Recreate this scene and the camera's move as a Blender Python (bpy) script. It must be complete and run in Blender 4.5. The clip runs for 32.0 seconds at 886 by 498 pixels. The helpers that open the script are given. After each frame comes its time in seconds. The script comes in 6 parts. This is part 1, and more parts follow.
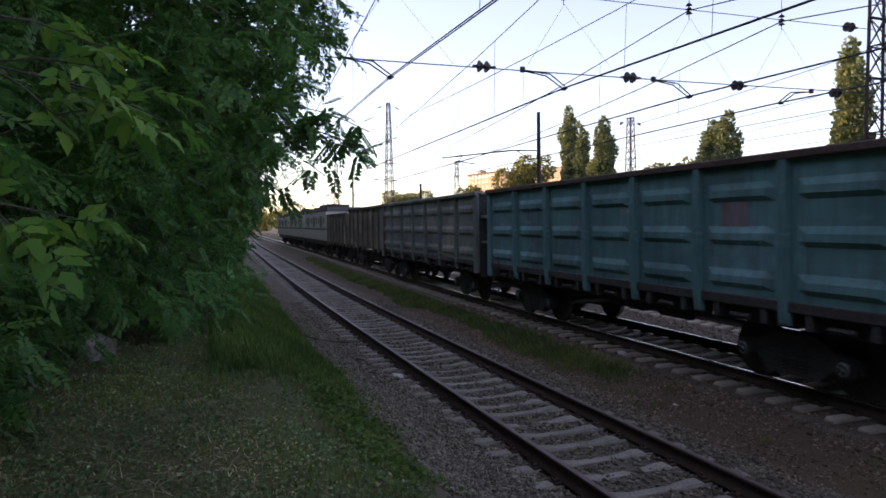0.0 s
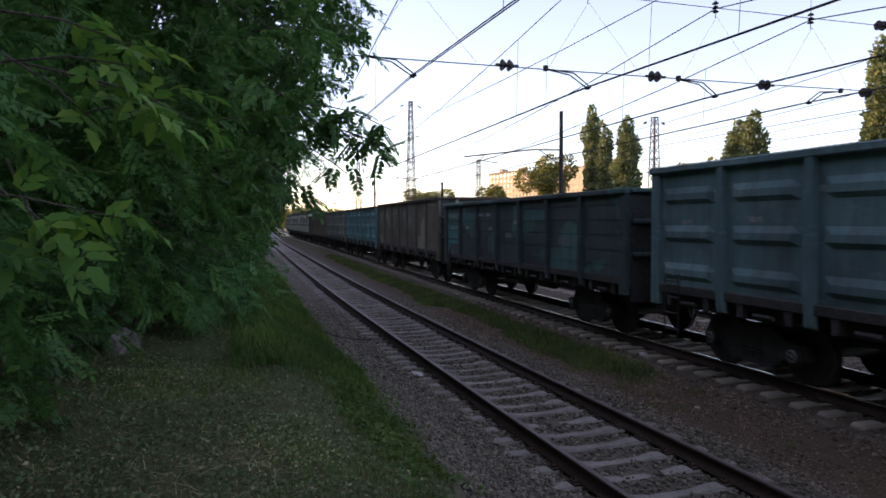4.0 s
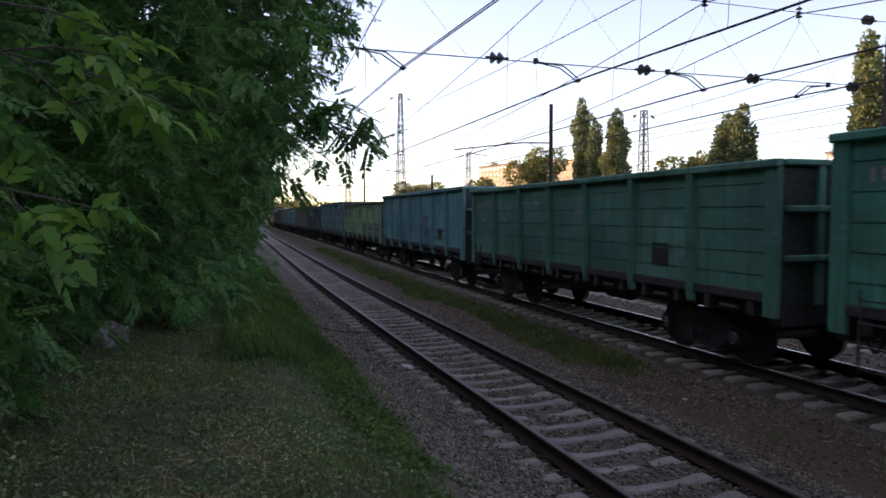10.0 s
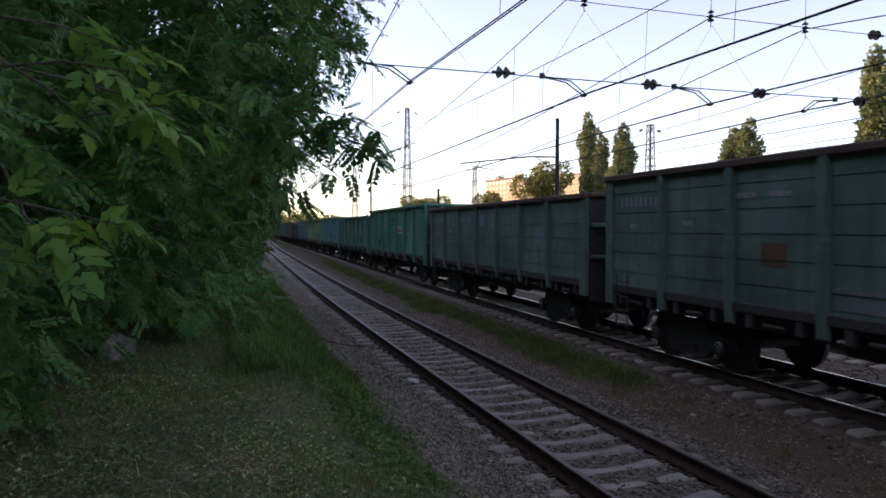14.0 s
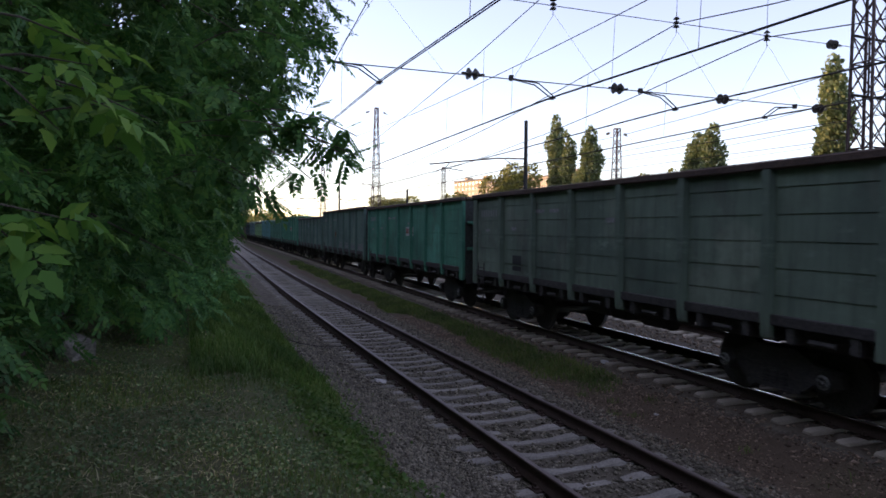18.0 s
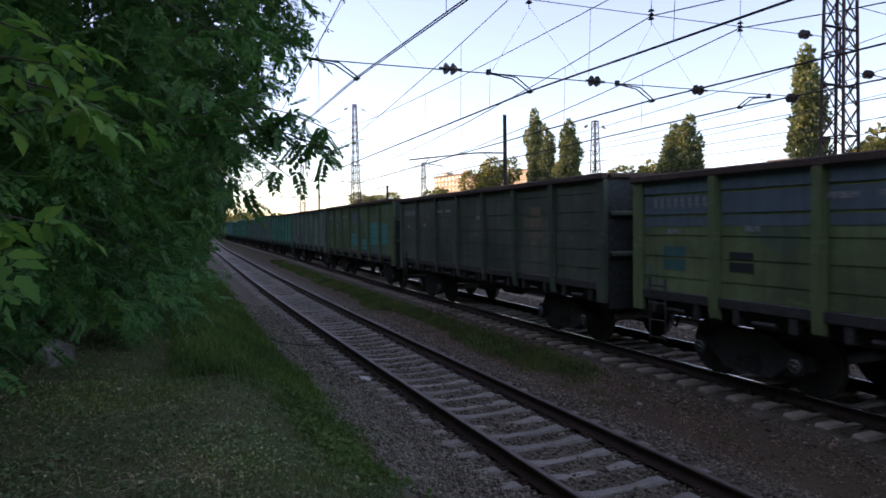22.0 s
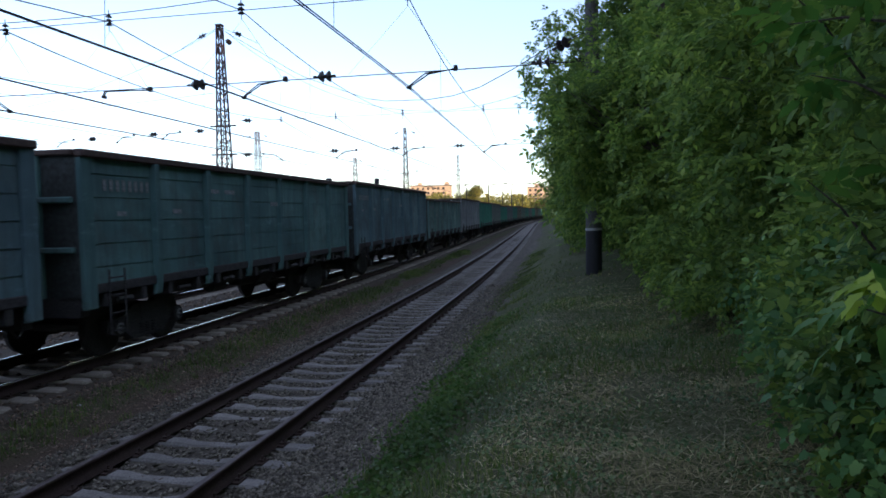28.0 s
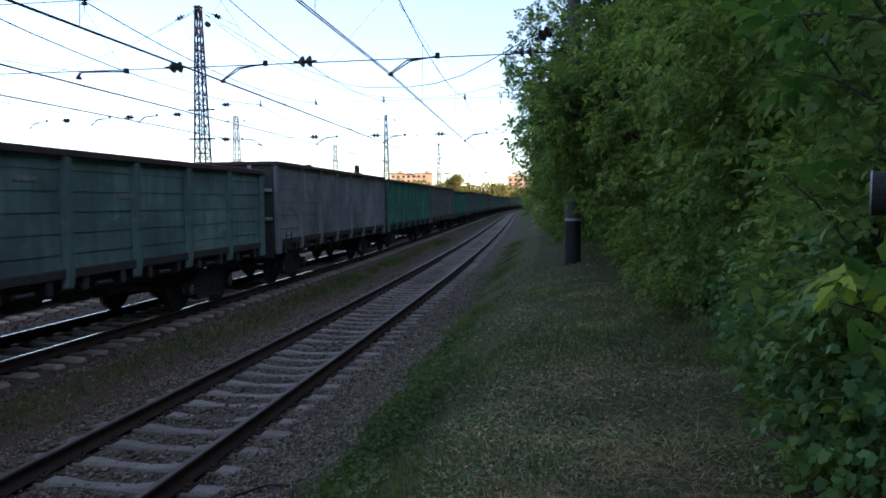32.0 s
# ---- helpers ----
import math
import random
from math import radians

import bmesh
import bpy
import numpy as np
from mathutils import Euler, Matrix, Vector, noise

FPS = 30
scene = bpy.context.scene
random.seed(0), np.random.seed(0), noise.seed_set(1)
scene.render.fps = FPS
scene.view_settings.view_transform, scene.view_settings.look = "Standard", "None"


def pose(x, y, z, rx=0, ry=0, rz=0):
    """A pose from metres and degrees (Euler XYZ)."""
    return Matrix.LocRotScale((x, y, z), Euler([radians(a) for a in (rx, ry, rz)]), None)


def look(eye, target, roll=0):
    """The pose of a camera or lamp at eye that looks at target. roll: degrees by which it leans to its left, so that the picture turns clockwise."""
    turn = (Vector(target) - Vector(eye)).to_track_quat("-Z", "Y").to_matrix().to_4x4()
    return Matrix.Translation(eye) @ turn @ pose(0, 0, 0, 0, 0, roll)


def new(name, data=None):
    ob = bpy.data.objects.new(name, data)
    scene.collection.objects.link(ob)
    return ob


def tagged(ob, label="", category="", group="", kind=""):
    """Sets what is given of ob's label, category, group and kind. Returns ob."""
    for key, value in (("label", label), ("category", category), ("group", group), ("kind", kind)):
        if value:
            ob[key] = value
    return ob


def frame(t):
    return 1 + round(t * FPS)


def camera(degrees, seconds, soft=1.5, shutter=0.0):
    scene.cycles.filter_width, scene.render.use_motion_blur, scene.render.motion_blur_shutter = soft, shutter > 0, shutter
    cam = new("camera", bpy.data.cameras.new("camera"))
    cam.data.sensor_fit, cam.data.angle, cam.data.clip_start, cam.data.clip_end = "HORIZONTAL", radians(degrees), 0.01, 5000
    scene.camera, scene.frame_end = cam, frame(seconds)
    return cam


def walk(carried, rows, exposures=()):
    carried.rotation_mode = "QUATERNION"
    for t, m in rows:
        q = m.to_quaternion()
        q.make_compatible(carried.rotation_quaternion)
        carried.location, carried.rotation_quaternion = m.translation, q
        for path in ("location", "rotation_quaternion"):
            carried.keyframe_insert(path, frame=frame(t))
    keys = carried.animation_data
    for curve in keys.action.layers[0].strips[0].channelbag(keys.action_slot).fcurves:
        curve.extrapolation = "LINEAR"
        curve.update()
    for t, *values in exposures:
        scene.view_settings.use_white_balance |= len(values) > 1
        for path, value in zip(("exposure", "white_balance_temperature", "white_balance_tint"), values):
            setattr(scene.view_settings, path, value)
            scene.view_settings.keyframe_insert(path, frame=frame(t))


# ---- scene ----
cam = camera(66.87, 32.0, soft=1.65, shutter=0.2)
walk(cam, [
    (0, pose(0.000, 0.000, 2.955, 87.79, 0.71, 69.82)),
    (0.5, pose(0.000, 0.000, 2.955, 88.05, 0.03, 69.96)),
    (1, pose(0.000, 0.000, 2.955, 87.90, 0.21, 70.46)),
    (1.5, pose(0.000, 0.000, 2.955, 87.93, 0.14, 71.10)),
    (2, pose(0.000, 0.000, 2.955, 87.97, 0.22, 71.23)),
    (2.5, pose(0.000, 0.000, 2.955, 88.52, -0.01, 71.23)),
    (3, pose(0.000, 0.000, 2.955, 88.35, 0.24, 71.44)),
    (3.5, pose(0.000, 0.000, 2.955, 87.94, 0.17, 71.48)),
    (5.5, pose(0.000, 0.000, 2.955, 86.98, 0.53, 72.02)),
    (6, pose(0.000, 0.000, 2.955, 86.63, 0.59, 71.99)),
    (6.5, pose(0.000, 0.000, 2.955, 86.73, 0.59, 71.49)),
    (7, pose(0.000, 0.000, 2.955, 86.87, 0.73, 71.04)),
    (7.5, pose(0.000, 0.000, 2.955, 87.27, 0.47, 70.91)),
    (8, pose(0.000, 0.000, 2.955, 87.14, 0.37, 70.60)),
    (8.5, pose(0.000, 0.000, 2.955, 87.24, 0.23, 70.49)),
    (9, pose(0.000, 0.000, 2.955, 87.51, 0.56, 69.79)),
    (9.5, pose(0.000, 0.000, 2.955, 87.68, 0.30, 70.09)),
    (10, pose(0.000, 0.000, 2.955, 87.09, 0.14, 70.76)),
    (10.5, pose(0.000, 0.000, 2.955, 87.17, 0.14, 71.51)),
    (11, pose(0.000, 0.000, 2.955, 87.18, 0.28, 71.67)),
    (11.5, pose(0.000, 0.000, 2.955, 87.30, 0.15, 71.20)),
    (12, pose(0.000, 0.000, 2.955, 87.18, 0.09, 71.02)),
    (12.5, pose(0.000, 0.000, 2.955, 87.40, -0.10, 71.04)),
    (13, pose(0.000, 0.000, 2.955, 87.70, -0.18, 70.96)),
    (13.5, pose(0.000, 0.000, 2.955, 88.37, -0.20, 70.93)),
    (14, pose(0.000, 0.000, 2.955, 88.25, 0.00, 71.30)),
    (14.5, pose(0.000, 0.000, 2.955, 88.21, 0.02, 71.34)),
    (16.5, pose(0.000, 0.000, 2.955, 87.81, 0.04, 71.19)),
    (17, pose(0.000, 0.000, 2.955, 88.21, -0.05, 70.03)),
    (17.5, pose(0.000, 0.000, 2.955, 88.18, -0.09, 69.55)),
    (18, pose(0.000, 0.000, 2.955, 88.31, -0.48, 68.62)),
    (18.5, pose(0.000, 0.000, 2.955, 88.09, -0.20, 67.64)),
    (19, pose(0.000, 0.000, 2.955, 88.14, -0.78, 65.21)),
    (19.5, pose(0.000, 0.000, 2.955, 87.68, -1.88, 62.87)),
    (20, pose(0.000, 0.000, 2.955, 88.00, -2.85, 62.86)),
    (20.5, pose(0.000, 0.000, 2.955, 88.01, -1.64, 63.30)),
    (21, pose(0.000, 0.000, 2.955, 88.94, -0.45, 66.44)),
    (21.5, pose(0.000, 0.000, 2.955, 88.14, 0.09, 67.17)),
    (22, pose(0.000, 0.000, 2.955, 87.92, 0.76, 67.00)),
    (22.5, pose(0.000, 0.000, 2.955, 87.23, 0.72, 64.14)),
    (23, pose(-0.000, 0.002, 2.954, 86.04, 1.44, 48.75)),
    (23.2, pose(-0.000, 0.012, 2.942, 84.51, 2.89, 28.29)),
    (23.4, pose(-0.001, 0.031, 2.921, 82.40, 3.80, 6.05)),
    (23.6, pose(-0.002, 0.056, 2.895, 82.63, 2.55, -8.99)),
    (23.8, pose(-0.003, 0.082, 2.866, 83.42, 1.01, -23.21)),
    (24, pose(-0.003, 0.108, 2.839, 84.37, 0.54, -39.00)),
    (24.2, pose(-0.004, 0.130, 2.815, 84.86, -0.19, -50.88)),
    (24.4, pose(-0.005, 0.145, 2.798, 85.46, 0.23, -59.15)),
    (24.5, pose(-0.005, 0.149, 2.794, 85.34, 0.47, -62.99)),
    (24.6, pose(-0.005, 0.151, 2.792, 85.26, 0.18, -66.03)),
    (25, pose(-0.005, 0.151, 2.792, 85.35, 1.16, -75.20)),
    (25.5, pose(-0.005, 0.151, 2.792, 86.11, 1.01, -81.27)),
    (27.5, pose(-0.005, 0.151, 2.792, 86.97, 1.73, -78.73)),
    (28, pose(-0.005, 0.151, 2.792, 87.01, 1.23, -78.54)),
    (28.5, pose(-0.005, 0.151, 2.792, 86.83, 1.41, -78.10)),
    (29, pose(-0.005, 0.151, 2.792, 86.41, 1.25, -79.26)),
    (29.5, pose(-0.005, 0.151, 2.792, 86.99, 1.33, -80.05)),
    (30, pose(-0.005, 0.151, 2.792, 87.05, 0.84, -80.09)),
    (30.5, pose(-0.005, 0.151, 2.792, 87.02, 0.57, -80.49)),
    (31, pose(-0.005, 0.151, 2.792, 86.08, 0.44, -79.79)),
    (31.5, pose(-0.005, 0.151, 2.792, 86.24, 0.48, -80.03)),
    (32, pose(-0.005, 0.151, 2.792, 86.00, 0.42, -80.23)),], exposures=[
    (0, 2.15, 7500, 31.5), (17, 2.15, 7500, 31.5), (19.5, 2.05, 7050, 30.5), (22.9, 2.07, 7050, 30.5), (23.4, 2.9, 7900, 28), (23.9, 2.88, 7900, 26), (24.3, 2.25, 7300, 23), (24.6, 1.93, 6750, 21), (32, 1.93, 6600, 21)])

# ---------------------------------------------------------------- light
SUN_AZ, SUN_EL = radians(-138), radians(6.8)      # clockwise from +y; low evening sun behind the tree belt
world = bpy.data.worlds.new("evening_sky")
scene.world = world
world.use_nodes = True
nt = world.node_tree
sky = nt.nodes.new("ShaderNodeTexSky")
sky.sky_type, sky.sun_disc = "NISHITA", False
sky.sun_elevation, sky.sun_rotation = SUN_EL, SUN_AZ % (2 * math.pi)
sky.altitude, sky.air_density, sky.dust_density, sky.ozone_density = 100, 0.8, 0.35, 1.9
haze = nt.nodes.new("ShaderNodeMix")             # thin high haze that pales the whole sky evenly
haze.data_type = "RGBA"
haze.inputs["Factor"].default_value = 0.25
haze.inputs[7].default_value = (1.6, 1.5, 1.75, 1)
nt.links.new(sky.outputs[0], haze.inputs[6])
nt.links.new(haze.outputs[2], nt.nodes["Background"].inputs[0])
nt.nodes["Background"].inputs[1].default_value = 0.15
sun = new("sun", bpy.data.lights.new("sun", "SUN"))
sun.data.energy, sun.data.angle, sun.data.color = 1.8, radians(0.6), (1.0, 0.76, 0.5)
sun.matrix_world = look((0, 0, 60), (-math.sin(SUN_AZ) * math.cos(SUN_EL), -math.cos(SUN_AZ) * math.cos(SUN_EL), 60 - math.sin(SUN_EL)))

# ---------------------------------------------------------------- materials
def nodes_of(name):
    m = bpy.data.materials.new(name)
    m.use_nodes = True
    t = m.node_tree
    return m, t, t.nodes["Principled BSDF"], t.nodes.new, t.links.new


def ramp(t, fac, stops):
    r = t.nodes.new("ShaderNodeValToRGB")
    while len(r.color_ramp.elements) < len(stops):
        r.color_ramp.elements.new(0.5)
    for e, (p, c) in zip(r.color_ramp.elements, stops):
        e.position, e.color = p, (*c, 1) if len(c) == 3 else c
    t.links.new(fac, r.inputs[0])
    return r.outputs[0]


def noise_of(t, vec, scale, detail=4, rough=0.6, stretch=None):
    if stretch:
        mp = t.nodes.new("ShaderNodeMapping")
        mp.inputs["Scale"].default_value = stretch
        t.links.new(vec, mp.inputs[0])
        vec = mp.outputs[0]
    n = t.nodes.new("ShaderNodeTexNoise")
    n.inputs["Scale"].default_value, n.inputs["Detail"].default_value, n.inputs["Roughness"].default_value = scale, detail, rough
    t.links.new(vec, n.inputs["Vector"])
    return n.outputs["Fac"]


def mix(t, fac, a, b, mode="MIX"):
    x = t.nodes.new("ShaderNodeMix")
    x.data_type, x.blend_type = "RGBA", mode
    for sock, v in ((x.inputs["Factor"], fac), (x.inputs[6], a), (x.inputs[7], b)):
        if isinstance(v, (int, float)):
            sock.default_value = v
        elif isinstance(v, tuple):
            sock.default_value = (*v, 1)
        else:
            t.links.new(v, sock)
    return x.outputs[2]


def bumped(t, bsdf, height, strength, dist):
    b = t.nodes.new("ShaderNodeBump")
    b.inputs["Strength"].default_value, b.inputs["Distance"].default_value = strength, dist
    t.links.new(height, b.inputs["Height"])
    t.links.new(b.outputs[0], bsdf.inputs["Normal"])


def surface(name, c1, c2, scale=3.0, rough=0.8, metal=0.0, c3=None, fine=40.0, bump=0.4, dist=0.01, world_space=False, per_object=0.0, per_island=0.0, spec=0.3):
    """Two scales of colour and one of relief."""
    m, t, b, add, link = nodes_of(name)
    if world_space:
        vec = add("ShaderNodeNewGeometry").outputs["Position"]
    else:
        vec = add("ShaderNodeTexCoord").outputs["Object"]
    big, small = noise_of(t, vec, scale), noise_of(t, vec, fine, 3)
    col = ramp(t, big, [(0.32, c1), (0.68, c2)])
    col = mix(t, ramp(t, small, [(0.35, (0, 0, 0)), (0.7, (1, 1, 1))]), col, c3 or tuple(v * 0.55 for v in c1))
    for amount, src in ((per_object, "ShaderNodeObjectInfo"), (per_island, "ShaderNodeNewGeometry")):
        if amount:
            n = add(src)
            out = n.outputs["Random"] if src.endswith("Info") else n.outputs["Random Per Island"]
            lo, hi = 1 - amount, 1 + amount
            col = mix(t, 1.0, col, ramp(t, out, [(0, (lo, lo, lo)), (1, (hi, hi, hi))]), "MULTIPLY")
    link(col, b.inputs["Base Color"])
    b.inputs["Roughness"].default_value, b.inputs["Metallic"].default_value = rough, metal
    b.inputs["Specular IOR Level"].default_value = spec
    bumped(t, b, small, bump, dist)
    return m


def paint(name, base, patch, amount=0.35, rust=0.2, rough=0.75):
    """Worn wagon paint: repainted patches, streaks of dirt that run down, rust, dust."""
    m, t, b, add, link = nodes_of(name)
    vec = add("ShaderNodeTexCoord").outputs["Object"]
    area = noise_of(t, vec, 0.55, 2, 0.4, (1, 1, 1.5))
    edge = 0.72 - 0.45 * amount
    col = mix(t, ramp(t, area, [(edge, (0, 0, 0)), (edge + 0.03, (1, 1, 1))]), base, patch)
    cloud = noise_of(t, vec, 0.45, 3, 0.55, (1, 1, 1.3))
    col = mix(t, 1.0, col, ramp(t, cloud, [(0.3, (0.62, 0.64, 0.66)), (0.7, (1.3, 1.28, 1.25))]), "MULTIPLY")
    rub = noise_of(t, vec, 2.2, 6, 0.75, (0.7, 0.7, 2.4))
    col = mix(t, ramp(t, rub, [(0.58, (0, 0, 0)), (0.72, (0.5, 0.5, 0.5))]), col, tuple(min(0.6, 1.5 * v + 0.05) for v in base))
    streak = noise_of(t, vec, 1.0, 5, 0.65, (7, 7, 0.5))
    col = mix(t, ramp(t, streak, [(0.42, (0, 0, 0)), (0.75, (0.6, 0.6, 0.6))]), col, tuple(0.3 * v + 0.02 for v in base))
    grime = noise_of(t, vec, 1.6, 6, 0.7)
    col = mix(t, ramp(t, grime, [(0.5, (0, 0, 0)), (0.8, (0.7, 0.7, 0.7))]), col, (0.09, 0.08, 0.07))
    spots = noise_of(t, vec, 9, 6, 0.75)
    lo = 0.74 - 0.3 * rust
    col = mix(t, ramp(t, spots, [(lo, (0, 0, 0)), (lo + 0.1, (0.9, 0.9, 0.9))]), col, (0.11, 0.055, 0.03))
    link(col, b.inputs["Base Color"])
    b.inputs["Roughness"].default_value = rough
    b.inputs["Specular IOR Level"].default_value = 0.25
    bumped(t, b, noise_of(t, vec, 5, 5, 0.7), 0.25, 0.02)
    return m


def leaf(name, c1, c2, c3, clear=0.3):
    """Leaves: each one of its own shade, light shining through."""
    m, t, b, add, link = nodes_of(name)
    r = add("ShaderNodeNewGeometry")
    col = ramp(t, r.outputs["Random Per Island"], [(0.0, c1), (0.55, c2), (1.0, c3)])
    big = noise_of(t, r.outputs["Position"], 0.7, 2)
    col = mix(t, 1.0, col, ramp(t, big, [(0.35, (0.6, 0.65, 0.65)), (0.7, (1.2, 1.15, 1.0))]), "MULTIPLY")
    link(col, b.inputs["Base Color"])
    b.inputs["Roughness"].default_value, b.inputs["Specular IOR Level"].default_value = 0.55, 0.3
    tr, mx = add("ShaderNodeBsdfTranslucent"), add("ShaderNodeMixShader")
    link(col, tr.inputs[0])
    mx.inputs[0].default_value = clear
    link(b.outputs[0], mx.inputs[1])
    link(tr.outputs[0], mx.inputs[2])
    link(mx.outputs[0], t.nodes["Material Output"].inputs[0])
    return m


def plain(name, c, rough=0.6, metal=0.0, emit=0.0):
    return surface(name, c, tuple(v * 0.8 for v in c), 4.0, rough, metal, fine=60, bump=0.15, dist=0.004)


STEEL_DARK = surface("grimy_steel", (0.065, 0.062, 0.06), (0.095, 0.088, 0.08), 4, 0.75, 0.0, fine=30)
RAIL_RUST = surface("rail_rust", (0.07, 0.045, 0.035), (0.1, 0.065, 0.05), 3, 0.8, 0.2, fine=60, world_space=True)
RAIL_HEAD = surface("rail_head_worn", (0.56, 0.54, 0.53), (0.64, 0.62, 0.61), 2, 0.2, 0.95, c3=(0.48, 0.46, 0.45), fine=80, bump=0.05, world_space=True)
RAIL_HEAD_DULL = surface("rail_head_dull", (0.16, 0.125, 0.11), (0.22, 0.18, 0.16), 2, 0.55, 0.5, fine=80, bump=0.08, world_space=True)
CONCRETE = surface("sleeper_concrete", (0.23, 0.213, 0.184), (0.345, 0.324, 0.283), 2.5, 0.95, fine=45, c3=(0.155, 0.145, 0.128), per_object=0.22)
CONCRETE_DIRTY = surface("sleeper_concrete_dirty", (0.32, 0.275, 0.21), (0.42, 0.37, 0.29), 2.5, 0.95, fine=45, c3=(0.28, 0.24, 0.19), per_object=0.2)
# wagon end walls: grime plus the shade between wagons, mixed into one darker paint
GRIMY_SHADED_END = surface("grimy_shaded_end_paint", (0.05, 0.062, 0.055), (0.085, 0.1, 0.088), 1.5, 0.85, fine=14, c3=(0.04, 0.038, 0.035))
CHORD_RUST = surface("rusty_top_edge", (0.1, 0.06, 0.045), (0.15, 0.1, 0.08), 2, 0.85, fine=25, c3=(0.06, 0.045, 0.04))
STONE = surface("ballast_stone", (0.182, 0.16, 0.12), (0.295, 0.266, 0.204), 6, 0.95, fine=70, per_island=0.6)
STONE_BROWN = surface("ballast_stone_brown", (0.21, 0.148, 0.105), (0.36, 0.268, 0.195), 6, 0.95, fine=70, per_island=0.7)
BLOCK = surface("weathered_block", (0.27, 0.235, 0.2), (0.38, 0.335, 0.29), 5, 0.95, fine=25, bump=0.8, dist=0.03)
BANDED_POLE = surface("old_dark_pole_concrete", (0.13, 0.125, 0.12), (0.17, 0.165, 0.155), 2, 0.95, fine=30)
POLE_CONCRETE = surface("pole_concrete", (0.3, 0.29, 0.28), (0.38, 0.37, 0.35), 2, 0.9, fine=30)
POLE_DARK = surface("tar_black_paint", (0.03, 0.03, 0.035), (0.045, 0.045, 0.05), 3, 0.6, fine=40)
MAST_PAINT = surface("mast_rusty_paint", (0.06, 0.035, 0.035), (0.08, 0.055, 0.05), 2, 0.8, fine=20, c3=(0.07, 0.045, 0.04))
WIRE = plain("wire_copper_dull", (0.06, 0.055, 0.05), 0.6, 0.3)
IRON = surface("blackened_iron", (0.03, 0.028, 0.027), (0.045, 0.04, 0.037), 4, 0.7, fine=30)
INSULATOR = surface("porcelain_brown", (0.028, 0.022, 0.02), (0.04, 0.03, 0.028), 5, 0.45, fine=60, bump=0.05)
BARK = surface("bark", (0.09, 0.075, 0.06), (0.15, 0.125, 0.1), 6, 0.95, fine=30, bump=0.9, dist=0.03)
LEAF_MAPLE = leaf("maple_leaf", (0.035, 0.115, 0.035), (0.062, 0.175, 0.045), (0.12, 0.25, 0.06), 0.45)
LEAF_LIGHT = leaf("light_maple_leaf", (0.11, 0.215, 0.05), (0.2, 0.33, 0.075), (0.37, 0.5, 0.1), 0.5)
LEAF_DARK = leaf("shrub_leaf", (0.034, 0.13, 0.036), (0.06, 0.19, 0.048), (0.108, 0.245, 0.058), 0.45)
LEAF_HOP = leaf("hop_leaf", (0.095, 0.24, 0.085), (0.155, 0.33, 0.11), (0.24, 0.42, 0.13), 0.4)
LEAF_WEED = leaf("bank_weed_leaf", (0.08, 0.165, 0.066), (0.16, 0.25, 0.112), (0.34, 0.41, 0.21), 0.35)
LEAF_YOUNG = leaf("young_leaf", (0.065, 0.2, 0.035), (0.1, 0.25, 0.045), (0.155, 0.3, 0.05), 0.45)
LEAF_FRESH = leaf("fresh_yellow_leaf", (0.25, 0.4, 0.045), (0.34, 0.5, 0.055), (0.46, 0.6, 0.08), 0.5)
LEAF_LOCUST = leaf("low_locust_leaf", (0.05, 0.19, 0.065), (0.09, 0.27, 0.085), (0.15, 0.33, 0.1), 0.42)
LEAF_POPLAR = leaf("poplar_leaf", (0.13, 0.18, 0.075), (0.18, 0.225, 0.1), (0.27, 0.285, 0.13), 0.35)
LEAF_WOOD = leaf("far_wood_leaf", (0.16, 0.17, 0.048), (0.24, 0.235, 0.065), (0.34, 0.31, 0.09))
GRASS = leaf("grass_blade", (0.085, 0.17, 0.038), (0.14, 0.215, 0.056), (0.24, 0.25, 0.1), 0.4)
GRASS_FRESH = leaf("fresh_grass_blade", (0.065, 0.165, 0.03), (0.105, 0.21, 0.045), (0.18, 0.26, 0.08), 0.45)
STRAW = leaf("mown_straw", (0.18, 0.155, 0.075), (0.31, 0.265, 0.135), (0.68, 0.6, 0.36), 0.2)

# ---------------------------------------------------------------- helpers for meshes
def part(name, bm, material, parent=None, label="", kind=""):
    me = bpy.data.meshes.new(name)
    bm.to_mesh(me)
    bm.free()
    me.materials.append(material)
    ob = new(name, me)
    ob.parent = parent
    return tagged(ob, label, kind=kind)


def share(name, me, parent=None, m=None, material=None, label=""):
    """One more object on a mesh that others use too."""
    ob = new(name, me)
    ob.parent = parent
    if m is not None:
        ob.matrix_basis = m
    if material:
        ob.material_slots[0].link = "OBJECT"
        ob.material_slots[0].material = material
    return tagged(ob, label)


def thing(name, m, label, category, group="", kind=""):
    ob = new(name)
    ob.empty_display_size = 0.3
    ob.matrix_basis = m
    return tagged(ob, label, category, group, kind)


def box(bm, x0, x1, y0, y1, z0, z1, bevel=0.0):
    g = bmesh.ops.create_cube(bm, size=1.0, matrix=Matrix.Translation(((x0 + x1) / 2, (y0 + y1) / 2, (z0 + z1) / 2)) @ Matrix.Diagonal((x1 - x0, y1 - y0, z1 - z0, 1)))
    if bevel:
        es = {e for v in g["verts"] for e in v.link_edges}
        bmesh.ops.bevel(bm, geom=list(es), offset=bevel, segments=1, affect="EDGES", clamp_overlap=True)
    return g


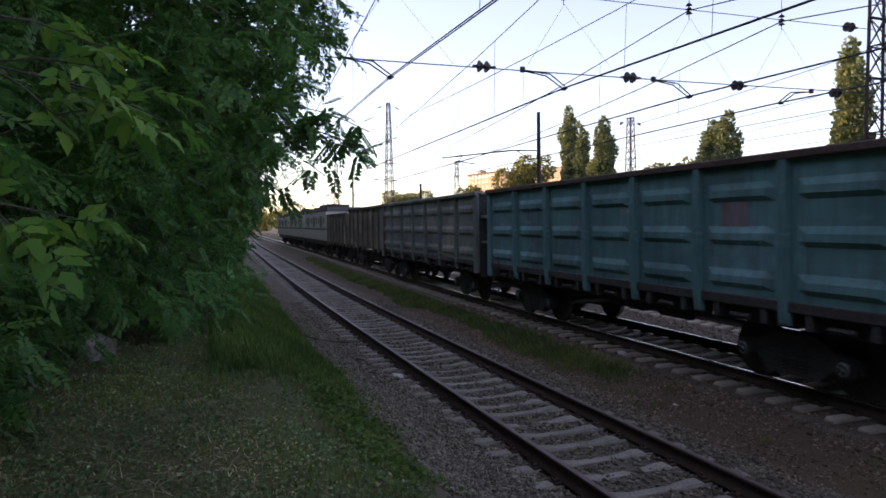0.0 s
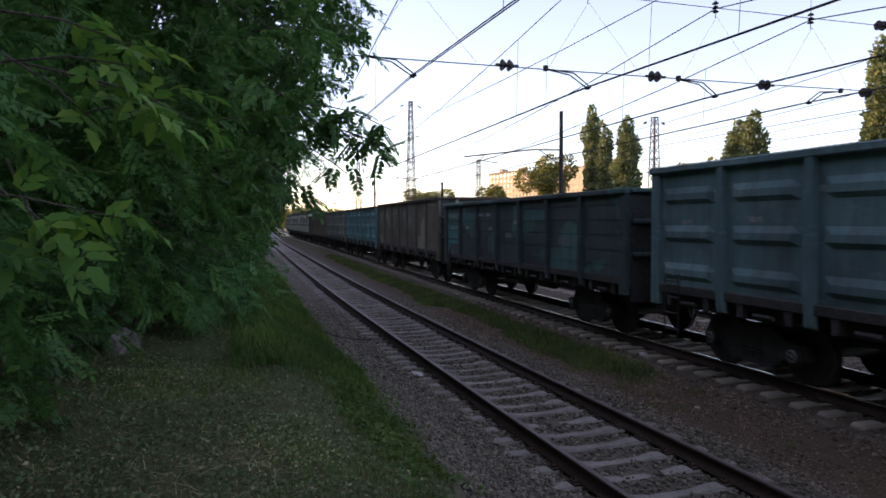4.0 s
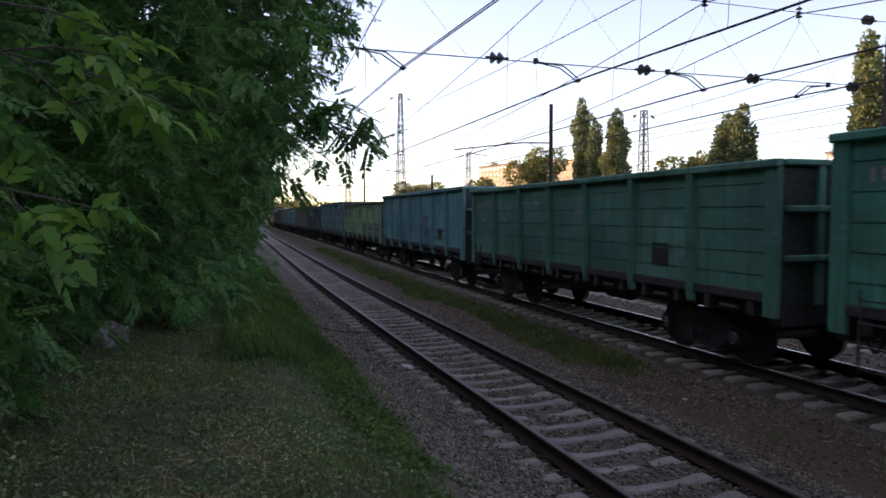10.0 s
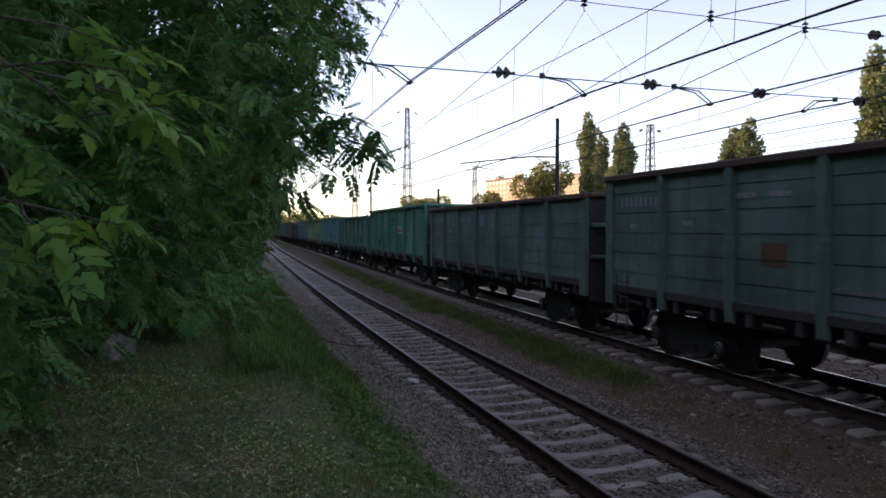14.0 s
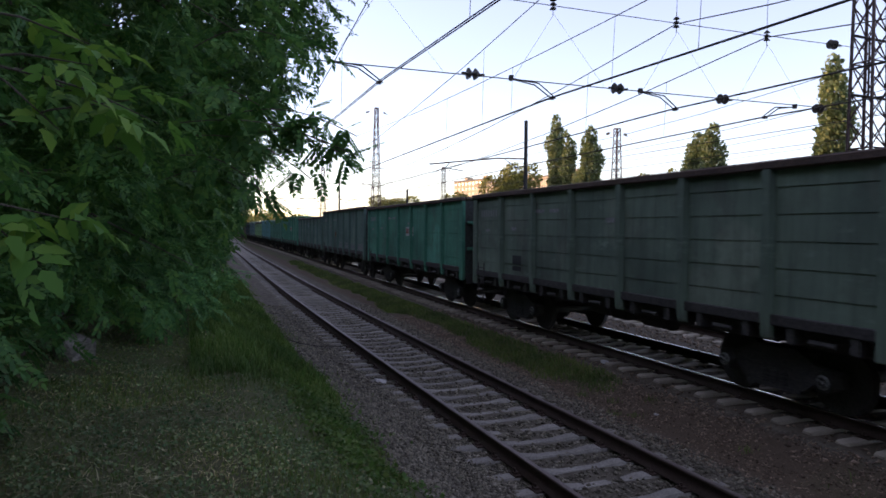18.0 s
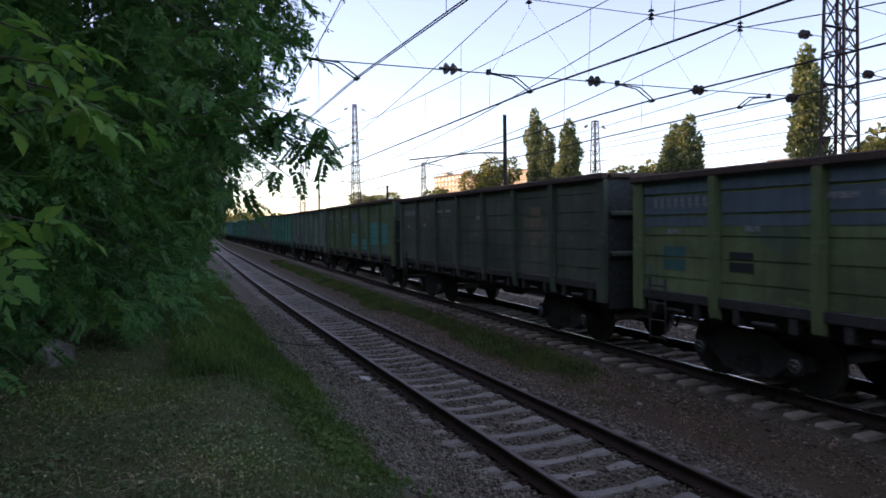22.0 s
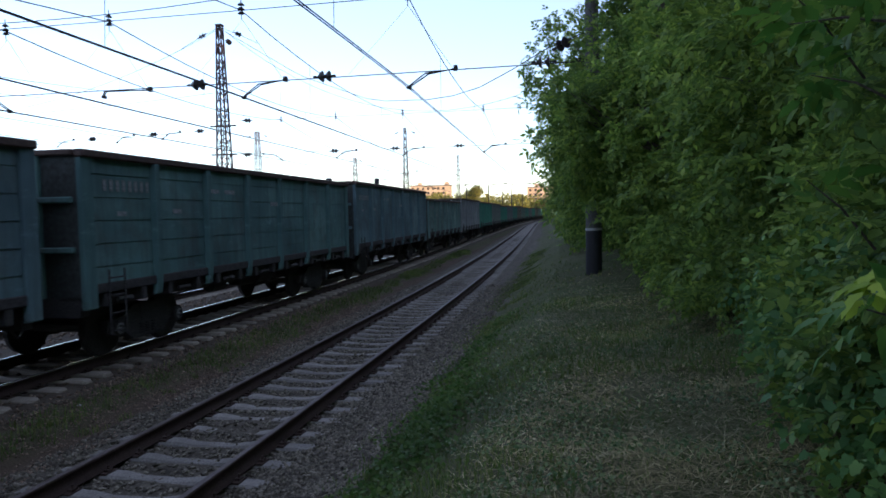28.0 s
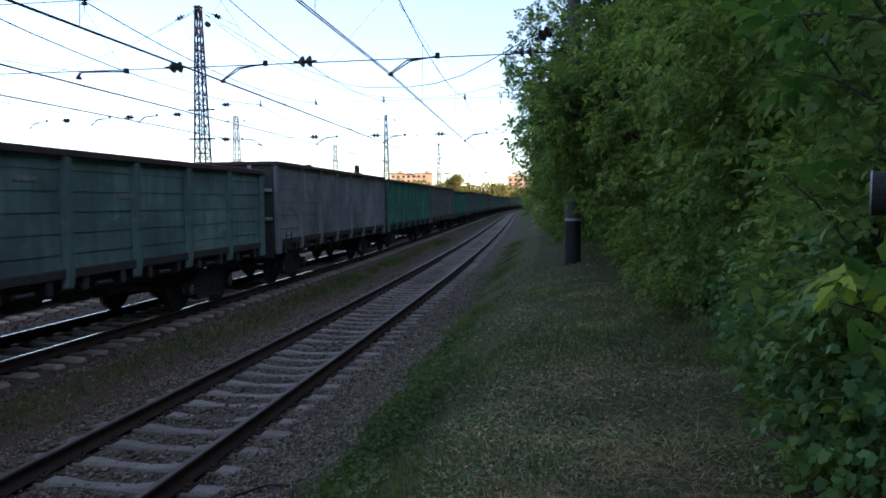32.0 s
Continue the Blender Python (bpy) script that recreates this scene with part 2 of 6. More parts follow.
def tube(bm, a, b, r, r2=None, seg=8):
    a, b = Vector(a), Vector(b)
    d = b - a
    m = Matrix.Translation((a + b) / 2) @ d.to_track_quat("Z", "Y").to_matrix().to_4x4()
    return bmesh.ops.create_cone(bm, cap_ends=True, segments=seg, radius1=r, radius2=r if r2 is None else r2, depth=d.length, matrix=m)


def outline(bm, pts, y0, y1):
    """A plate: a polygon in x and z, from y0 to y1."""
    a = [bm.verts.new((x, y0, z)) for x, z in pts]
    b = [bm.verts.new((x, y1, z)) for x, z in pts]
    bm.faces.new(a)
    bm.faces.new(b[::-1])
    for i in range(len(pts)):
        j = (i + 1) % len(pts)
        bm.faces.new((a[j], a[i], b[i], b[j]))
    bmesh.ops.recalc_face_normals(bm, faces=bm.faces)


def np_mesh(name, verts, faces, material, parent=None, label="", category="", kind="", smooth=False):
    """A mesh from arrays; all faces have the same number of corners."""
    verts, faces = np.asarray(verts, np.float32), np.asarray(faces, np.int32)
    k = faces.shape[1]
    me = bpy.data.meshes.new(name)
    me.vertices.add(len(verts))
    me.vertices.foreach_set("co", verts.ravel())
    me.loops.add(faces.size)
    me.loops.foreach_set("vertex_index", faces.ravel())
    me.polygons.add(len(faces))
    me.polygons.foreach_set("loop_start", np.arange(len(faces), dtype=np.int32) * k)
    if smooth:
        me.polygons.foreach_set("use_smooth", np.ones(len(faces), bool))
    me.update(calc_edges=True)
    me.materials.append(material)
    ob = new(name, me)
    ob.parent = parent
    return tagged(ob, label, category, kind=kind)


# ---------------------------------------------------------------- the lie of the tracks
KNOTS = (-320, -220, -150, -100, -60, -30, 0, 30, 60, 100, 150, 220, 320)
NEAR_Y = (19.4, 14.4, 10.5, 7.68, 6.12, 5.10, 4.65, 5.01, 6.14, 8.05, 10.38, 11.77, 9.1)
TRAIN_Y = (24.3, 18.0, 14.4, 12.71, 11.34, 10.16, 9.45, 9.84, 10.97, 12.62, 14.19, 14.65, 11.8)


def spline(xs, ys):
    """Natural cubic through the knots, straight on past them."""
    xs, ys = np.array(xs, float), np.array(ys, float)
    n, h = len(xs), np.diff(xs)
    a, b = np.eye(n), np.zeros(n)
    for i in range(1, n - 1):
        a[i, i - 1:i + 2] = h[i - 1], 2 * (h[i - 1] + h[i]), h[i]
        b[i] = 6 * ((ys[i + 1] - ys[i]) / h[i] - (ys[i] - ys[i - 1]) / h[i - 1])
    mm = np.linalg.solve(a, b)

    def inside(x):
        j = np.clip(np.searchsorted(xs, x) - 1, 0, n - 2)
        p, q = (xs[j + 1] - x) / h[j], (x - xs[j]) / h[j]
        return p * ys[j] + q * ys[j + 1] + ((p**3 - p) * mm[j] + (q**3 - q) * mm[j + 1]) * h[j]**2 / 6

    def at(x):
        x = np.asarray(x, float)
        c = np.clip(x, xs[0], xs[-1])
        lo, hi = inside(xs[0] + 1.0) - inside(xs[0]), inside(xs[-1]) - inside(xs[-1] - 1.0)
        return inside(c) + np.where(x < xs[0], (x - xs[0]) * lo, 0) + np.where(x > xs[-1], (x - xs[-1]) * hi, 0)
    return at


near_y, train_y = spline(KNOTS, NEAR_Y), spline(KNOTS, TRAIN_Y)


def third_y(x):
    return train_y(x) + 4.2


def fourth_y(x):
    return train_y(x) + 7.75


RISE = 0.2            # the through tracks lie a little higher than the siding
_ax = np.arange(-700, 700.1, 0.5)
_arc = np.concatenate(([0], np.cumsum(np.hypot(0.5, np.diff(train_y(_ax))))))
_arc -= np.interp(0.0, _ax, _arc)


def on_track(s):
    """x and y at the way s along the train's track."""
    x = np.interp(s, _arc, _ax)
    return float(x), float(train_y(x))


# ---------------------------------------------------------------- ground
def hash_noise(x, y, scale, seed=0):
    """Smooth value noise on arrays, 0 to 1."""
    x, y = np.asarray(x) / scale + 37.7 * seed, np.asarray(y) / scale - 19.3 * seed
    xi, yi = np.floor(x), np.floor(y)
    fx, fy = x - xi, y - yi
    fx, fy = fx * fx * (3 - 2 * fx), fy * fy * (3 - 2 * fy)

    def h(a, b):
        v = np.sin(a * 127.1 + b * 311.7 + seed * 74.7) * 43758.5453
        return v - np.floor(v)
    return (h(xi, yi) * (1 - fx) + h(xi + 1, yi) * fx) * (1 - fy) + (h(xi, yi + 1) * (1 - fx) + h(xi + 1, yi + 1) * fx) * fy


def ground_z(x, y):
    """Height of the ground: bank, ballast, yard beyond."""
    x, y = np.asarray(x, float), np.asarray(y, float)
    u, w = y - near_y(x), train_y(x) - near_y(x)
    bank = np.interp(u, [-40, -12, -7, -5.2, -4.0, -2.5, -1.75, -1.3, -1.05, 1.05, 1.3, 1.9, 2.4], [1.9, 1.75, 1.4, 1.22, 1.05, 0.28, 0.0, -0.015, -0.05, -0.05, -0.02, -0.08, -0.06])
    v = y - train_y(x)
    yard = np.interp(v, [-2.6, -1.75, -1.35, 11.0, 12.5, 40], [-0.06, RISE - 0.13, RISE - 0.07, RISE - 0.07, RISE - 0.3, 0.0])
    z = np.where(v < -2.6, bank, yard)
    rough = np.where(u < -1.9, 0.09, 0.025) * (hash_noise(x, y, 0.7, 1) - 0.5) + np.where(u < -2.4, 0.16, 0.0) * (hash_noise(x, y, 2.6, 2) - 0.5)
    return z + rough


def ground_material():
    m, t, b, add, link = nodes_of("railway_ground")
    pos = add("ShaderNodeNewGeometry").outputs["Position"]
    kind = add("ShaderNodeAttribute")
    kind.attribute_name = "cover"
    sep = add("ShaderNodeSeparateColor")
    link(kind.outputs["Color"], sep.inputs[0])
    big, mid, small = noise_of(t, pos, 0.5), noise_of(t, pos, 3.5, 5), noise_of(t, pos, 26, 4, 0.7)
    vo = add("ShaderNodeTexVoronoi")
    vo.inputs["Scale"].default_value = 22
    link(pos, vo.inputs["Vector"])
    gravel = mix(t, ramp(t, vo.outputs["Distance"], [(0.1, (0, 0, 0)), (0.5, (1, 1, 1))]), (0.196, 0.173, 0.13), (0.045, 0.039, 0.03))
    gravel = mix(t, ramp(t, mid, [(0.35, (0, 0, 0)), (0.75, (1, 1, 1))]), gravel, mix(t, small, (0.118, 0.102, 0.076), (0.226, 0.2, 0.152)))
    dirt = mix(t, ramp(t, small, [(0.3, (0, 0, 0)), (0.7, (1, 1, 1))]), (0.105, 0.078, 0.053), (0.19, 0.14, 0.097))
    dirt = mix(t, ramp(t, mid, [(0.4, (0, 0, 0)), (0.8, (0.8, 0.8, 0.8))]), dirt, (0.08, 0.055, 0.036))
    grit = noise_of(t, pos, 60, 5, 0.8)
    dirt = mix(t, ramp(t, grit, [(0.42, (0, 0, 0)), (0.6, (1, 1, 1))]), mix(t, 0.75, dirt, (0.05, 0.035, 0.025)), dirt)
    turf = mix(t, ramp(t, mid, [(0.3, (0, 0, 0)), (0.7, (1, 1, 1))]), (0.058, 0.1, 0.03), (0.108, 0.132, 0.05))
    turf = mix(t, ramp(t, small, [(0.4, (0, 0, 0)), (0.75, (1, 1, 1))]), turf, (0.17, 0.155, 0.08))
    fine = noise_of(t, pos, 85, 4, 0.8)
    turf = mix(t, ramp(t, fine, [(0.45, (0, 0, 0)), (0.62, (1, 1, 1))]), mix(t, 0.6, turf, (0.05, 0.06, 0.03)), turf)
    turf = mix(t, ramp(t, big, [(0.4, (0, 0, 0)), (0.65, (0.45, 0.45, 0.45))]), turf, (0.098, 0.086, 0.055))
    col = mix(t, sep.outputs[0], gravel, dirt)
    col = mix(t, sep.outputs[1], col, turf)
    link(col, b.inputs["Base Color"])
    b.inputs["Roughness"].default_value, b.inputs["Specular IOR Level"].default_value = 0.95, 0.15
    hsum = mix(t, sep.outputs[1], mix(t, 0.5, vo.outputs["Distance"], small), fine)
    bumped(t, b, mix(t, 0.4, hsum, grit), 0.7, 0.02)
    return m


GROUND = ground_material()


def cover_of(x, y):
    """How much dirt and how much turf covers the ballast."""
    u, v = y - near_y(x), y - train_y(x)
    n1, n2 = hash_noise(x, y, 0.8, 3) - 0.5, hash_noise(x, y, 3.0, 4) - 0.5
    turf = np.clip((-2.35 - u + 0.5 * n1 + 0.5 * n2) / 0.35, 0, 1)
    strip = np.clip((u - 1.75) / 0.2, 0, 1) * np.clip((-1.55 - v) / 0.2, 0, 1)
    band = np.exp(-((v + 2.1) / 0.62)**2) * (1.25 * np.clip((-9 - x) / 4, 0, 1) + 1.1 * np.clip((x - 4) / 4, 0, 1))
    middle = strip * np.clip((band + 0.9 * n2 + 0.6 * n1 - 0.4) / 0.7, 0, 1)
    far = np.clip((v - 11.5) / 1.0, 0, 1)
    dirt = np.clip(strip + 0.5 * (v > -1.5) * (v < 11), 0, 1)
    return dirt, np.clip(turf + 0.8 * middle + far, 0, 1)


def build_ground():
    xs = np.unique(np.concatenate([np.arange(-30, 30, 0.25), np.arange(-120, 120, 1.0), np.arange(-700, 700.1, 10), [-4000, -2000, -1000, 1000, 2000, 4000]]))
    us = np.unique(np.concatenate([np.arange(-9, 9, 0.16), np.arange(-20, 22, 0.8), np.arange(-60, 120, 6.0), [-4000, -1000, -300, -120, 160, 260, 500, 1000, 4000]]))
    xx, uu = np.meshgrid(xs, us, indexing="ij")
    yy = uu + near_y(np.clip(xx, -330, 330))
    zz = ground_z(np.clip(xx, -330, 330), yy)
    nx, nu = xx.shape
    i = np.arange(nx * nu).reshape(nx, nu)
    faces = np.stack([i[:-1, :-1], i[1:, :-1], i[1:, 1:], i[:-1, 1:]], -1).reshape(-1, 4)
    ob = np_mesh("ground", np.stack([xx, yy, zz], -1).reshape(-1, 3), faces, GROUND, kind="structure", smooth=True,
                 label="grassy bank, grey ballast and brown dirt between the railway tracks", category="ground")
    dirt, turf = cover_of(xx.ravel(), yy.ravel())
    at = ob.data.color_attributes.new("cover", "FLOAT_COLOR", "POINT")
    at.data.foreach_set("color", np.stack([dirt, turf, 0 * turf, 0 * turf + 1], 1).astype(np.float32).ravel())


build_ground()


# ---------------------------------------------------------------- tracks
def swept(name, profile, ys, off, z, x0, x1, material, parent, label=""):
    """A rail: the profile (across, up) drawn along the track at an offset from its middle."""
    xs = np.unique(np.concatenate([np.arange(max(x0, -60), min(x1, 60), 1.0), np.arange(x0, x1 + 0.1, 8.0)]))
    y = ys(xs)
    d = np.gradient(y, xs)
    nx, ny = -d / np.sqrt(1 + d * d), 1 / np.sqrt(1 + d * d)
    pr = np.array(profile)
    k = len(pr)
    v = np.stack([xs[:, None] + nx[:, None] * (off + pr[None, :, 0]), y[:, None] + ny[:, None] * (off + pr[None, :, 0]), z + 0 * xs[:, None] + pr[None, :, 1]], -1)
    i = np.arange(len(xs) * k).reshape(len(xs), k)
    f = np.stack([i[:-1], np.roll(i, -1, 1)[:-1], np.roll(i, -1, 1)[1:], i[1:]], -1).reshape(-1, 4)
    return np_mesh(name, v.reshape(-1, 3), f, material, parent, label)


RAIL_BODY = [(-0.075, 0), (0.075, 0), (0.075, 0.012), (0.016, 0.035), (0.01, 0.13), (0.034, 0.142), (0.036, 0.168), (-0.036, 0.168), (-0.034, 0.142), (-0.01, 0.13), (-0.016, 0.035), (-0.075, 0.012)]
RAIL_TOP = [(-0.035, 0.166), (0.035, 0.166), (0.032, 0.178), (0.022, 0.181), (-0.022, 0.181), (-0.032, 0.178)]


def sleeper_mesh(name, material):
    """A concrete sleeper: thick under the rails, waisted in the middle, edges broken."""
    bm = bmesh.new()
    rows = []
    for y, top, half in ((-1.35, -0.035, 0.085), (-1.3, -0.01, 0.11), (-0.5, -0.005, 0.105), (-0.25, -0.035, 0.09), (0.25, -0.035, 0.09), (0.5, -0.005, 0.105), (1.3, -0.01, 0.11), (1.35, -0.035, 0.085)):
        rows.append([bm.verts.new(p) for p in ((-half - 0.03, y, -0.2), (-half, y, top - 0.03), (-half + 0.025, y, top), (half - 0.025, y, top), (half, y, top - 0.03), (half + 0.03, y, -0.2))])
    for a, b in zip(rows, rows[1:]):
        for i in range(5):
            bm.faces.new((a[i], a[i + 1], b[i + 1], b[i]))
    bm.faces.new(rows[0][::-1])
    bm.faces.new(rows[-1])
    bmesh.ops.recalc_face_normals(bm, faces=bm.faces)
    me = bpy.data.meshes.new(name)
    bm.to_mesh(me)
    bm.free()
    me.materials.append(material)
    return me


def fastener_mesh():
    bm = bmesh.new()
    for y in (-0.7975, 0.7975):
        box(bm, -0.09, 0.09, y - 0.16, y + 0.16, -0.012, 0.008)
        for s in (-1, 1):
            box(bm, -0.04, 0.04, y + s * 0.115 - 0.03, y + s * 0.115 + 0.03, 0.0, 0.035)
            tube(bm, (0, y + s * 0.12, 0.02), (0, y + s * 0.12, 0.075), 0.014, seg=6)
    me = bpy.data.meshes.new("fastener")
    bm.to_mesh(me)
    bm.free()
    me.materials.append(RAIL_RUST)
    return me


def railway_track(ys, rise, label, head, concrete, near_from, near_to, x0=-420, x1=420, step=0.545, fasten=False, phase=0.0, joined=200):
    t = thing("railway_track", Matrix(), label, "railway track", kind="structure")
    for off in (-0.7975, 0.7975):
        r = swept("rail", RAIL_BODY, ys, off, rise, x0, x1, RAIL_RUST, t)
        swept("running_surface", RAIL_TOP, ys, off, rise, x0, x1, head, r)
    me = sleeper_mesh("sleeper", concrete)
    fm = fastener_mesh() if fasten else None
    rng = np.random.default_rng(5)
    base = np.array([v.co[:] for v in me.vertices])
    polys = [list(q.vertices) for q in me.polygons]
    vs, fs = [], []
    for k in range(int((x1 - x0) / step)):
        x = x0 + k * step + phase + rng.normal(0, 0.012)
        y = float(ys(x))
        a = math.atan(float(ys(x + 0.5) - ys(x - 0.5))) + rng.normal(0, 0.008)
        m = Matrix.Translation((x, y, rise + rng.normal(-0.006, 0.006))) @ Matrix.Rotation(a, 4, "Z")
        if near_from <= x <= near_to:
            s = share("sleeper", me, t, m)
            if fm and abs(x) < 32:
                share("rail_fastening", fm, s)
        elif abs(x) < joined:
            c, q = math.cos(a), math.sin(a)
            n = len(vs) * len(base)
            vs.append(np.stack([x + c * base[:, 0] - q * base[:, 1], y + q * base[:, 0] + c * base[:, 1], rise + base[:, 2]], 1))
            fs += [[n + i for i in p] for p in polys if len(p) == 4]
    if vs:
        np_mesh("far_sleepers", np.concatenate(vs), fs, concrete, t, kind="stuff")
    return t

railway_track(near_y, 0.0, "siding with dull rails on grey concrete sleepers in ballast", RAIL_HEAD_DULL, CONCRETE, -70, 80, fasten=True, step=0.5457, phase=0.256)
railway_track(train_y, RISE, "through track with shining rails on dirty concrete sleepers", RAIL_HEAD, CONCRETE_DIRTY, -60, 70, fasten=True, phase=0.087)
railway_track(third_y, RISE, "further through track on concrete sleepers in reddish ballast", RAIL_HEAD, CONCRETE_DIRTY, -25, 25, x0=-320, x1=320, joined=110)
railway_track(fourth_y, RISE, "farthest through track on concrete sleepers", RAIL_HEAD, CONCRETE_DIRTY, 1, 0, x0=-320, x1=320, joined=60)

# ---------------------------------------------------------------- the goods train
HALF, WIDE, SILL, TOP = 6.525, 1.5, 1.28, 3.55        # body: half length, half width, lower and upper edge over the rail
POSTS = [-6.4 + 12.8 / 7 * k for k in range(8)]
MESH = {}


def kept(name, build):
    """Build a part's mesh once for all wagons."""
    if name not in MESH:
        bm = bmesh.new()
        build(bm)
        me = bpy.data.meshes.new(name)
        bm.to_mesh(me)
        bm.free()
        me.materials.append(STEEL_DARK)
        MESH[name] = me
    return MESH[name]


def relief(bm, xs, zs, bulge):
    """One sheet with relief: bulge(x, z) says how far it stands out; a flat back closes it."""
    front = [[bm.verts.new((x, WIDE + bulge(x, z), z)) for z in zs] for x in xs]
    for p, q in zip(front, front[1:]):
        for k in range(len(zs) - 1):
            bm.faces.new((p[k], q[k], q[k + 1], p[k + 1]))
    back = [bm.verts.new((x, WIDE - 0.03, z)) for x, z in ((xs[0], zs[0]), (xs[-1], zs[0]), (xs[-1], zs[-1]), (xs[0], zs[-1]))]
    bm.faces.new(back)
    bmesh.ops.recalc_face_normals(bm, faces=bm.faces)


def side_pressed(bm):
    """Side sheet with pressed pads, three rows in each bay."""
    rows, cols = (1.62, 2.3, 2.98), []
    for a, b in zip(POSTS, POSTS[1:]):
        cols += [(a + 0.2, 0), (a + 0.36, 1), (b - 0.36, 1), (b - 0.2, 0)]
    xs = [-HALF] + [x for x, _ in cols] + [HALF]
    core = {round(x, 4) for x, k in cols if k}
    zs = sorted([SILL, TOP - 0.06] + [r + d for r in rows for d in (-0.13, -0.05, 0.06, 0.17)])
    high = {round(r + d, 4) for r in rows for d in (-0.05, 0.06)}
    relief(bm, xs, zs, lambda x, z: 0.06 if round(x, 4) in core and round(z, 4) in high else 0.0)


SEAMS = (1.66, 2.04, 2.42, 2.8, 3.18)


def side_beaded(bm):
    """Side of overlapping boards: each stands out at its foot over a dark seam."""
    zs, out = [SILL], {round(SILL, 4): 0.01}
    for r in SEAMS:
        for d, o in ((-0.03, 0.0), (-0.024, -0.005), (-0.004, -0.005), (0.0, 0.011)):
            zs.append(r + d)
            out[round(r + d, 4)] = o
    relief(bm, [-HALF, HALF], zs + [TOP - 0.06], lambda x, z: out.get(round(z, 4), 0.0))


def end_wall(bm):
    box(bm, HALF - 0.05, HALF - 0.01, -WIDE + 0.03, WIDE - 0.03, SILL - 0.1, TOP - 0.06)


def end_rib(bm):
    box(bm, HALF - 0.01, HALF + 0.09, -WIDE + 0.1, WIDE - 0.1, -0.05, 0.05, 0.02)


def end_post(bm):
    box(bm, HALF - 0.01, HALF + 0.06, -0.06, 0.06, SILL - 0.1, TOP - 0.1)


def post(bm):
    """Hat-section upright, cut back at its foot."""
    outline(bm, [(-0.11, 1.02), (0.11, 1.02), (0.11, TOP - 0.08), (-0.11, TOP - 0.08)], WIDE - 0.01, WIDE + 0.012)
    v0 = [(-0.075, WIDE + 0.1), (0.075, WIDE + 0.1), (0.1, WIDE), (-0.1, WIDE)]
    lo = [bm.verts.new((x, y if y == WIDE else WIDE + 0.06, 1.05)) for x, y in v0]
    hi = [bm.verts.new((x, y, TOP - 0.09)) for x, y in v0]
    mid = [bm.verts.new((x, y, 1.5)) for x, y in v0]
    for a, b in ((lo, mid), (mid, hi)):
        for i in range(4):
            bm.faces.new((a[i], a[(i + 1) % 4], b[(i + 1) % 4], b[i]))
    bm.faces.new(lo[::-1])
    bm.faces.new(hi)
    bmesh.ops.recalc_face_normals(bm, faces=bm.faces)


def corner_post(bm):
    box(bm, -0.14, 0.13, WIDE - 0.05, WIDE + 0.06, 0.98, TOP - 0.07, 0.015)


def top_chord(bm):
    box(bm, -HALF - 0.03, HALF + 0.03, WIDE - 0.06, WIDE + 0.11, TOP - 0.125, TOP, 0.02)


def end_chord(bm):
    box(bm, HALF - 0.06, HALF + 0.08, -WIDE + 0.06, WIDE - 0.06, TOP - 0.1, TOP - 0.004, 0.02)


def lower_chord(bm):
    box(bm, -HALF, HALF, WIDE - 0.08, WIDE + 0.05, SILL - 0.06, SILL + 0.1, 0.015)


def underframe(bm):
    box(bm, -6.4, 6.4, -0.2, 0.2, 0.92, 1.3)
    box(bm, -HALF + 0.02, HALF - 0.02, -WIDE + 0.04, WIDE - 0.04, 1.2, 1.26)
    for x in POSTS:
        box(bm, x - 0.08, x + 0.08, -WIDE + 0.05, WIDE - 0.05, 1.02, 1.2)
    for x in (-6.4, 6.4):
        box(bm, x - 0.1, x + 0.1, -WIDE + 0.1, WIDE - 0.1, 0.86, 1.2)
    for x in (-4.325, 4.325):
        box(bm, x - 0.22, x + 0.22, -1.2, 1.2, 0.95, 1.2)


def hatch(bm):
    """Bottom door with its hinges and the locking cam."""
    box(bm, -0.72, 0.72, 0.32, WIDE - 0.12, 1.1, 1.18, 0.01)
    for x in (-0.5, 0.5):
        box(bm, x - 0.07, x + 0.07, WIDE - 0.2, WIDE + 0.03, 0.98, 1.24, 0.02)
    tube(bm, (-0.2, WIDE - 0.02, 1.06), (0.2, WIDE - 0.02, 1.06), 0.04, seg=8)
    box(bm, -0.82, 0.82, WIDE - 0.36, WIDE - 0.3, 0.93, 1.21, 0.01)


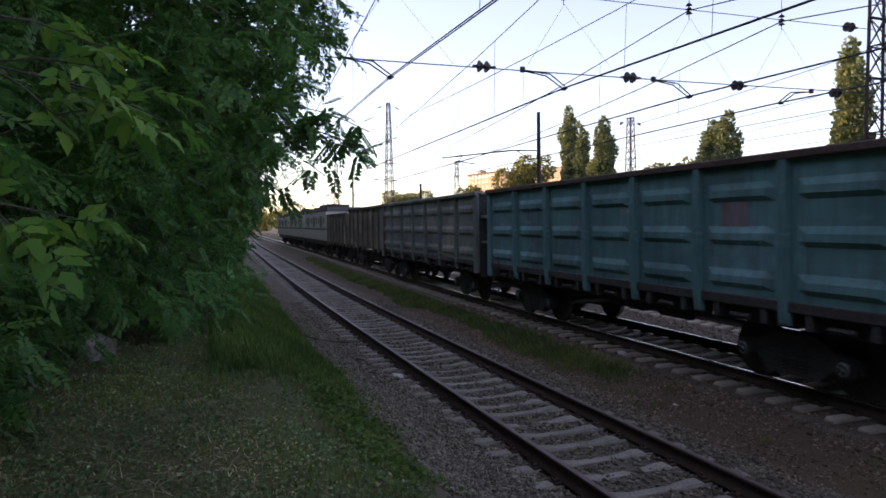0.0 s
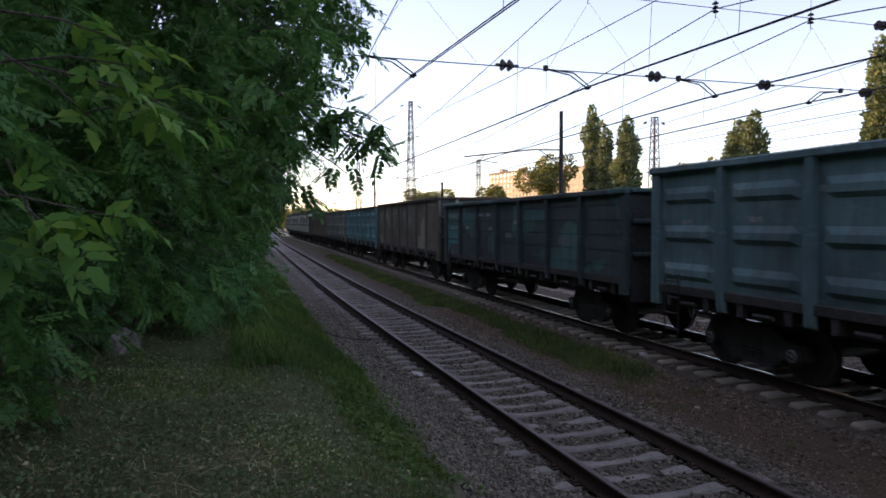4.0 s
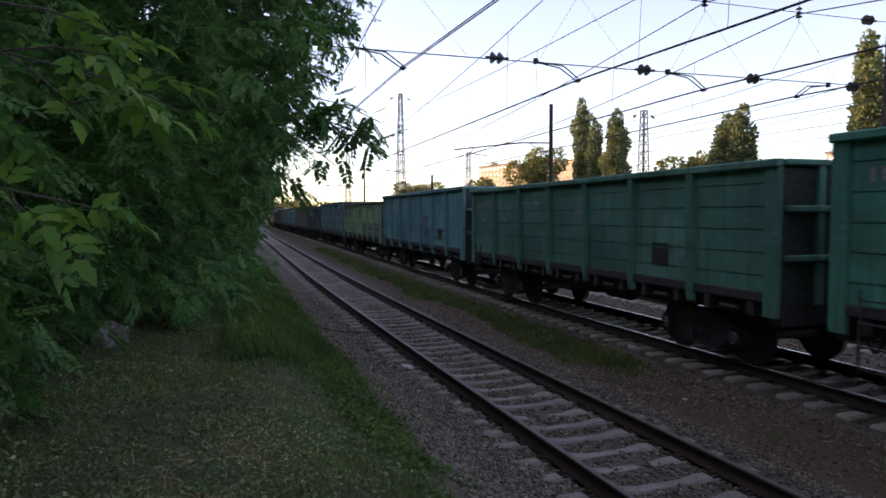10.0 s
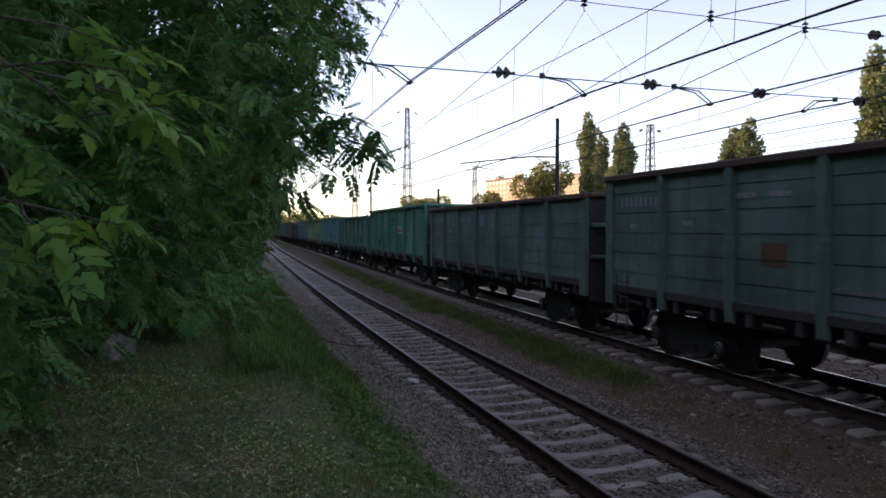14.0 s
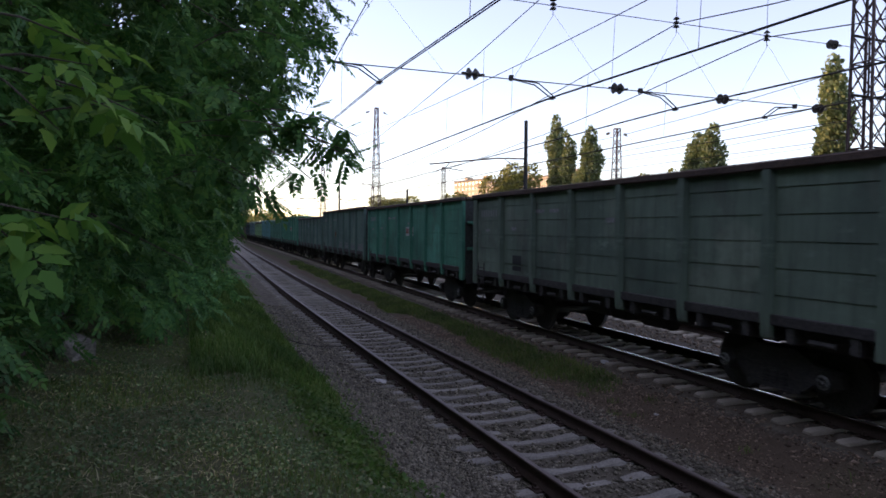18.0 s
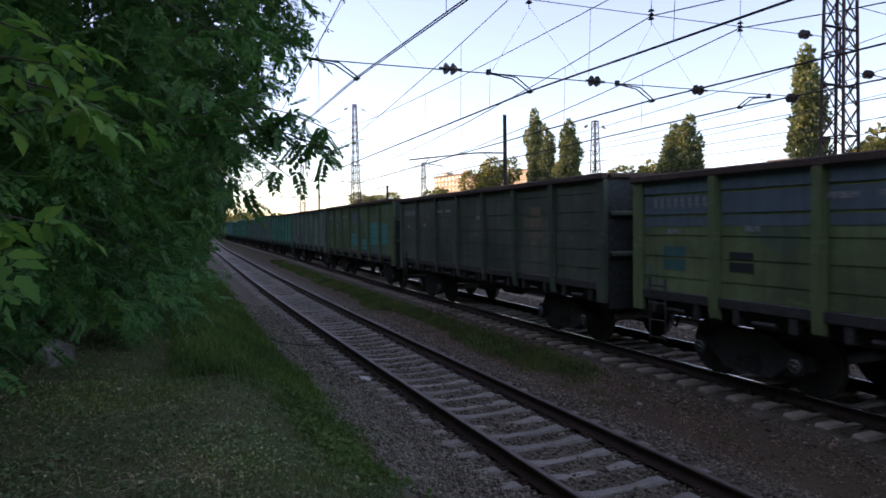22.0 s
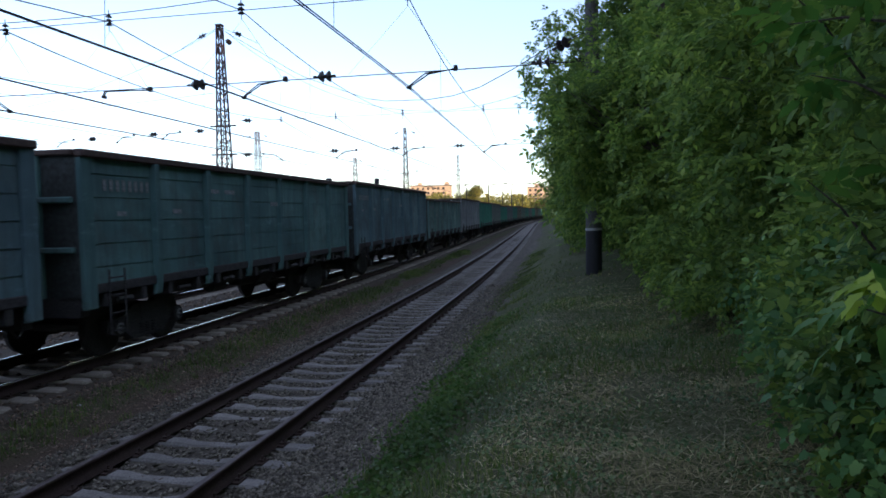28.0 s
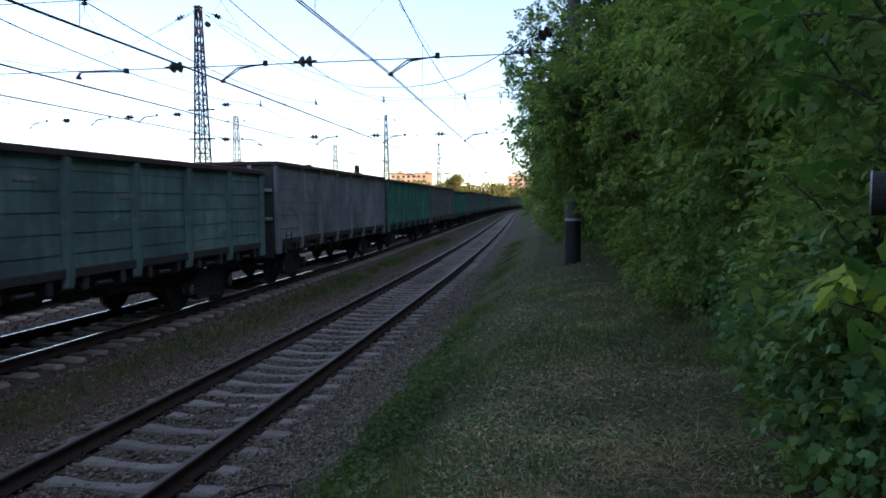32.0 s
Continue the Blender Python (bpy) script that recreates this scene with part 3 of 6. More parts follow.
def bogie(bm):
    """Cast three-piece bogie: side frames with spring nests, axle boxes, bolster, brake beams."""
    pts = [(-1.16, 0.42), (-1.12, 0.62), (-0.72, 0.66), (-0.38, 0.84), (0.38, 0.84), (0.72, 0.66), (1.12, 0.62), (1.16, 0.42), (0.74, 0.42), (0.66, 0.36), (0.44, 0.2), (-0.44, 0.2), (-0.66, 0.36), (-0.74, 0.42)]
    for s in (-1, 1):
        outline(bm, pts, s * 1.018 - 0.07, s * 1.018 + 0.07)
        for x in (-0.925, 0.925):
            tube(bm, (x, s * 0.95, 0.4785), (x, s * 1.17, 0.4785), 0.15, seg=14)
            tube(bm, (x, s * 1.17, 0.4785), (x, s * 1.19, 0.4785), 0.1, seg=12)
        for x in (-0.18, 0.0, 0.18):
            for k in range(4):
                tube(bm, (x, s * 1.06, 0.27 + k * 0.055), (x, s * 1.06, 0.3 + k * 0.055), 0.08, seg=8)
        box(bm, -0.5, 0.5, s * 1.018 - 0.1, s * 1.018 + 0.1, 0.2, 0.26)
    box(bm, -0.22, 0.22, -1.1, 1.1, 0.5, 0.84, 0.03)
    for x in (-0.42, 0.42):
        tube(bm, (x, -0.85, 0.36), (x, 0.85, 0.36), 0.04, seg=6)
        for s in (-1, 1):
            box(bm, x - 0.05, x + 0.05, s * 0.79 - 0.05, s * 0.79 + 0.05, 0.3, 0.6)


def wheelset(bm):
    tube(bm, (0, -1.02, 0), (0, 1.02, 0), 0.08, seg=10)
    for s in (-1, 1):
        for y, r, d in ((0.79, 0.4785, 0.1), (0.735, 0.505, 0.03)):
            tube(bm, (0, s * (y - d / 2), 0), (0, s * (y + d / 2), 0), r, seg=28)
        tube(bm, (0, s * 0.83, 0), (0, s * 0.87, 0), 0.14, 0.1, seg=16)
        for k in range(4):
            a = k * math.pi / 2
            tube(bm, (0.28 * math.cos(a), s * 0.835, 0.28 * math.sin(a)), (0.28 * math.cos(a), s * 0.85, 0.28 * math.sin(a)), 0.03, seg=6)


def axle_cap(bm):
    """Rubbed round cover on the end of an axle, with its ring of bolts."""
    bmesh.ops.create_cone(bm, cap_ends=False, segments=18, radius1=0.105, radius2=0.075, depth=0.02, matrix=Matrix.Translation((0, 1.196, 0)) @ Matrix.Rotation(-math.pi / 2, 4, "X"))
    tube(bm, (0, 1.18, 0), (0, 1.202, 0), 0.035, 0.02, seg=10)
    for k in range(4):
        a = k * math.pi / 2 + 0.4
        tube(bm, (0.06 * math.cos(a), 1.185, 0.06 * math.sin(a)), (0.06 * math.cos(a), 1.205, 0.06 * math.sin(a)), 0.012, seg=6)


def coupler(bm):
    box(bm, 6.35, 6.72, -0.1, 0.1, 0.93, 1.13, 0.02)
    outline(bm, [(6.68, 0.86), (6.95, 0.88), (6.97, 1.2), (6.68, 1.22)], -0.2, 0.12)
    box(bm, 6.8, 7.0, 0.1, 0.24, 0.9, 1.18, 0.02)
    tube(bm, (6.4, -0.55, 1.02), (6.75, -0.4, 0.72), 0.022, seg=6)
    tube(bm, (6.75, -0.4, 0.72), (6.93, -0.15, 0.85), 0.022, seg=6)


def brake_hose(bm):
    """Air hose that hangs in a loop below the coupler."""
    pts = [Vector((6.44, 0.42, 1.1))] + [Vector((6.5 + 0.42 * a / 7, 0.42, 0.98 - 0.42 * math.sin(math.pi * a / 7))) for a in range(8)]
    rings = []
    for k, p in enumerate(pts):
        way = (pts[min(k + 1, 8)] - pts[max(k - 1, 0)]).normalized()
        out = way.cross(Vector((0, 1, 0)))
        rad = 0.033 if k < 2 else 0.026
        rings.append([bm.verts.new(p + rad * (math.cos(j * math.pi / 3) * out + math.sin(j * math.pi / 3) * Vector((0, 1, 0)))) for j in range(6)])
    for a, b in zip(rings, rings[1:]):
        for j in range(6):
            bm.faces.new((a[j], a[j - 1], b[j - 1], b[j]))
    bm.faces.new(rings[0])
    bm.faces.new(rings[-1][::-1])
    bmesh.ops.recalc_face_normals(bm, faces=bm.faces)


def ladder(bm):
    for x in (5.62, 6.02):
        tube(bm, (x, WIDE + 0.09, 0.5), (x, WIDE + 0.09, 1.6), 0.016, seg=6)
    for k in range(4):
        tube(bm, (5.62, WIDE + 0.09, 0.56 + k * 0.3), (6.02, WIDE + 0.09, 0.56 + k * 0.3), 0.014, seg=6)


def brake_gear(bm):
    tube(bm, (-1.6, 0.75, 0.85), (-0.8, 0.75, 0.85), 0.2, seg=14)
    tube(bm, (0.6, 0.6, 0.82), (1.2, 0.6, 0.82), 0.17, seg=14)
    tube(bm, (1.2, 0.6, 0.82), (3.2, 0.3, 0.7), 0.025, seg=6)
    tube(bm, (-3.2, 0.3, 0.7), (-1.6, 0.75, 0.85), 0.025, seg=6)
    box(bm, -0.35, 0.2, 0.55, 0.95, 0.7, 1.0, 0.03)
    tube(bm, (-0.8, 0.75, 0.85), (-0.3, 0.75, 0.85), 0.03, seg=6)
    tube(bm, (0.15, 0.7, 0.83), (0.65, 0.62, 0.82), 0.03, seg=6)


def stroke(w, h):
    def build(bm):
        box(bm, 0, w, 0.002, 0.005, 0, h)
    return kept("marking_stroke_%.2f_%.2f" % (w, h), build)


def patch_mesh(w, h):
    def build(bm):
        box(bm, -w / 2, w / 2, 0.0, 0.004, 0, h)
    return kept("paint_patch_%.2f_%.2f" % (w, h), build)


MARKING = surface("faded_white_marking", (0.27, 0.29, 0.28), (0.42, 0.43, 0.42), 9, 0.8, fine=30, c3=(0.1, 0.12, 0.11))
PAINTS = {}


def painted(key):
    if key not in PAINTS:
        PAINTS[key] = paint("wagon_paint_" + key[0], *key[1:])
    return PAINTS[key]


BLUE = ("worn_blue", (0.122, 0.299, 0.297), (0.140, 0.312, 0.330), 0.4, 0.15)
GREYGREEN = ("grey_green", (0.203, 0.236, 0.203), (0.288, 0.288, 0.236), 0.5, 0.3)
BLACKISH = ("dark_brown", (0.197, 0.175, 0.131), (0.330, 0.312, 0.227), 0.4, 0.4)
SLATE = ("slate_teal", (0.067, 0.096, 0.096), (0.078, 0.201, 0.183), 0.45, 0.25)
LIGHTBLUE = ("pale_blue", (0.142, 0.258, 0.263), (0.176, 0.296, 0.294), 0.4, 0.15)
LIME = ("lime_green", (0.256, 0.483, 0.236), (0.335, 0.551, 0.334), 0.3, 0.15)
STEELBLUE = ("steel_blue", (0.122, 0.349, 0.349), (0.168, 0.388, 0.383), 0.4, 0.2)
DARKGREEN = ("dark_green", (0.085, 0.27, 0.19), (0.11, 0.32, 0.23), 0.4, 0.15)
TEAL = ("teal_green", (0.065, 0.3, 0.2), (0.08, 0.37, 0.26), 0.4, 0.12)
BROWNGREY = ("brown_grey", (0.186, 0.211, 0.194), (0.203, 0.27, 0.254), 0.35, 0.25)
DARKGREY = ("dark_grey_green", (0.124, 0.225, 0.184), (0.153, 0.260, 0.201), 0.4, 0.3)
GREY = ("dull_grey", (0.172, 0.248, 0.186), (0.213, 0.282, 0.213), 0.4, 0.25)
OLIVE = ("olive", (0.137, 0.204, 0.089), (0.097, 0.181, 0.150), 0.4, 0.3)
MOSS = ("moss_green", (0.2, 0.27, 0.115), (0.165, 0.25, 0.15), 0.4, 0.25)
OLIVEGREY = ("olive_grey", (0.107, 0.142, 0.095), (0.140, 0.155, 0.112), 0.45, 0.35)
MOTLEY = ("motley_grey", (0.173, 0.197, 0.164), (0.069, 0.246, 0.262), 0.5, 0.3)
BOTTLE = ("bottle_green", (0.049, 0.168, 0.145), (0.069, 0.218, 0.176), 0.4, 0.12)
LILAC = ("lilac_grey", (0.308, 0.326, 0.325), (0.384, 0.399, 0.388), 0.45, 0.2)
BLUEGREEN = ("blue_green", (0.135, 0.230, 0.238), (0.163, 0.276, 0.275), 0.45, 0.15)
DULLGREEN = ("dull_green", (0.112, 0.231, 0.213), (0.144, 0.275, 0.250), 0.45, 0.2)
PALEGREEN = ("greyish_green", (0.172, 0.290, 0.256), (0.213, 0.351, 0.299), 0.45, 0.2)
# the wagons in the order in which they pass: paint, pressed sides or beaded ones, words for the colour
ORDER = {-1: (GREYGREEN, 0, "weathered grey-green"), 0: (BLUE, 0, "worn blue"), 1: (BLACKISH, 1, "sooty dark brown"),
         2: (SLATE, 1, "slate-coloured, teal-patched"), 3: (LIGHTBLUE, 0, "pale blue"), 4: (LIME, 1, "lime green, grey-topped"), 5: (STEELBLUE, 1, "steel-blue"),
         6: (DARKGREEN, 1, "dark green"), 7: (TEAL, 1, "teal green"), 8: (DARKGREY, 1, "dark grey-green, blue-patched"), 9: (DARKGREY, 1, "dark grey-green"),
         10: (TEAL, 1, "teal green"), 11: (GREY, 1, "dull grey-green"), 12: (OLIVE, 1, "olive, teal-patched"), 13: (OLIVEGREY, 1, "olive-grey"), 14: (MOSS, 1, "olive green, blue-topped"),
         15: (MOTLEY, 1, "motley grey and teal"), 16: (BOTTLE, 1, "bottle-green"), 17: (LILAC, 1, "lilac-grey"), 18: (BLUEGREEN, 1, "blue-green"), 19: (DULLGREEN, 1, "dull dark green"),
         20: (BLUEGREEN, 1, "dark blue-green"), 21: (PALEGREEN, 1, "greyish green"), 22: (LILAC, 1, "lilac-grey"), 23: (TEAL, 1, "teal green"), 24: (GREYGREEN, 1, "grey-green"),
         25: (TEAL, 1, "teal green"), 26: (BROWNGREY, 1, "brownish grey"), 27: (DARKGREEN, 1, "dark green")}
REST = [(DARKGREEN, 1, "dark green"), (BROWNGREY, 1, "brownish grey"), (TEAL, 1, "teal green"), (BLACKISH, 0, "dark brown"), (GREY, 1, "dull grey-green")]
HEIGHT = {1: 3.6, 2: 3.28, 3: 3.6, 4: 3.3, 5: 3.57, 6: 3.4, 7: 3.65, 8: 3.4, 9: 3.7, 10: 3.6, 11: 3.6, 12: 3.62, 13: 3.55, 14: 3.4, 15: 3.42, 16: 3.6, 17: 3.7, 18: 3.6, 19: 3.57, 20: 3.68, 21: 3.3, 22: 3.6, 25: 3.4, 28: 3.7, 31: 3.4}
FLIP = pose(0, 0, 0, 0, 0, 180)
WHEELS, WAGONS = [], []


def gondola(n):
    key, beaded, words = ORDER.get(n, REST[n % 5])
    mat = painted(key)
    w = thing("gondola_wagon", Matrix(), words + " open goods wagon of worn steel", "goods wagon", "wagons of the goods train")
    side = kept("side_wall_beaded", side_beaded) if beaded else kept("side_wall_pressed", side_pressed)
    top = HEIGHT.get(n, 3.55)
    k = (top - SILL) / (TOP - SILL)
    tall = Matrix.Translation((0, 0, SILL)) @ Matrix.Diagonal((1, 1, k, 1)) @ Matrix.Translation((0, 0, -SILL))
    lift = Matrix.Translation((0, 0, top - TOP))
    turn = (Matrix(), FLIP)
    for m in turn:
        share("side_wall", side, w, m @ tall, mat)
        share("end_wall", kept("end_wall", end_wall), w, m @ tall, GRIMY_SHADED_END)
        for z in (1.95, 2.75):
            share("end_rib", kept("end_rib", end_rib), w, m @ Matrix.Translation((0, 0, SILL + (z - SILL) * k)), mat)
        for y in (-0.75, 0.75):
            share("end_post", kept("end_post", end_post), w, m @ Matrix.Translation((0, y, 0)) @ tall, mat)
        share("top_chord", kept("top_chord", top_chord), w, m @ lift, CHORD_RUST if n > 7 or n in (0, 1, 4) else mat)
        share("end_chord", kept("end_chord", end_chord), w, m @ lift, CHORD_RUST if n > 7 or n in (0, 1, 4) else mat)
        share("lower_chord", kept("lower_chord", lower_chord), w, m)
        share("coupler", kept("coupler", coupler), w, m)
        share("brake_hose", kept("brake_hose", brake_hose), w, m, IRON)
        share("ladder", kept("ladder", ladder), w, m)
        flip = m
        for i, x in enumerate(POSTS):
            at = flip @ Matrix.Translation((x, 0, 0)) @ tall
            if i in (0, 7):
                share("corner_post", kept("corner_post", corner_post), w, at, mat)
            else:
                share("side_post", kept("side_post", post), w, at, mat)
        for a, b in zip(POSTS, POSTS[1:]):
            share("hatch", kept("hatch", hatch), w, flip @ Matrix.Translation(((a + b) / 2, 0, 0)))
    share("underframe", kept("underframe", underframe), w)
    share("brake_gear", kept("brake_gear", brake_gear), w)
    share("brake_gear", kept("brake_gear", brake_gear), w, FLIP)
    for x in (-4.325, 4.325):
        share("bogie", kept("bogie", bogie), w, Matrix.Translation((x, 0, 0)))
        for dx in (-0.925, 0.925):
            ob = share("wheelset", kept("wheelset", wheelset), w, Matrix.Translation((x + dx, 0, 0.4785)))
            if -1 <= n <= 22:
                WHEELS.append((ob, x + dx))
                share("axle_cap", kept("axle_cap", axle_cap), w, FLIP @ Matrix.Translation((x + dx, 0, 0.4785)), MARKING)
    if -1 <= n <= 22:
        z = SILL + (2.9 - SILL) * k
        first = 4.4 if n in (4, 16) else 5.9          # where the number begins
        marks = [(first - j * 0.165, z, 0.085, 0.2) for j in range(8)] + [(first - 0.5, z - 0.42, 0.25, 0.08), (3.7, z - 0.38, 0.3, 0.09), (2.2, z + 0.05, 0.45, 0.09), (1.5, z + 0.05, 0.45, 0.09), (-1.0, z - 0.2, 0.6, 0.1)]
        for x, zz, wide, high in marks:
            share("marking_stroke", stroke(wide, high), w, FLIP @ Matrix.Translation((x, WIDE + (0.016 if beaded else 0.003), zz)), MARKING)
    WAGONS.append((w, 13.95 * n - 5.635 - HALF, 4.325))
    return w


def stick(n, x, z, width, high, material, label):
    """A painted field on the boards of the side that faces the camera, broken at the seams."""
    k = (HEIGHT.get(n, 3.55) - SILL) / (TOP - SILL)
    beaded = ORDER[n][1]
    cuts = [z] + ([c for c in (SILL + (r - SILL) * k for r in SEAMS) if z + 0.06 < c < z + high] if beaded else []) + [z + high + 0.045]
    for lo, hi in zip(cuts, cuts[1:]):
        share("paint_patch", patch_mesh(width, round(hi - lo - 0.045, 2)), TRAIN[n], FLIP @ Matrix.Translation((-x, WIDE + (0.012 if beaded else 0.001), lo)), material, label)


TRAIN = {n: gondola(n) for n in range(-1, 42)}


def touch(name, c, rust=0.1):
    return paint(name, c, tuple(v * 0.85 for v in c), 0.4, rust)


def bay(k, dx=0.0):
    """Middle of the k-th bay, counted from the head end."""
    return -6.4 + 12.8 / 7 * (k - 0.5) + dx


TEAL_FIELD, GREY_FIELD, WHITE_FIELD = touch("teal_touch_up", (0.06, 0.19, 0.175)), touch("grey_touch_up", (0.24, 0.25, 0.24)), touch("white_field", (0.55, 0.55, 0.52), 0.05)
RED_MARK, SKY_FIELD, PINK_FIELD = touch("red_mark", (0.42, 0.06, 0.045), 0.0), touch("light_blue_touch_up", (0.08, 0.14, 0.18)), touch("faded_pink_field", (0.27, 0.23, 0.24))
TURQUOISE, RUST_FIELD, GREEN_FIELD = touch("turquoise_touch_up", (0.07, 0.38, 0.31)), touch("rust_orange_smear", (0.16, 0.09, 0.05), 0.4), touch("dark_green_square", (0.04, 0.1, 0.065))
SEA_FIELD = touch("sea_green_touch_up", (0.075, 0.28, 0.26))
DUSK_FIELD = touch("dull_blue_upper_field", (0.15, 0.215, 0.24))
BLUE_FIELD = touch("pale_blue_touch_up", (0.2, 0.3, 0.33))
LETTER_FIELD = touch("pale_green_letters", (0.36, 0.43, 0.33))
TAN_FIELD = touch("tan_daub", (0.26, 0.2, 0.13))
VIOLET_FIELD = touch("grey_violet_band", (0.17, 0.155, 0.165))
ORANGE_LINE, SLATE_FIELD, PALE_FIELD = touch("orange_stripe", (0.45, 0.2, 0.07)), touch("dark_square", (0.045, 0.05, 0.05)), touch("pale_graffiti", (0.2, 0.231, 0.225))
FIELDS = [(0, bay(6, -0.1), 2.37, 0.62, 0.55, PINK_FIELD, "faded pink field"),
          (1, bay(4, 0.4), 2.7, 0.8, 0.4, BLUE_FIELD, "pale blue patch"), (2, bay(1), 2.5, 1.5, 0.4, TEAL_FIELD, "teal band"), (2, bay(2), 2.5, 1.5, 0.4, TEAL_FIELD, "teal band"), (2, bay(1), 1.75, 1.4, 0.7, SEA_FIELD, "brighter teal field"), (2, bay(4), 2.1, 0.5, 0.14, PALE_FIELD, "pale daub"), (2, bay(3, 0.3), 2.3, 0.35, 0.1, PALE_FIELD, "pale daub"), (2, bay(6), 2.0, 0.6, 0.16, PALE_FIELD, "pale daub"), (2, bay(5), 2.55, 1.5, 0.35, TEAL_FIELD, "teal band"),
          (3, bay(5), 2.42, 0.35, 0.4, RED_MARK, "reddish mark"),
          (4, bay(1), 2.5, 1.55, 0.6, VIOLET_FIELD, "grey band"), (4, bay(2), 2.5, 1.55, 0.6, VIOLET_FIELD, "grey band"), (4, bay(5), 1.42, 1.55, 0.66, VIOLET_FIELD, "grey lower field"), (4, bay(6), 1.42, 1.55, 0.66, VIOLET_FIELD, "grey lower field"), (4, bay(7), 1.42, 1.5, 0.66, VIOLET_FIELD, "grey lower field"), *[(4, bay(k, dx), 2.1, 0.2, 0.26, LETTER_FIELD, "pale writing bar") for k in (3, 4, 5) for dx in (-0.5, -0.15, 0.2, 0.55)],
          (4, bay(1, 0.35), 1.6, 0.42, 0.4, SLATE_FIELD, "dark square"), (4, bay(1, 0.4), 2.2, 0.4, 0.2, GREEN_FIELD, "dark green square"), (4, bay(2, 0.55), 2.2, 0.3, 0.2, GREEN_FIELD, "dark green square"), (4, bay(4, 0.2), 2.46, 0.95, 0.42, GREEN_FIELD, "dark green square"), (4, bay(1), 2.72, 0.5, 0.2, WHITE_FIELD, "white mark"),
          (5, bay(5), 1.7, 0.62, 0.32, TEAL_FIELD, "dark teal patch"), (5, bay(5, -0.3), 2.12, 0.9, 0.24, PALE_FIELD, "pale scrawl"), (5, bay(5, -0.2), 2.42, 0.7, 0.1, TEAL_FIELD, "dark teal patch"), (5, bay(6), 1.6, 0.55, 0.4, SLATE_FIELD, "dark square"), (5, bay(5, 0.75), 1.45, 0.5, 0.25, TEAL_FIELD, "dark teal patch"), (6, bay(6), 1.62, 0.5, 0.42, SLATE_FIELD, "dark square"), (5, bay(3), 2.7, 0.8, 0.14, PALE_FIELD, "pale mark"),
          (7, bay(5, -0.3), 2.32, 1.05, 0.36, WHITE_FIELD, "white sign"), (7, bay(4), 2.75, 0.9, 0.4, SKY_FIELD, "blue patch"), (7, bay(2), 1.5, 0.5, 0.45, SLATE_FIELD, "dark square"), (7, bay(6), 2.4, 0.8, 0.1, PALE_FIELD, "pale mark"), (7, bay(6), 2.25, 0.6, 0.08, PALE_FIELD, "pale mark"),
          (8, bay(4, -0.45), 2.65, 0.5, 0.42, BLUE_FIELD, "pale blue patch"), (8, bay(6, 0.3), 2.15, 0.5, 0.42, BLUE_FIELD, "pale blue patch"), (8, bay(1, 0.1), 1.72, 0.5, 0.16, PALE_FIELD, "pale smear"),
          (9, bay(4), 1.45, 1.5, 0.3, PALE_FIELD, "pale band"), (9, bay(5), 1.45, 1.5, 0.3, PALE_FIELD, "pale band"), (9, bay(6), 1.45, 1.5, 0.3, PALE_FIELD, "pale band"), (9, bay(7), 1.45, 1.3, 0.3, GREY_FIELD, "pale band"), (9, bay(3), 2.0, 0.5, 0.35, RUST_FIELD, "rusty smear"),
          (10, bay(4, 0.6), 2.3, 1.05, 0.36, WHITE_FIELD, "white sign"), (11, bay(2), 1.5, 0.5, 0.4, SLATE_FIELD, "dark square"),
          (12, bay(4), 2.7, 1.0, 0.45, DUSK_FIELD, "blue patch"), (12, bay(4), 1.6, 1.45, 0.6, TURQUOISE, "turquoise patch"), (12, bay(5), 1.5, 0.9, 0.45, TURQUOISE, "turquoise patch"), (12, bay(6), 1.75, 1.5, 0.95, TURQUOISE, "turquoise patch"), (12, bay(7, -0.3), 1.8, 0.9, 0.85, TURQUOISE, "turquoise patch"), (12, bay(6, 0.76), 1.5, 0.12, 1.6, RUST_FIELD, "rust-orange strip"),
          (13, bay(6, 0.1), 2.75, 0.55, 0.2, TAN_FIELD, "tan daub"), (13, bay(6), 2.48, 0.85, 0.22, TAN_FIELD, "tan daub"), (13, bay(6, 0.15), 2.24, 0.7, 0.2, TAN_FIELD, "tan daub"), (13, bay(6), 2.06, 0.3, 0.14, TAN_FIELD, "tan daub"), *[(14, bay(k), 2.5, 1.55, 0.78, DUSK_FIELD, "dull blue upper field") for k in (1, 2, 3, 4)], (14, bay(1), 1.75, 0.5, 0.4, TEAL_FIELD, "teal patch"), (14, bay(2, -0.4), 1.8, 0.45, 0.3, SLATE_FIELD, "dark square"),
          (15, bay(1), 2.0, 1.2, 0.6, TEAL_FIELD, "teal field"), (15, bay(2), 2.2, 1.3, 0.7, TEAL_FIELD, "teal field"), (15, bay(4), 2.3, 0.8, 0.5, TEAL_FIELD, "teal field"), (15, bay(4, -0.3), 1.7, 0.7, 0.33, TURQUOISE, "green field"), (15, bay(5, 0.4), 2.45, 0.75, 0.33, PALE_FIELD, "pale field"), (15, bay(5, -0.4), 1.7, 0.6, 0.33, TEAL_FIELD, "teal field"),
          (15, bay(6, -0.25), 1.95, 1.05, 0.95, TEAL_FIELD, "teal field"), (15, bay(7, -0.4), 2.62, 0.75, 0.4, PALE_FIELD, "pale field"), (15, bay(7, -0.2), 1.7, 1.1, 0.75, TEAL_FIELD, "teal field"), (15, bay(3), 2.75, 0.9, 0.3, RUST_FIELD, "brown field")]
for n, fx, fz, fw, fh, fm, words in FIELDS:
    stick(n, fx, fz, fw, fh, fm, words)
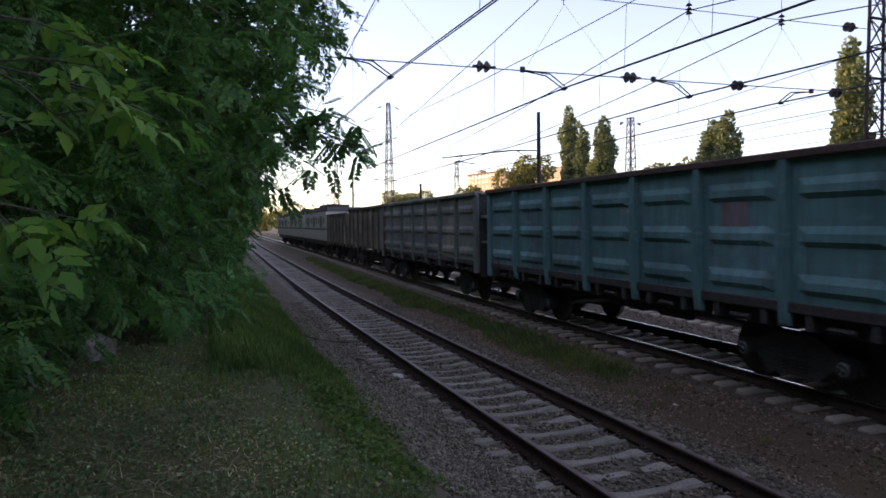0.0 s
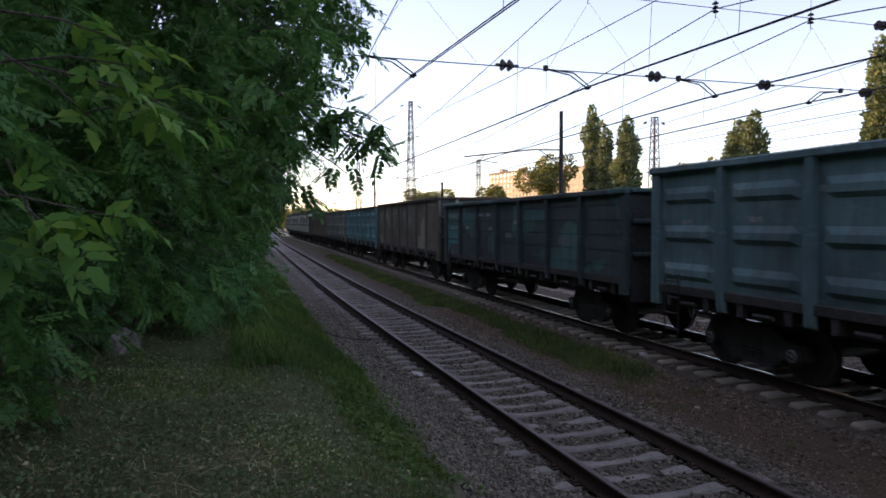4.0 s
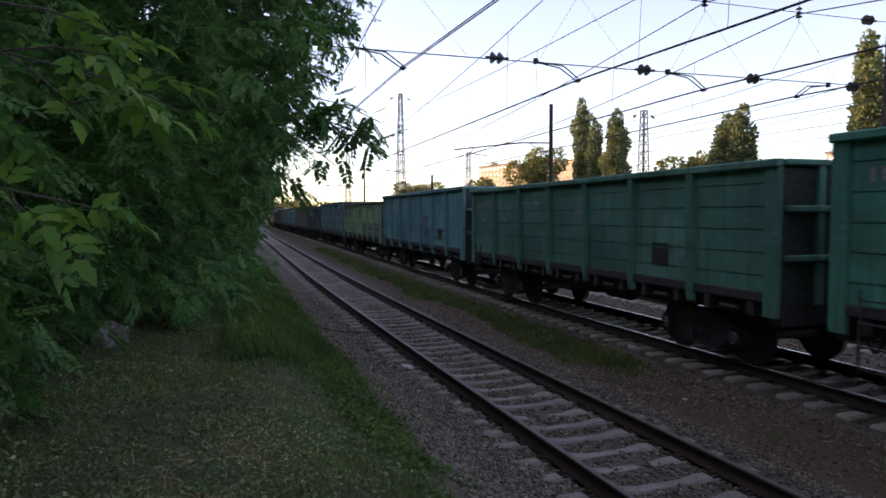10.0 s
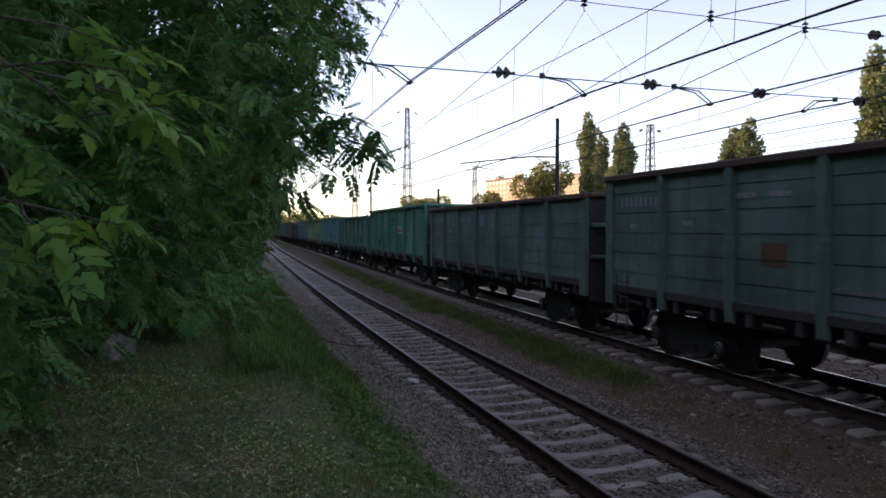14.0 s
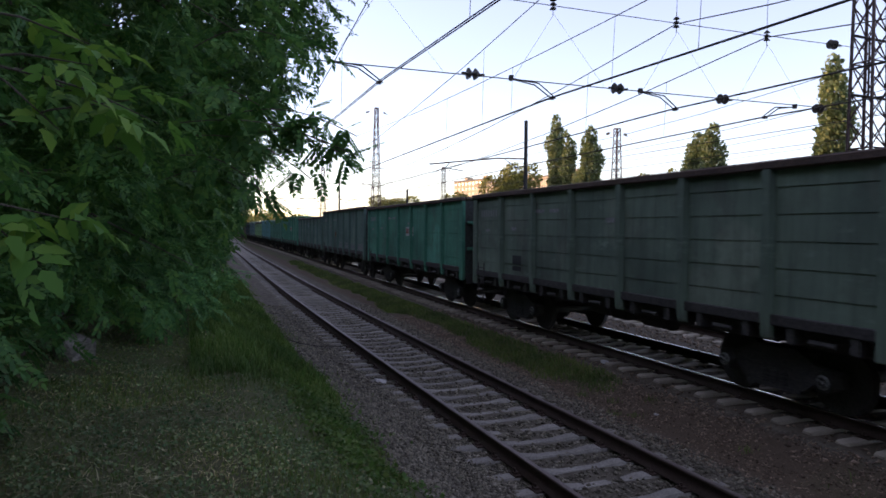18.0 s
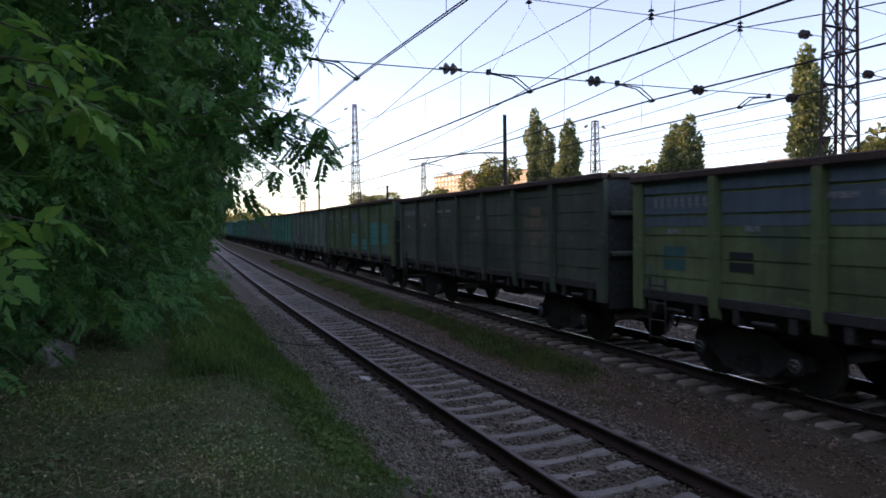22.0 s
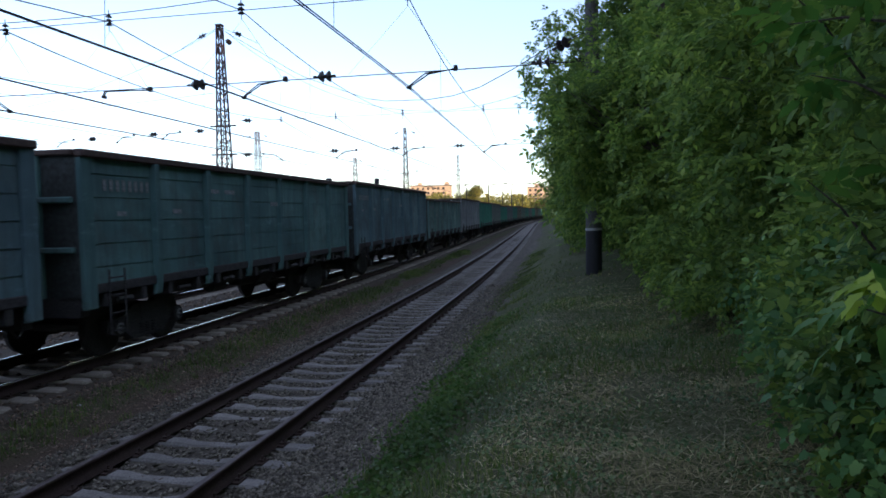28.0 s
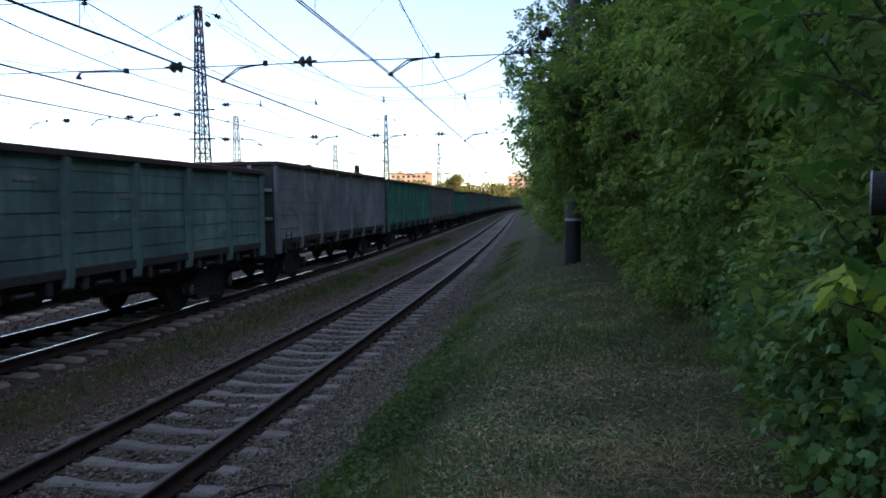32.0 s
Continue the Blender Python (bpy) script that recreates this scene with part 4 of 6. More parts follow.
for n, fx in ((7, bay(5, -0.3)), (10, bay(4, 0.6))):
    for dx, dz, fw, fh in ((-0.32, 0.08, 0.2, 0.2), (0.15, 0.1, 0.55, 0.07), (0.15, 0.21, 0.5, 0.05)):
        share("sign_mark", patch_mesh(fw, fh), TRAIN[n], FLIP @ Matrix.Translation((-fx - dx, WIDE + 0.018, 2.31 + dz)), RED_MARK)
for k, z in ((1, 2.45), (2, 2.45), (5, 2.1), (6, 2.1), (7, 2.1)):
    share("orange_stripe", patch_mesh(1.55, 0.04), TRAIN[4], FLIP @ Matrix.Translation((-bay(k), WIDE + 0.017, z)), ORANGE_LINE)


DARK_SLATS = touch("dull_green_band", (0.09, 0.12, 0.09))


def electric_locomotive(at):
    """A far locomotive section: pale body, dark frame, roof gear."""
    w = thing("locomotive", Matrix(), "pale grey electric locomotive section at the head of the train", "locomotive")
    pale = surface("locomotive_paint", (0.36, 0.36, 0.29), (0.45, 0.45, 0.37), 1.0, 0.6, fine=12, c3=(0.27, 0.27, 0.22))
    bm = bmesh.new()
    outline(bm, [(-8.0, 1.3), (8.0, 1.3), (8.0, 2.5), (7.7, 3.6), (-7.7, 3.6), (-8.0, 2.5)], -1.5, 1.5)
    part("body", bm, pale, w)
    bm = bmesh.new()
    outline(bm, [(-7.75, 3.6), (7.75, 3.6), (7.2, 3.95), (-7.2, 3.95)], -1.35, 1.35)
    part("roof", bm, STEEL_DARK, w, "dark grimy roof")
    for k in range(9):
        if k % 3 == 1:
            share("grille", patch_mesh(1.3, 0.9), w, FLIP @ Matrix.Translation((-6.2 + k * 1.5, 1.5, 2.35)), DARK_SLATS)
        else:
            share("window", patch_mesh(0.7, 0.5), w, FLIP @ Matrix.Translation((-6.2 + k * 1.5, 1.5, 2.65)), STEEL_DARK)
    for k in range(13):
        share("side_rib", patch_mesh(0.07, 1.0), w, FLIP @ Matrix.Translation((-7.2 + k * 1.2, 1.504, 1.35)), pale)
    share("waist_band", patch_mesh(15.9, 0.18), w, FLIP @ Matrix.Translation((0, 1.502, 2.12)), DARK_SLATS)
    bm = bmesh.new()
    for x, a in ((-5, 1), (5, -1)):
        box(bm, x - 0.9, x + 0.9, -0.7, 0.7, 3.95, 4.2)
        tube(bm, (x, 0, 4.3), (x + a * 1.1, 0, 4.75), 0.04)
        tube(bm, (x + a * 1.1, 0, 4.75), (x, 0, 5.1), 0.04)
        box(bm, x - 0.1, x + 0.1, -0.8, 0.8, 5.1, 5.15)
    for x in (-2.5, -1, 0.5, 2):
        box(bm, x - 0.4, x + 0.4, -0.6, 0.6, 3.95, 4.35)
    part("roof_gear", bm, STEEL_DARK, w)
    bm = bmesh.new()
    box(bm, -7.9, 7.9, -1.3, 1.3, 0.9, 1.3)
    part("frame", bm, STEEL_DARK, w)
    for x in (-4.6, 4.6):
        share("bogie", kept("bogie", bogie), w, Matrix.Translation((x, 0, 0)))
        for dx in (-0.925, 0.925):
            share("wheelset", kept("wheelset", wheelset), w, Matrix.Translation((x + dx, 0, 0.4785)))
    WAGONS.append((w, at, 4.6))


def wagon_rib(bm):
    box(bm, -0.06, 0.06, -1.6, -1.5, 1.1, 3.3, 0.01)


def short_wagon(at, half, top):
    """A short open wagon: a body with ribs, a rim, two bogies."""
    w = thing("ballast_wagon", Matrix(), "short dark open wagon behind the locomotive", "goods wagon", "wagons of the goods train")
    k = (top - 1.1) / 2.2
    bm = bmesh.new()
    box(bm, -half, half, -1.5, 1.5, 1.25, top, 0.05)
    part("body", bm, painted(BLACKISH), w)
    bm = bmesh.new()
    box(bm, -half - 0.02, half + 0.02, -1.62, -1.48, top - 0.1, top + 0.03, 0.02)
    part("top_chord", bm, CHORD_RUST, w)
    n = round(half * 1.4)
    for q in range(n + 1):
        share("rib", kept("wagon_rib", wagon_rib), w, Matrix.Translation((-half + 0.08 + (2 * half - 0.16) * q / n, 0, 1.1)) @ Matrix.Diagonal((1, 1, k, 1)) @ Matrix.Translation((0, 0, -1.1)), painted(BLACKISH))
    for x in (1.5 - half, half - 1.5):
        share("bogie", kept("bogie", bogie), w, Matrix.Translation((x, 0, 0)))
        for dx in (-0.925, 0.925):
            share("wheelset", kept("wheelset", wheelset), w, Matrix.Translation((x + dx, 0, 0.4785)))
    WAGONS.append((w, at, half - 1.5))


short_wagon(-37.0, 4.95, 3.5)
short_wagon(-47.3, 4.2, 3.3)
for q in range(3):
    electric_locomotive(-60.4 - 16.4 * q)


def run(t):
    """How far the train has gone at t seconds."""
    drift = np.interp(t, (0, 3, 6, 8, 9, 10, 12, 14, 17, 19, 20, 22, 23, 24, 25, 32), (-0.2, 0, 0.1, 0.1, 0.25, 0.28, 0.19, 0.11, 0, -0.08, -0.22, -0.34, -0.34, -0.06, 0, 0))
    return 8.603 * t - 0.00488 * t * t + float(drift)


def wagon_pose(s, pivot):
    (x0, y0), (x1, y1) = on_track(s - pivot), on_track(s + pivot)
    return Matrix.Translation(((x0 + x1) / 2, (y0 + y1) / 2, RISE + 0.181)) @ Matrix.Rotation(math.atan2(y1 - y0, x1 - x0), 4, "Z")


def motions():
    for w, s, pivot in WAGONS:
        walk(w, [(t, wagon_pose(s - run(t), pivot)) for t in range(33)])
    spin = [(2 * k / FPS, Matrix.Rotation(-run(2 * k / FPS) / 0.4785, 4, "Y")) for k in range(481)]
    for ob, x in WHEELS:
        base = Matrix.Translation((x, 0, 0.4785))
        walk(ob, [(t, base @ m) for t, m in spin])

# ---------------------------------------------------------------- overhead line
SUPPORTS = (-230, -180, -133, -87, -40.8, -16.2, 17.6, 39.0, 92.0, 145.0, 195, 245)
LOW = {-16.2: 7.02, 17.6: 6.6, 39.0: 6.75, -40.8: 6.9}
HIGH = {-16.2: 9.1, 17.6: 8.6, 39.0: 8.8, -40.8: 8.9}


def wire_mesh(name, pts, r, parent, material=WIRE, seg=5):
    """A thin tube through points."""
    p = np.array(pts, float)
    d = np.gradient(p, axis=0)
    d /= np.linalg.norm(d, axis=1, keepdims=True)
    side = np.cross(d, [0.13, 0.21, 0.97])
    side /= np.linalg.norm(side, axis=1, keepdims=True)
    up = np.cross(side, d)
    a = np.arange(seg) * 2 * math.pi / seg
    ring = p[:, None] + r * (np.cos(a)[None, :, None] * side[:, None] + np.sin(a)[None, :, None] * up[:, None])
    i = np.arange(len(p) * seg).reshape(len(p), seg)
    f = np.stack([i[:-1], np.roll(i, -1, 1)[:-1], np.roll(i, -1, 1)[1:], i[1:]], -1).reshape(-1, 4)
    return np_mesh(name, ring.reshape(-1, 3), f, material, parent)


def sagging(a, b, sag, n=9):
    a, b = np.array(a, float), np.array(b, float)
    s = np.linspace(0, 1, n)[:, None]
    p = a + (b - a) * s
    p[:, 2] -= (4 * s * (1 - s))[:, 0] * sag
    return p


def overhead_line(ys, off, label, thick=1.0, at_near=None):
    t = thing("overhead_line", Matrix(), label, "overhead line", "overhead contact lines")
    sup = [(x, float(ys(x)) + off + (-0.2 if k in (5, 6) else 0.25 if k % 2 else -0.25), LOW.get(x, 6.75) - 0.42, HIGH.get(x, 8.8)) for k, x in enumerate(SUPPORTS)]
    for dy in (-0.03, 0.03):
        wire_mesh("contact_wire", [(x, y + dy, z) for x, y, z, h in sup], 0.014 * thick, t)
    pts, drops = [], []
    sup = [(x, y, z, at_near if at_near and x == -16.2 else h) for x, y, z, h in sup if x != -40.8]       # the bracket there holds the contact wires alone
    for (x0, y0, z0, h0), (x1, y1, z1, h1) in zip(sup, sup[1:]):
        sag = min(1.55, 0.0009 * (x1 - x0)**2 + 0.15)
        q = sagging((x0, y0, h0), (x1, y1, h1), sag, 11)
        pts += list(q[:-1])
        n = max(2, int((x1 - x0) / 9))
        for j in range(n):
            s = (j + 0.5) / n
            x = x0 + (x1 - x0) * s
            top = h0 + (h1 - h0) * s - 4 * s * (1 - s) * sag
            drops.append(((x, y0 + (y1 - y0) * s, z0 + (z1 - z0) * s), (x + 0.12, y0 + (y1 - y0) * s, top)))
    pts.append(sup[-1][:2] + (sup[-1][3],))
    wire_mesh("messenger_wire", pts, 0.015 * thick, t)
    for a, b in drops:
        if -95 < a[0] < 100:
            wire_mesh("dropper", [a, b], 0.0075, t, seg=3)


overhead_line(near_y, 0.0, "twin contact wires and messenger over the siding")
overhead_line(train_y, 0.0, "twin contact wires and messenger over the through track", at_near=9.6)
overhead_line(third_y, 0.0, "contact wires and messenger over the third track", 1.15)
overhead_line(fourth_y, 0.0, "contact wires and messenger over the far track", 1.3)


aux = thing("auxiliary_wire", Matrix(), "second messenger wire with droppers over the through track", "overhead line")
aux_x = np.linspace(-42, 14, 15)
aux_z = 8.0 + 0.0011 * (aux_x + 14)**2
wire_mesh("messenger_wire", [(x, float(train_y(x)) - 0.1, z) for x, z in zip(aux_x, aux_z)], 0.012, aux)
for x in (-33, -25, -19, -13.5, -6):
    wire_mesh("dropper", [(x, float(train_y(x)) - 0.1, 6.48), (x + 0.1, float(train_y(x)) - 0.1, 8.0 + 0.0011 * (x + 14)**2)], 0.006, aux, seg=3)


def insulator_mesh():
    """A string of two porcelain discs with its fittings, along y."""
    bm = bmesh.new()
    tube(bm, (0, -0.3, 0), (0, 0.3, 0), 0.022, seg=6)
    for y in (-0.1, 0.1):
        tube(bm, (0, y - 0.05, 0), (0, y + 0.03, 0), 0.155, 0.1, seg=14)
        tube(bm, (0, y + 0.03, 0), (0, y + 0.075, 0), 0.06, seg=10)
    for y in (-0.27, 0.27):
        box(bm, -0.03, 0.03, y - 0.05, y + 0.05, -0.03, 0.03)
    me = bpy.data.meshes.new("insulator")
    bm.to_mesh(me)
    bm.free()
    me.materials.append(INSULATOR)
    return me


INS = insulator_mesh()


def small_insulator_mesh():
    bm = bmesh.new()
    tube(bm, (0, 0, -0.32), (0, 0, 0.3), 0.012, seg=5)
    for z in (-0.12, 0.0, 0.12):
        tube(bm, (0, 0, z - 0.03), (0, 0, z + 0.03), 0.1, 0.05, seg=10)
    me = bpy.data.meshes.new("hanging_insulator")
    bm.to_mesh(me)
    bm.free()
    me.materials.append(INSULATOR)
    return me


HANG = small_insulator_mesh()


def arm_mesh(pts):
    """Bent steady arm that holds the contact wires, reaching along +y and down."""
    bm = bmesh.new()
    for dx, gap in ((-0.03, 0.0), (0.03, 0.1)):          # twin rods that part towards their clips
        for k, (a, b) in enumerate(zip(pts, pts[1:])):
            tube(bm, (dx, a[1] + gap * k, a[2] + gap * 0.4 * k), (dx, b[1] + gap, b[2] + gap * 0.4 * (1 - k)), 0.019, seg=6)
    end = pts[-1]
    box(bm, -0.06, 0.06, end[1] - 0.05, end[1] + 0.05, end[2] - 0.04, end[2] + 0.04)
    box(bm, -0.05, 0.05, -0.06, 0.04, -0.05, 0.09)
    me = bpy.data.meshes.new("steady_arm")
    bm.to_mesh(me)
    bm.free()
    me.materials.append(IRON)
    return me


ARM = arm_mesh([(0, 0, 0), (0, 0.72, -0.1), (0, 1.25, -0.42)])
LONG_ARM = arm_mesh([(0, 0, 0), (0, 1.4, 0.03), (0, 1.52, -0.12)])


def cross_span(x, y0, y1, low, high, tops, ins, label):
    """Wires strung across the tracks: a sagging carrier, an upper and a lower fixing wire."""
    t = thing("cross_span", Matrix(), label, "cross span", "cross spans over the tracks")
    wire_mesh("lower_wire", sagging((x, y0, low - 0.02), (x, y1, low + 0.1), 0.04), 0.015, t)
    wire_mesh("upper_wire", sagging((x, y0, high), (x, y1, high + 0.1), 0.05), 0.012, t)
    wire_mesh("carrier_wire", sagging((x, y0, tops[0]), (x, y1, tops[1]), (tops[0] + tops[1]) / 2 - high - 0.35, 25), 0.013, t)
    for y in ins:
        share("insulator", INS, t, Matrix.Translation((x, y, low + 0.02)))
    for y in (y1 - 1.2,):
        share("insulator", INS, t, Matrix.Translation((x, y, high + 0.08)))
    for k, ys in enumerate((near_y, train_y, third_y, fourth_y)):
        y = float(ys(x)) + (-0.2 if x in (-16.2, 17.6) else -0.25 if SUPPORTS.index(x) % 2 == 0 else 0.25)
        turn = Matrix.Rotation(math.pi, 4, "Z") if k == 3 else Matrix()
        if (x, k) == (17.6, 2):
            share("steady_arm", LONG_ARM, t, Matrix.Translation((x, y - 1.25, low - 0.04)))
        else:
            share("steady_arm", ARM, t, Matrix.Translation((x, y + (1.25 if k == 3 else -1.25), low)) @ turn)
        share("hanging_insulator", HANG, t, Matrix.Translation((x, y, high + 0.05)))
        s = (y - y0) / (y1 - y0)
        top = tops[0] + (tops[1] - tops[0]) * s - 4 * s * (1 - s) * ((tops[0] + tops[1]) / 2 - high - 0.35)
        if top > high + 0.4:
            wire_mesh("hanger", [(x, y, high + 0.35), (x + 0.03, y, top)], 0.008, t, seg=4)
        wire_mesh("strut_wire", [(x, y - 1.2, low), (x + 0.05, y, high - 0.25)], 0.005, t, seg=4)
        wire_mesh("strut_wire", [(x, y + 1.7, low + 0.03), (x + 0.05, y, high - 0.25)], 0.0035, t, seg=4)
    return t


cross_span(-16.2, -0.3, 21.4, 7.0, 9.1, (13.0, 15.5), (7.15, 11.7, 15.58, 19.62), "cross wires with dark double insulators above the tracks")
cross_span(17.6, -0.2, 20.4, 6.6, 8.6, (10.2, 9.0), (1.0, 6.95, 10.78), "cross wires with dark insulators from the roadside pole")
cross_span(39.0, 0.8, 21.6, 6.75, 8.8, (10.5, 14.4), (7.0, 10.9, 14.74, 20.48), "cross wires with insulators hung from the lattice mast")
cross_span(92.0, 3.5, 23.6, 6.75, 8.8, (11, 14.3), (10.0, 15.4, 20.6), "distant cross wires with insulators")
cross_span(145.0, 6.5, 25.6, 6.75, 8.8, (11, 15.0), (12.5, 17.5, 22.5), "distant cross wires with insulators")
cross_span(-87.0, 4.0, 23.8, 6.75, 8.8, (11, 17.5), (9.5, 14.6, 19.6), "distant cross wires with insulators")
cross_span(-133.0, 6.0, 26.0, 6.75, 8.8, (11, 14.5), (11.5, 16.5, 21.5), "distant cross wires with insulators")


def yard_span(x, y0, y1, low, ys, label, lines=True):
    """Cross wires over the yard beyond the mast row."""
    t = thing("cross_span", Matrix(), label, "cross span", "cross spans over the tracks")
    wire_mesh("lower_wire", sagging((x, y0, low), (x, y1, low - 0.5), 0.1), 0.016, t)
    wire_mesh("upper_wire", sagging((x, y0, low + 2.3), (x, y1, low + 1.6), 0.2), 0.014, t)
    for k, y in enumerate(ys):
        z = low - 0.5 * (y - y0) / (y1 - y0)
        share("insulator", INS, t, Matrix.Translation((x, y, z)))
        share("steady_arm", ARM, t, Matrix.Translation((x, y + 1.4, z)))
        if not lines:
            continue
        wire_mesh("contact_wire", [(x - 150, y + 3.2, z - 0.4), (x, y + 2.65, z - 0.42), (x + 150, y + 3.2, z - 0.4)], 0.018, t)
        wire_mesh("messenger_wire", np.concatenate([sagging((x - 50, y + 2.7, z + 2), (x, y + 2.65, z + 2.1), 1.2)[:-1], sagging((x, y + 2.65, z + 2.1), (x + 50, y + 2.7, z + 2), 1.2)]), 0.015, t)
    return t


yard_span(-16.2, 22.6, 44.0, 8.1, (23.4, 27.8, 32.0, 37.4), "cross wires with insulators over the yard beyond")
yard_span(39.0, 22.6, 46.0, 8.4, (23.7, 27.0, 31.5, 37.0), "cross wires with insulators over the yard beyond", False)


def lattice_mast(x, y, high, base, top, label, z0=0.0, single=False):
    """A square steel mast: four legs, zigzag lacing on each face, a cap with brackets."""
    t = thing("lattice_mast", Matrix.Translation((x, y, z0)) @ Matrix.Rotation(0.05, 4, "Z"), label, "mast", "lattice masts")

    def corner(k, z):
        h = (base + (top - base) * z / high) / 2
        return Vector(((-h, h, h, -h)[k % 4], (-h, -h, h, h)[k % 4], z))
    for k in range(4):
        bm = bmesh.new()
        tube(bm, corner(k, 0), corner(k, high), 0.06, 0.05, seg=4)
        part("leg", bm, MAST_PAINT, t)
    n = int(high / 0.95)
    for k in range(4):
        bars = []
        for j in range(n):
            a, b = high * j / n, high * (j + 1) / n
            bars += [(corner(k, a), corner(k + 1, b), 0.026), (corner(k + 1, a), corner(k, b), 0.026)]
            if j % 3 == 0:
                bars.append((corner(k, a), corner(k + 1, a), 0.03))
        bm = bmesh.new()
        for p, q, r in bars:
            tube(bm, p, q, r, seg=4)
            if single:
                part("lacing_bar", bm, MAST_PAINT, t)
                bm = bmesh.new()
        if single:
            bm.free()
        else:
            part("lacing", bm, MAST_PAINT, t, kind="stuff")
    bm = bmesh.new()
    box(bm, -top / 2 - 0.06, top / 2 + 0.06, -top / 2 - 0.06, top / 2 + 0.06, high - 0.04, high + 0.05)
    part("cap", bm, MAST_PAINT, t)
    bm = bmesh.new()
    for z in (high * 0.46, high * 0.58):
        tube(bm, (0, -base * 0.9, z), (0, base * 0.9, z), 0.05, seg=4)
    tube(bm, (0, 0, high * 0.46), (0, 0, high * 0.58), 0.04, seg=4)
    part("bracket", bm, IRON, t)
    bm = bmesh.new()
    box(bm, -base * 0.65, base * 0.65, -base * 0.65, base * 0.65, -0.4, 0.12, 0.04)
    part("footing", bm, POLE_CONCRETE, t)
    for s in (-1, 1):
        wire_mesh("top_guy", [(0, 0, high - 0.1), (0, s * 1.2, high - 0.6), (0, s * 2.6, high - 1.3)], 0.012, t)
        share("insulator", INS, t, Matrix.Translation((0, s * 1.2, high - 0.6)) @ Matrix.Rotation(-0.45 * s, 4, "X"))


MAST_LABEL = "rust-brown steel lattice mast carrying the overhead wires"
for mx, my, mh, mb, mt in ((-16.2, 21.9, 16.5, 0.96, 0.56), (39.0, 22.05, 14.85, 0.98, 0.28), (92.0, 24.0, 14.9, 0.98, 0.28), (145.0, 26.0, 15.6, 1.0, 0.3), (-87.0, 24.4, 19.0, 1.3, 0.4),
                           (-62.4, 45.0, 14.2, 1.2, 0.5), (89.2, 45.0, 15.0, 1.2, 0.5), (131.8, 45.0, 14.6, 1.2, 0.5), (-114.8, 45.0, 14.3, 1.2, 0.5), (-133.0, 26.4, 15.0, 1.3, 0.5)):
    lattice_mast(mx, my, mh, mb, mt, MAST_LABEL, single=mx in (-16.2, 39.0, 92.0))


t_cw = thing("span_wire", Matrix(), "slack carrier wire from the roadside pole up to the lattice mast", "overhead line")
way = np.array((21.4, 22.0))
ss = np.linspace(0, 1, 22)
hang = np.interp(ss, (0, 0.06, 0.125, 0.21, 0.36, 0.59, 1), (7.25, 7.1, 6.62, 6.55, 7.17, 9.4, 14.6))
wire_mesh("carrier_wire", [(17.3 + way[0] * s, -0.1 + way[1] * s, z) for s, z in zip(ss, hang)], 0.013, t_cw)
wire_mesh("yard_wire", sagging((39.0, 22.2, 14.6), (39.0, 46.0, 10.4), 1.6, 13), 0.013, t_cw)
share("insulator", INS, t_cw, Matrix.Translation((17.9, 0.55, 7.1)) @ Matrix.Rotation(-0.75, 4, "Z") @ Matrix.Rotation(-0.2, 4, "X"))
share("insulator", INS, t_cw, Matrix.Translation((37.6, 20.7, 13.4)) @ Matrix.Rotation(-0.75, 4, "Z") @ Matrix.Rotation(0.5, 4, "X"))


def concrete_pole(x, y, z0, high, r0, r1, label, band=False):
    t = thing("line_pole", Matrix.Translation((x, y, z0)), label, "pole", "line poles")
    bm = bmesh.new()
    tube(bm, (0, 0, 1.12 if band else -0.2), (0, 0, high), r0 - (r0 - r1) * 0.95 / high if band else r0, r1, seg=20)
    part("shaft", bm, BANDED_POLE if band else IRON, t)
    if band:
        bm = bmesh.new()
        tube(bm, (0, 0, -0.2), (0, 0, 1.12), r0 + 0.004, r0 - 0.004, seg=24)
        part("tarred_foot", bm, POLE_DARK, t, "black tarred foot")
        bm = bmesh.new()
        tube(bm, (0, 0, 1.1), (0, 0, 1.16), r0 + 0.006, r0 + 0.005, seg=24)
        part("white_band", bm, plain("white_band_paint", (0.6, 0.6, 0.6), 0.7), t, "white painted band")
        for z in (5.35, 7.3, 8.9):
            bm = bmesh.new()
            tube(bm, (0, 0, z - 0.03), (0, 0, z + 0.03), r1 + 0.05, seg=16)
            box(bm, -0.04, 0.04, 0.1, 0.4, z - 0.03, z + 0.03)
            part("collar", bm, IRON, t)
    return t


concrete_pole(17.25, -0.2, 1.2, 9.3, 0.2, 0.15, "grey concrete pole with a black foot and white band", True)
concrete_pole(-16.2, -0.5, 1.2, 12.0, 0.2, 0.15, "grey concrete pole half hidden in leaves")
POLE_LABEL = "slim dark pole beside the far track"
for px, py, ph in ((-40.8, 22.0, 10.4), (-101.2, 22.6, 11.3), (-71.3, 23.6, 7.4), (165.0, 22.0, 9.7), (222.0, 22.0, 10.8), (180.0, 30.0, 10.0), (250.0, 28.0, 11.0), (290.0, 24.0, 11.0)):
    concrete_pole(px, py, 0.0, ph, 0.17, 0.12, POLE_LABEL)
t_br = thing("cantilever_bracket", Matrix.Translation((-40.8, 22.0, 7.7)), "long steel bracket reaching from the pole over the tracks", "bracket")
bm = bmesh.new()
tube(bm, (0, -0.1, 0.1), (0, -2.2, 0.05), 0.05)
tube(bm, (0, -2.2, 0.05), (0, -7.0, -0.55), 0.045)
part("beam", bm, MAST_PAINT, t_br)
bm = bmesh.new()
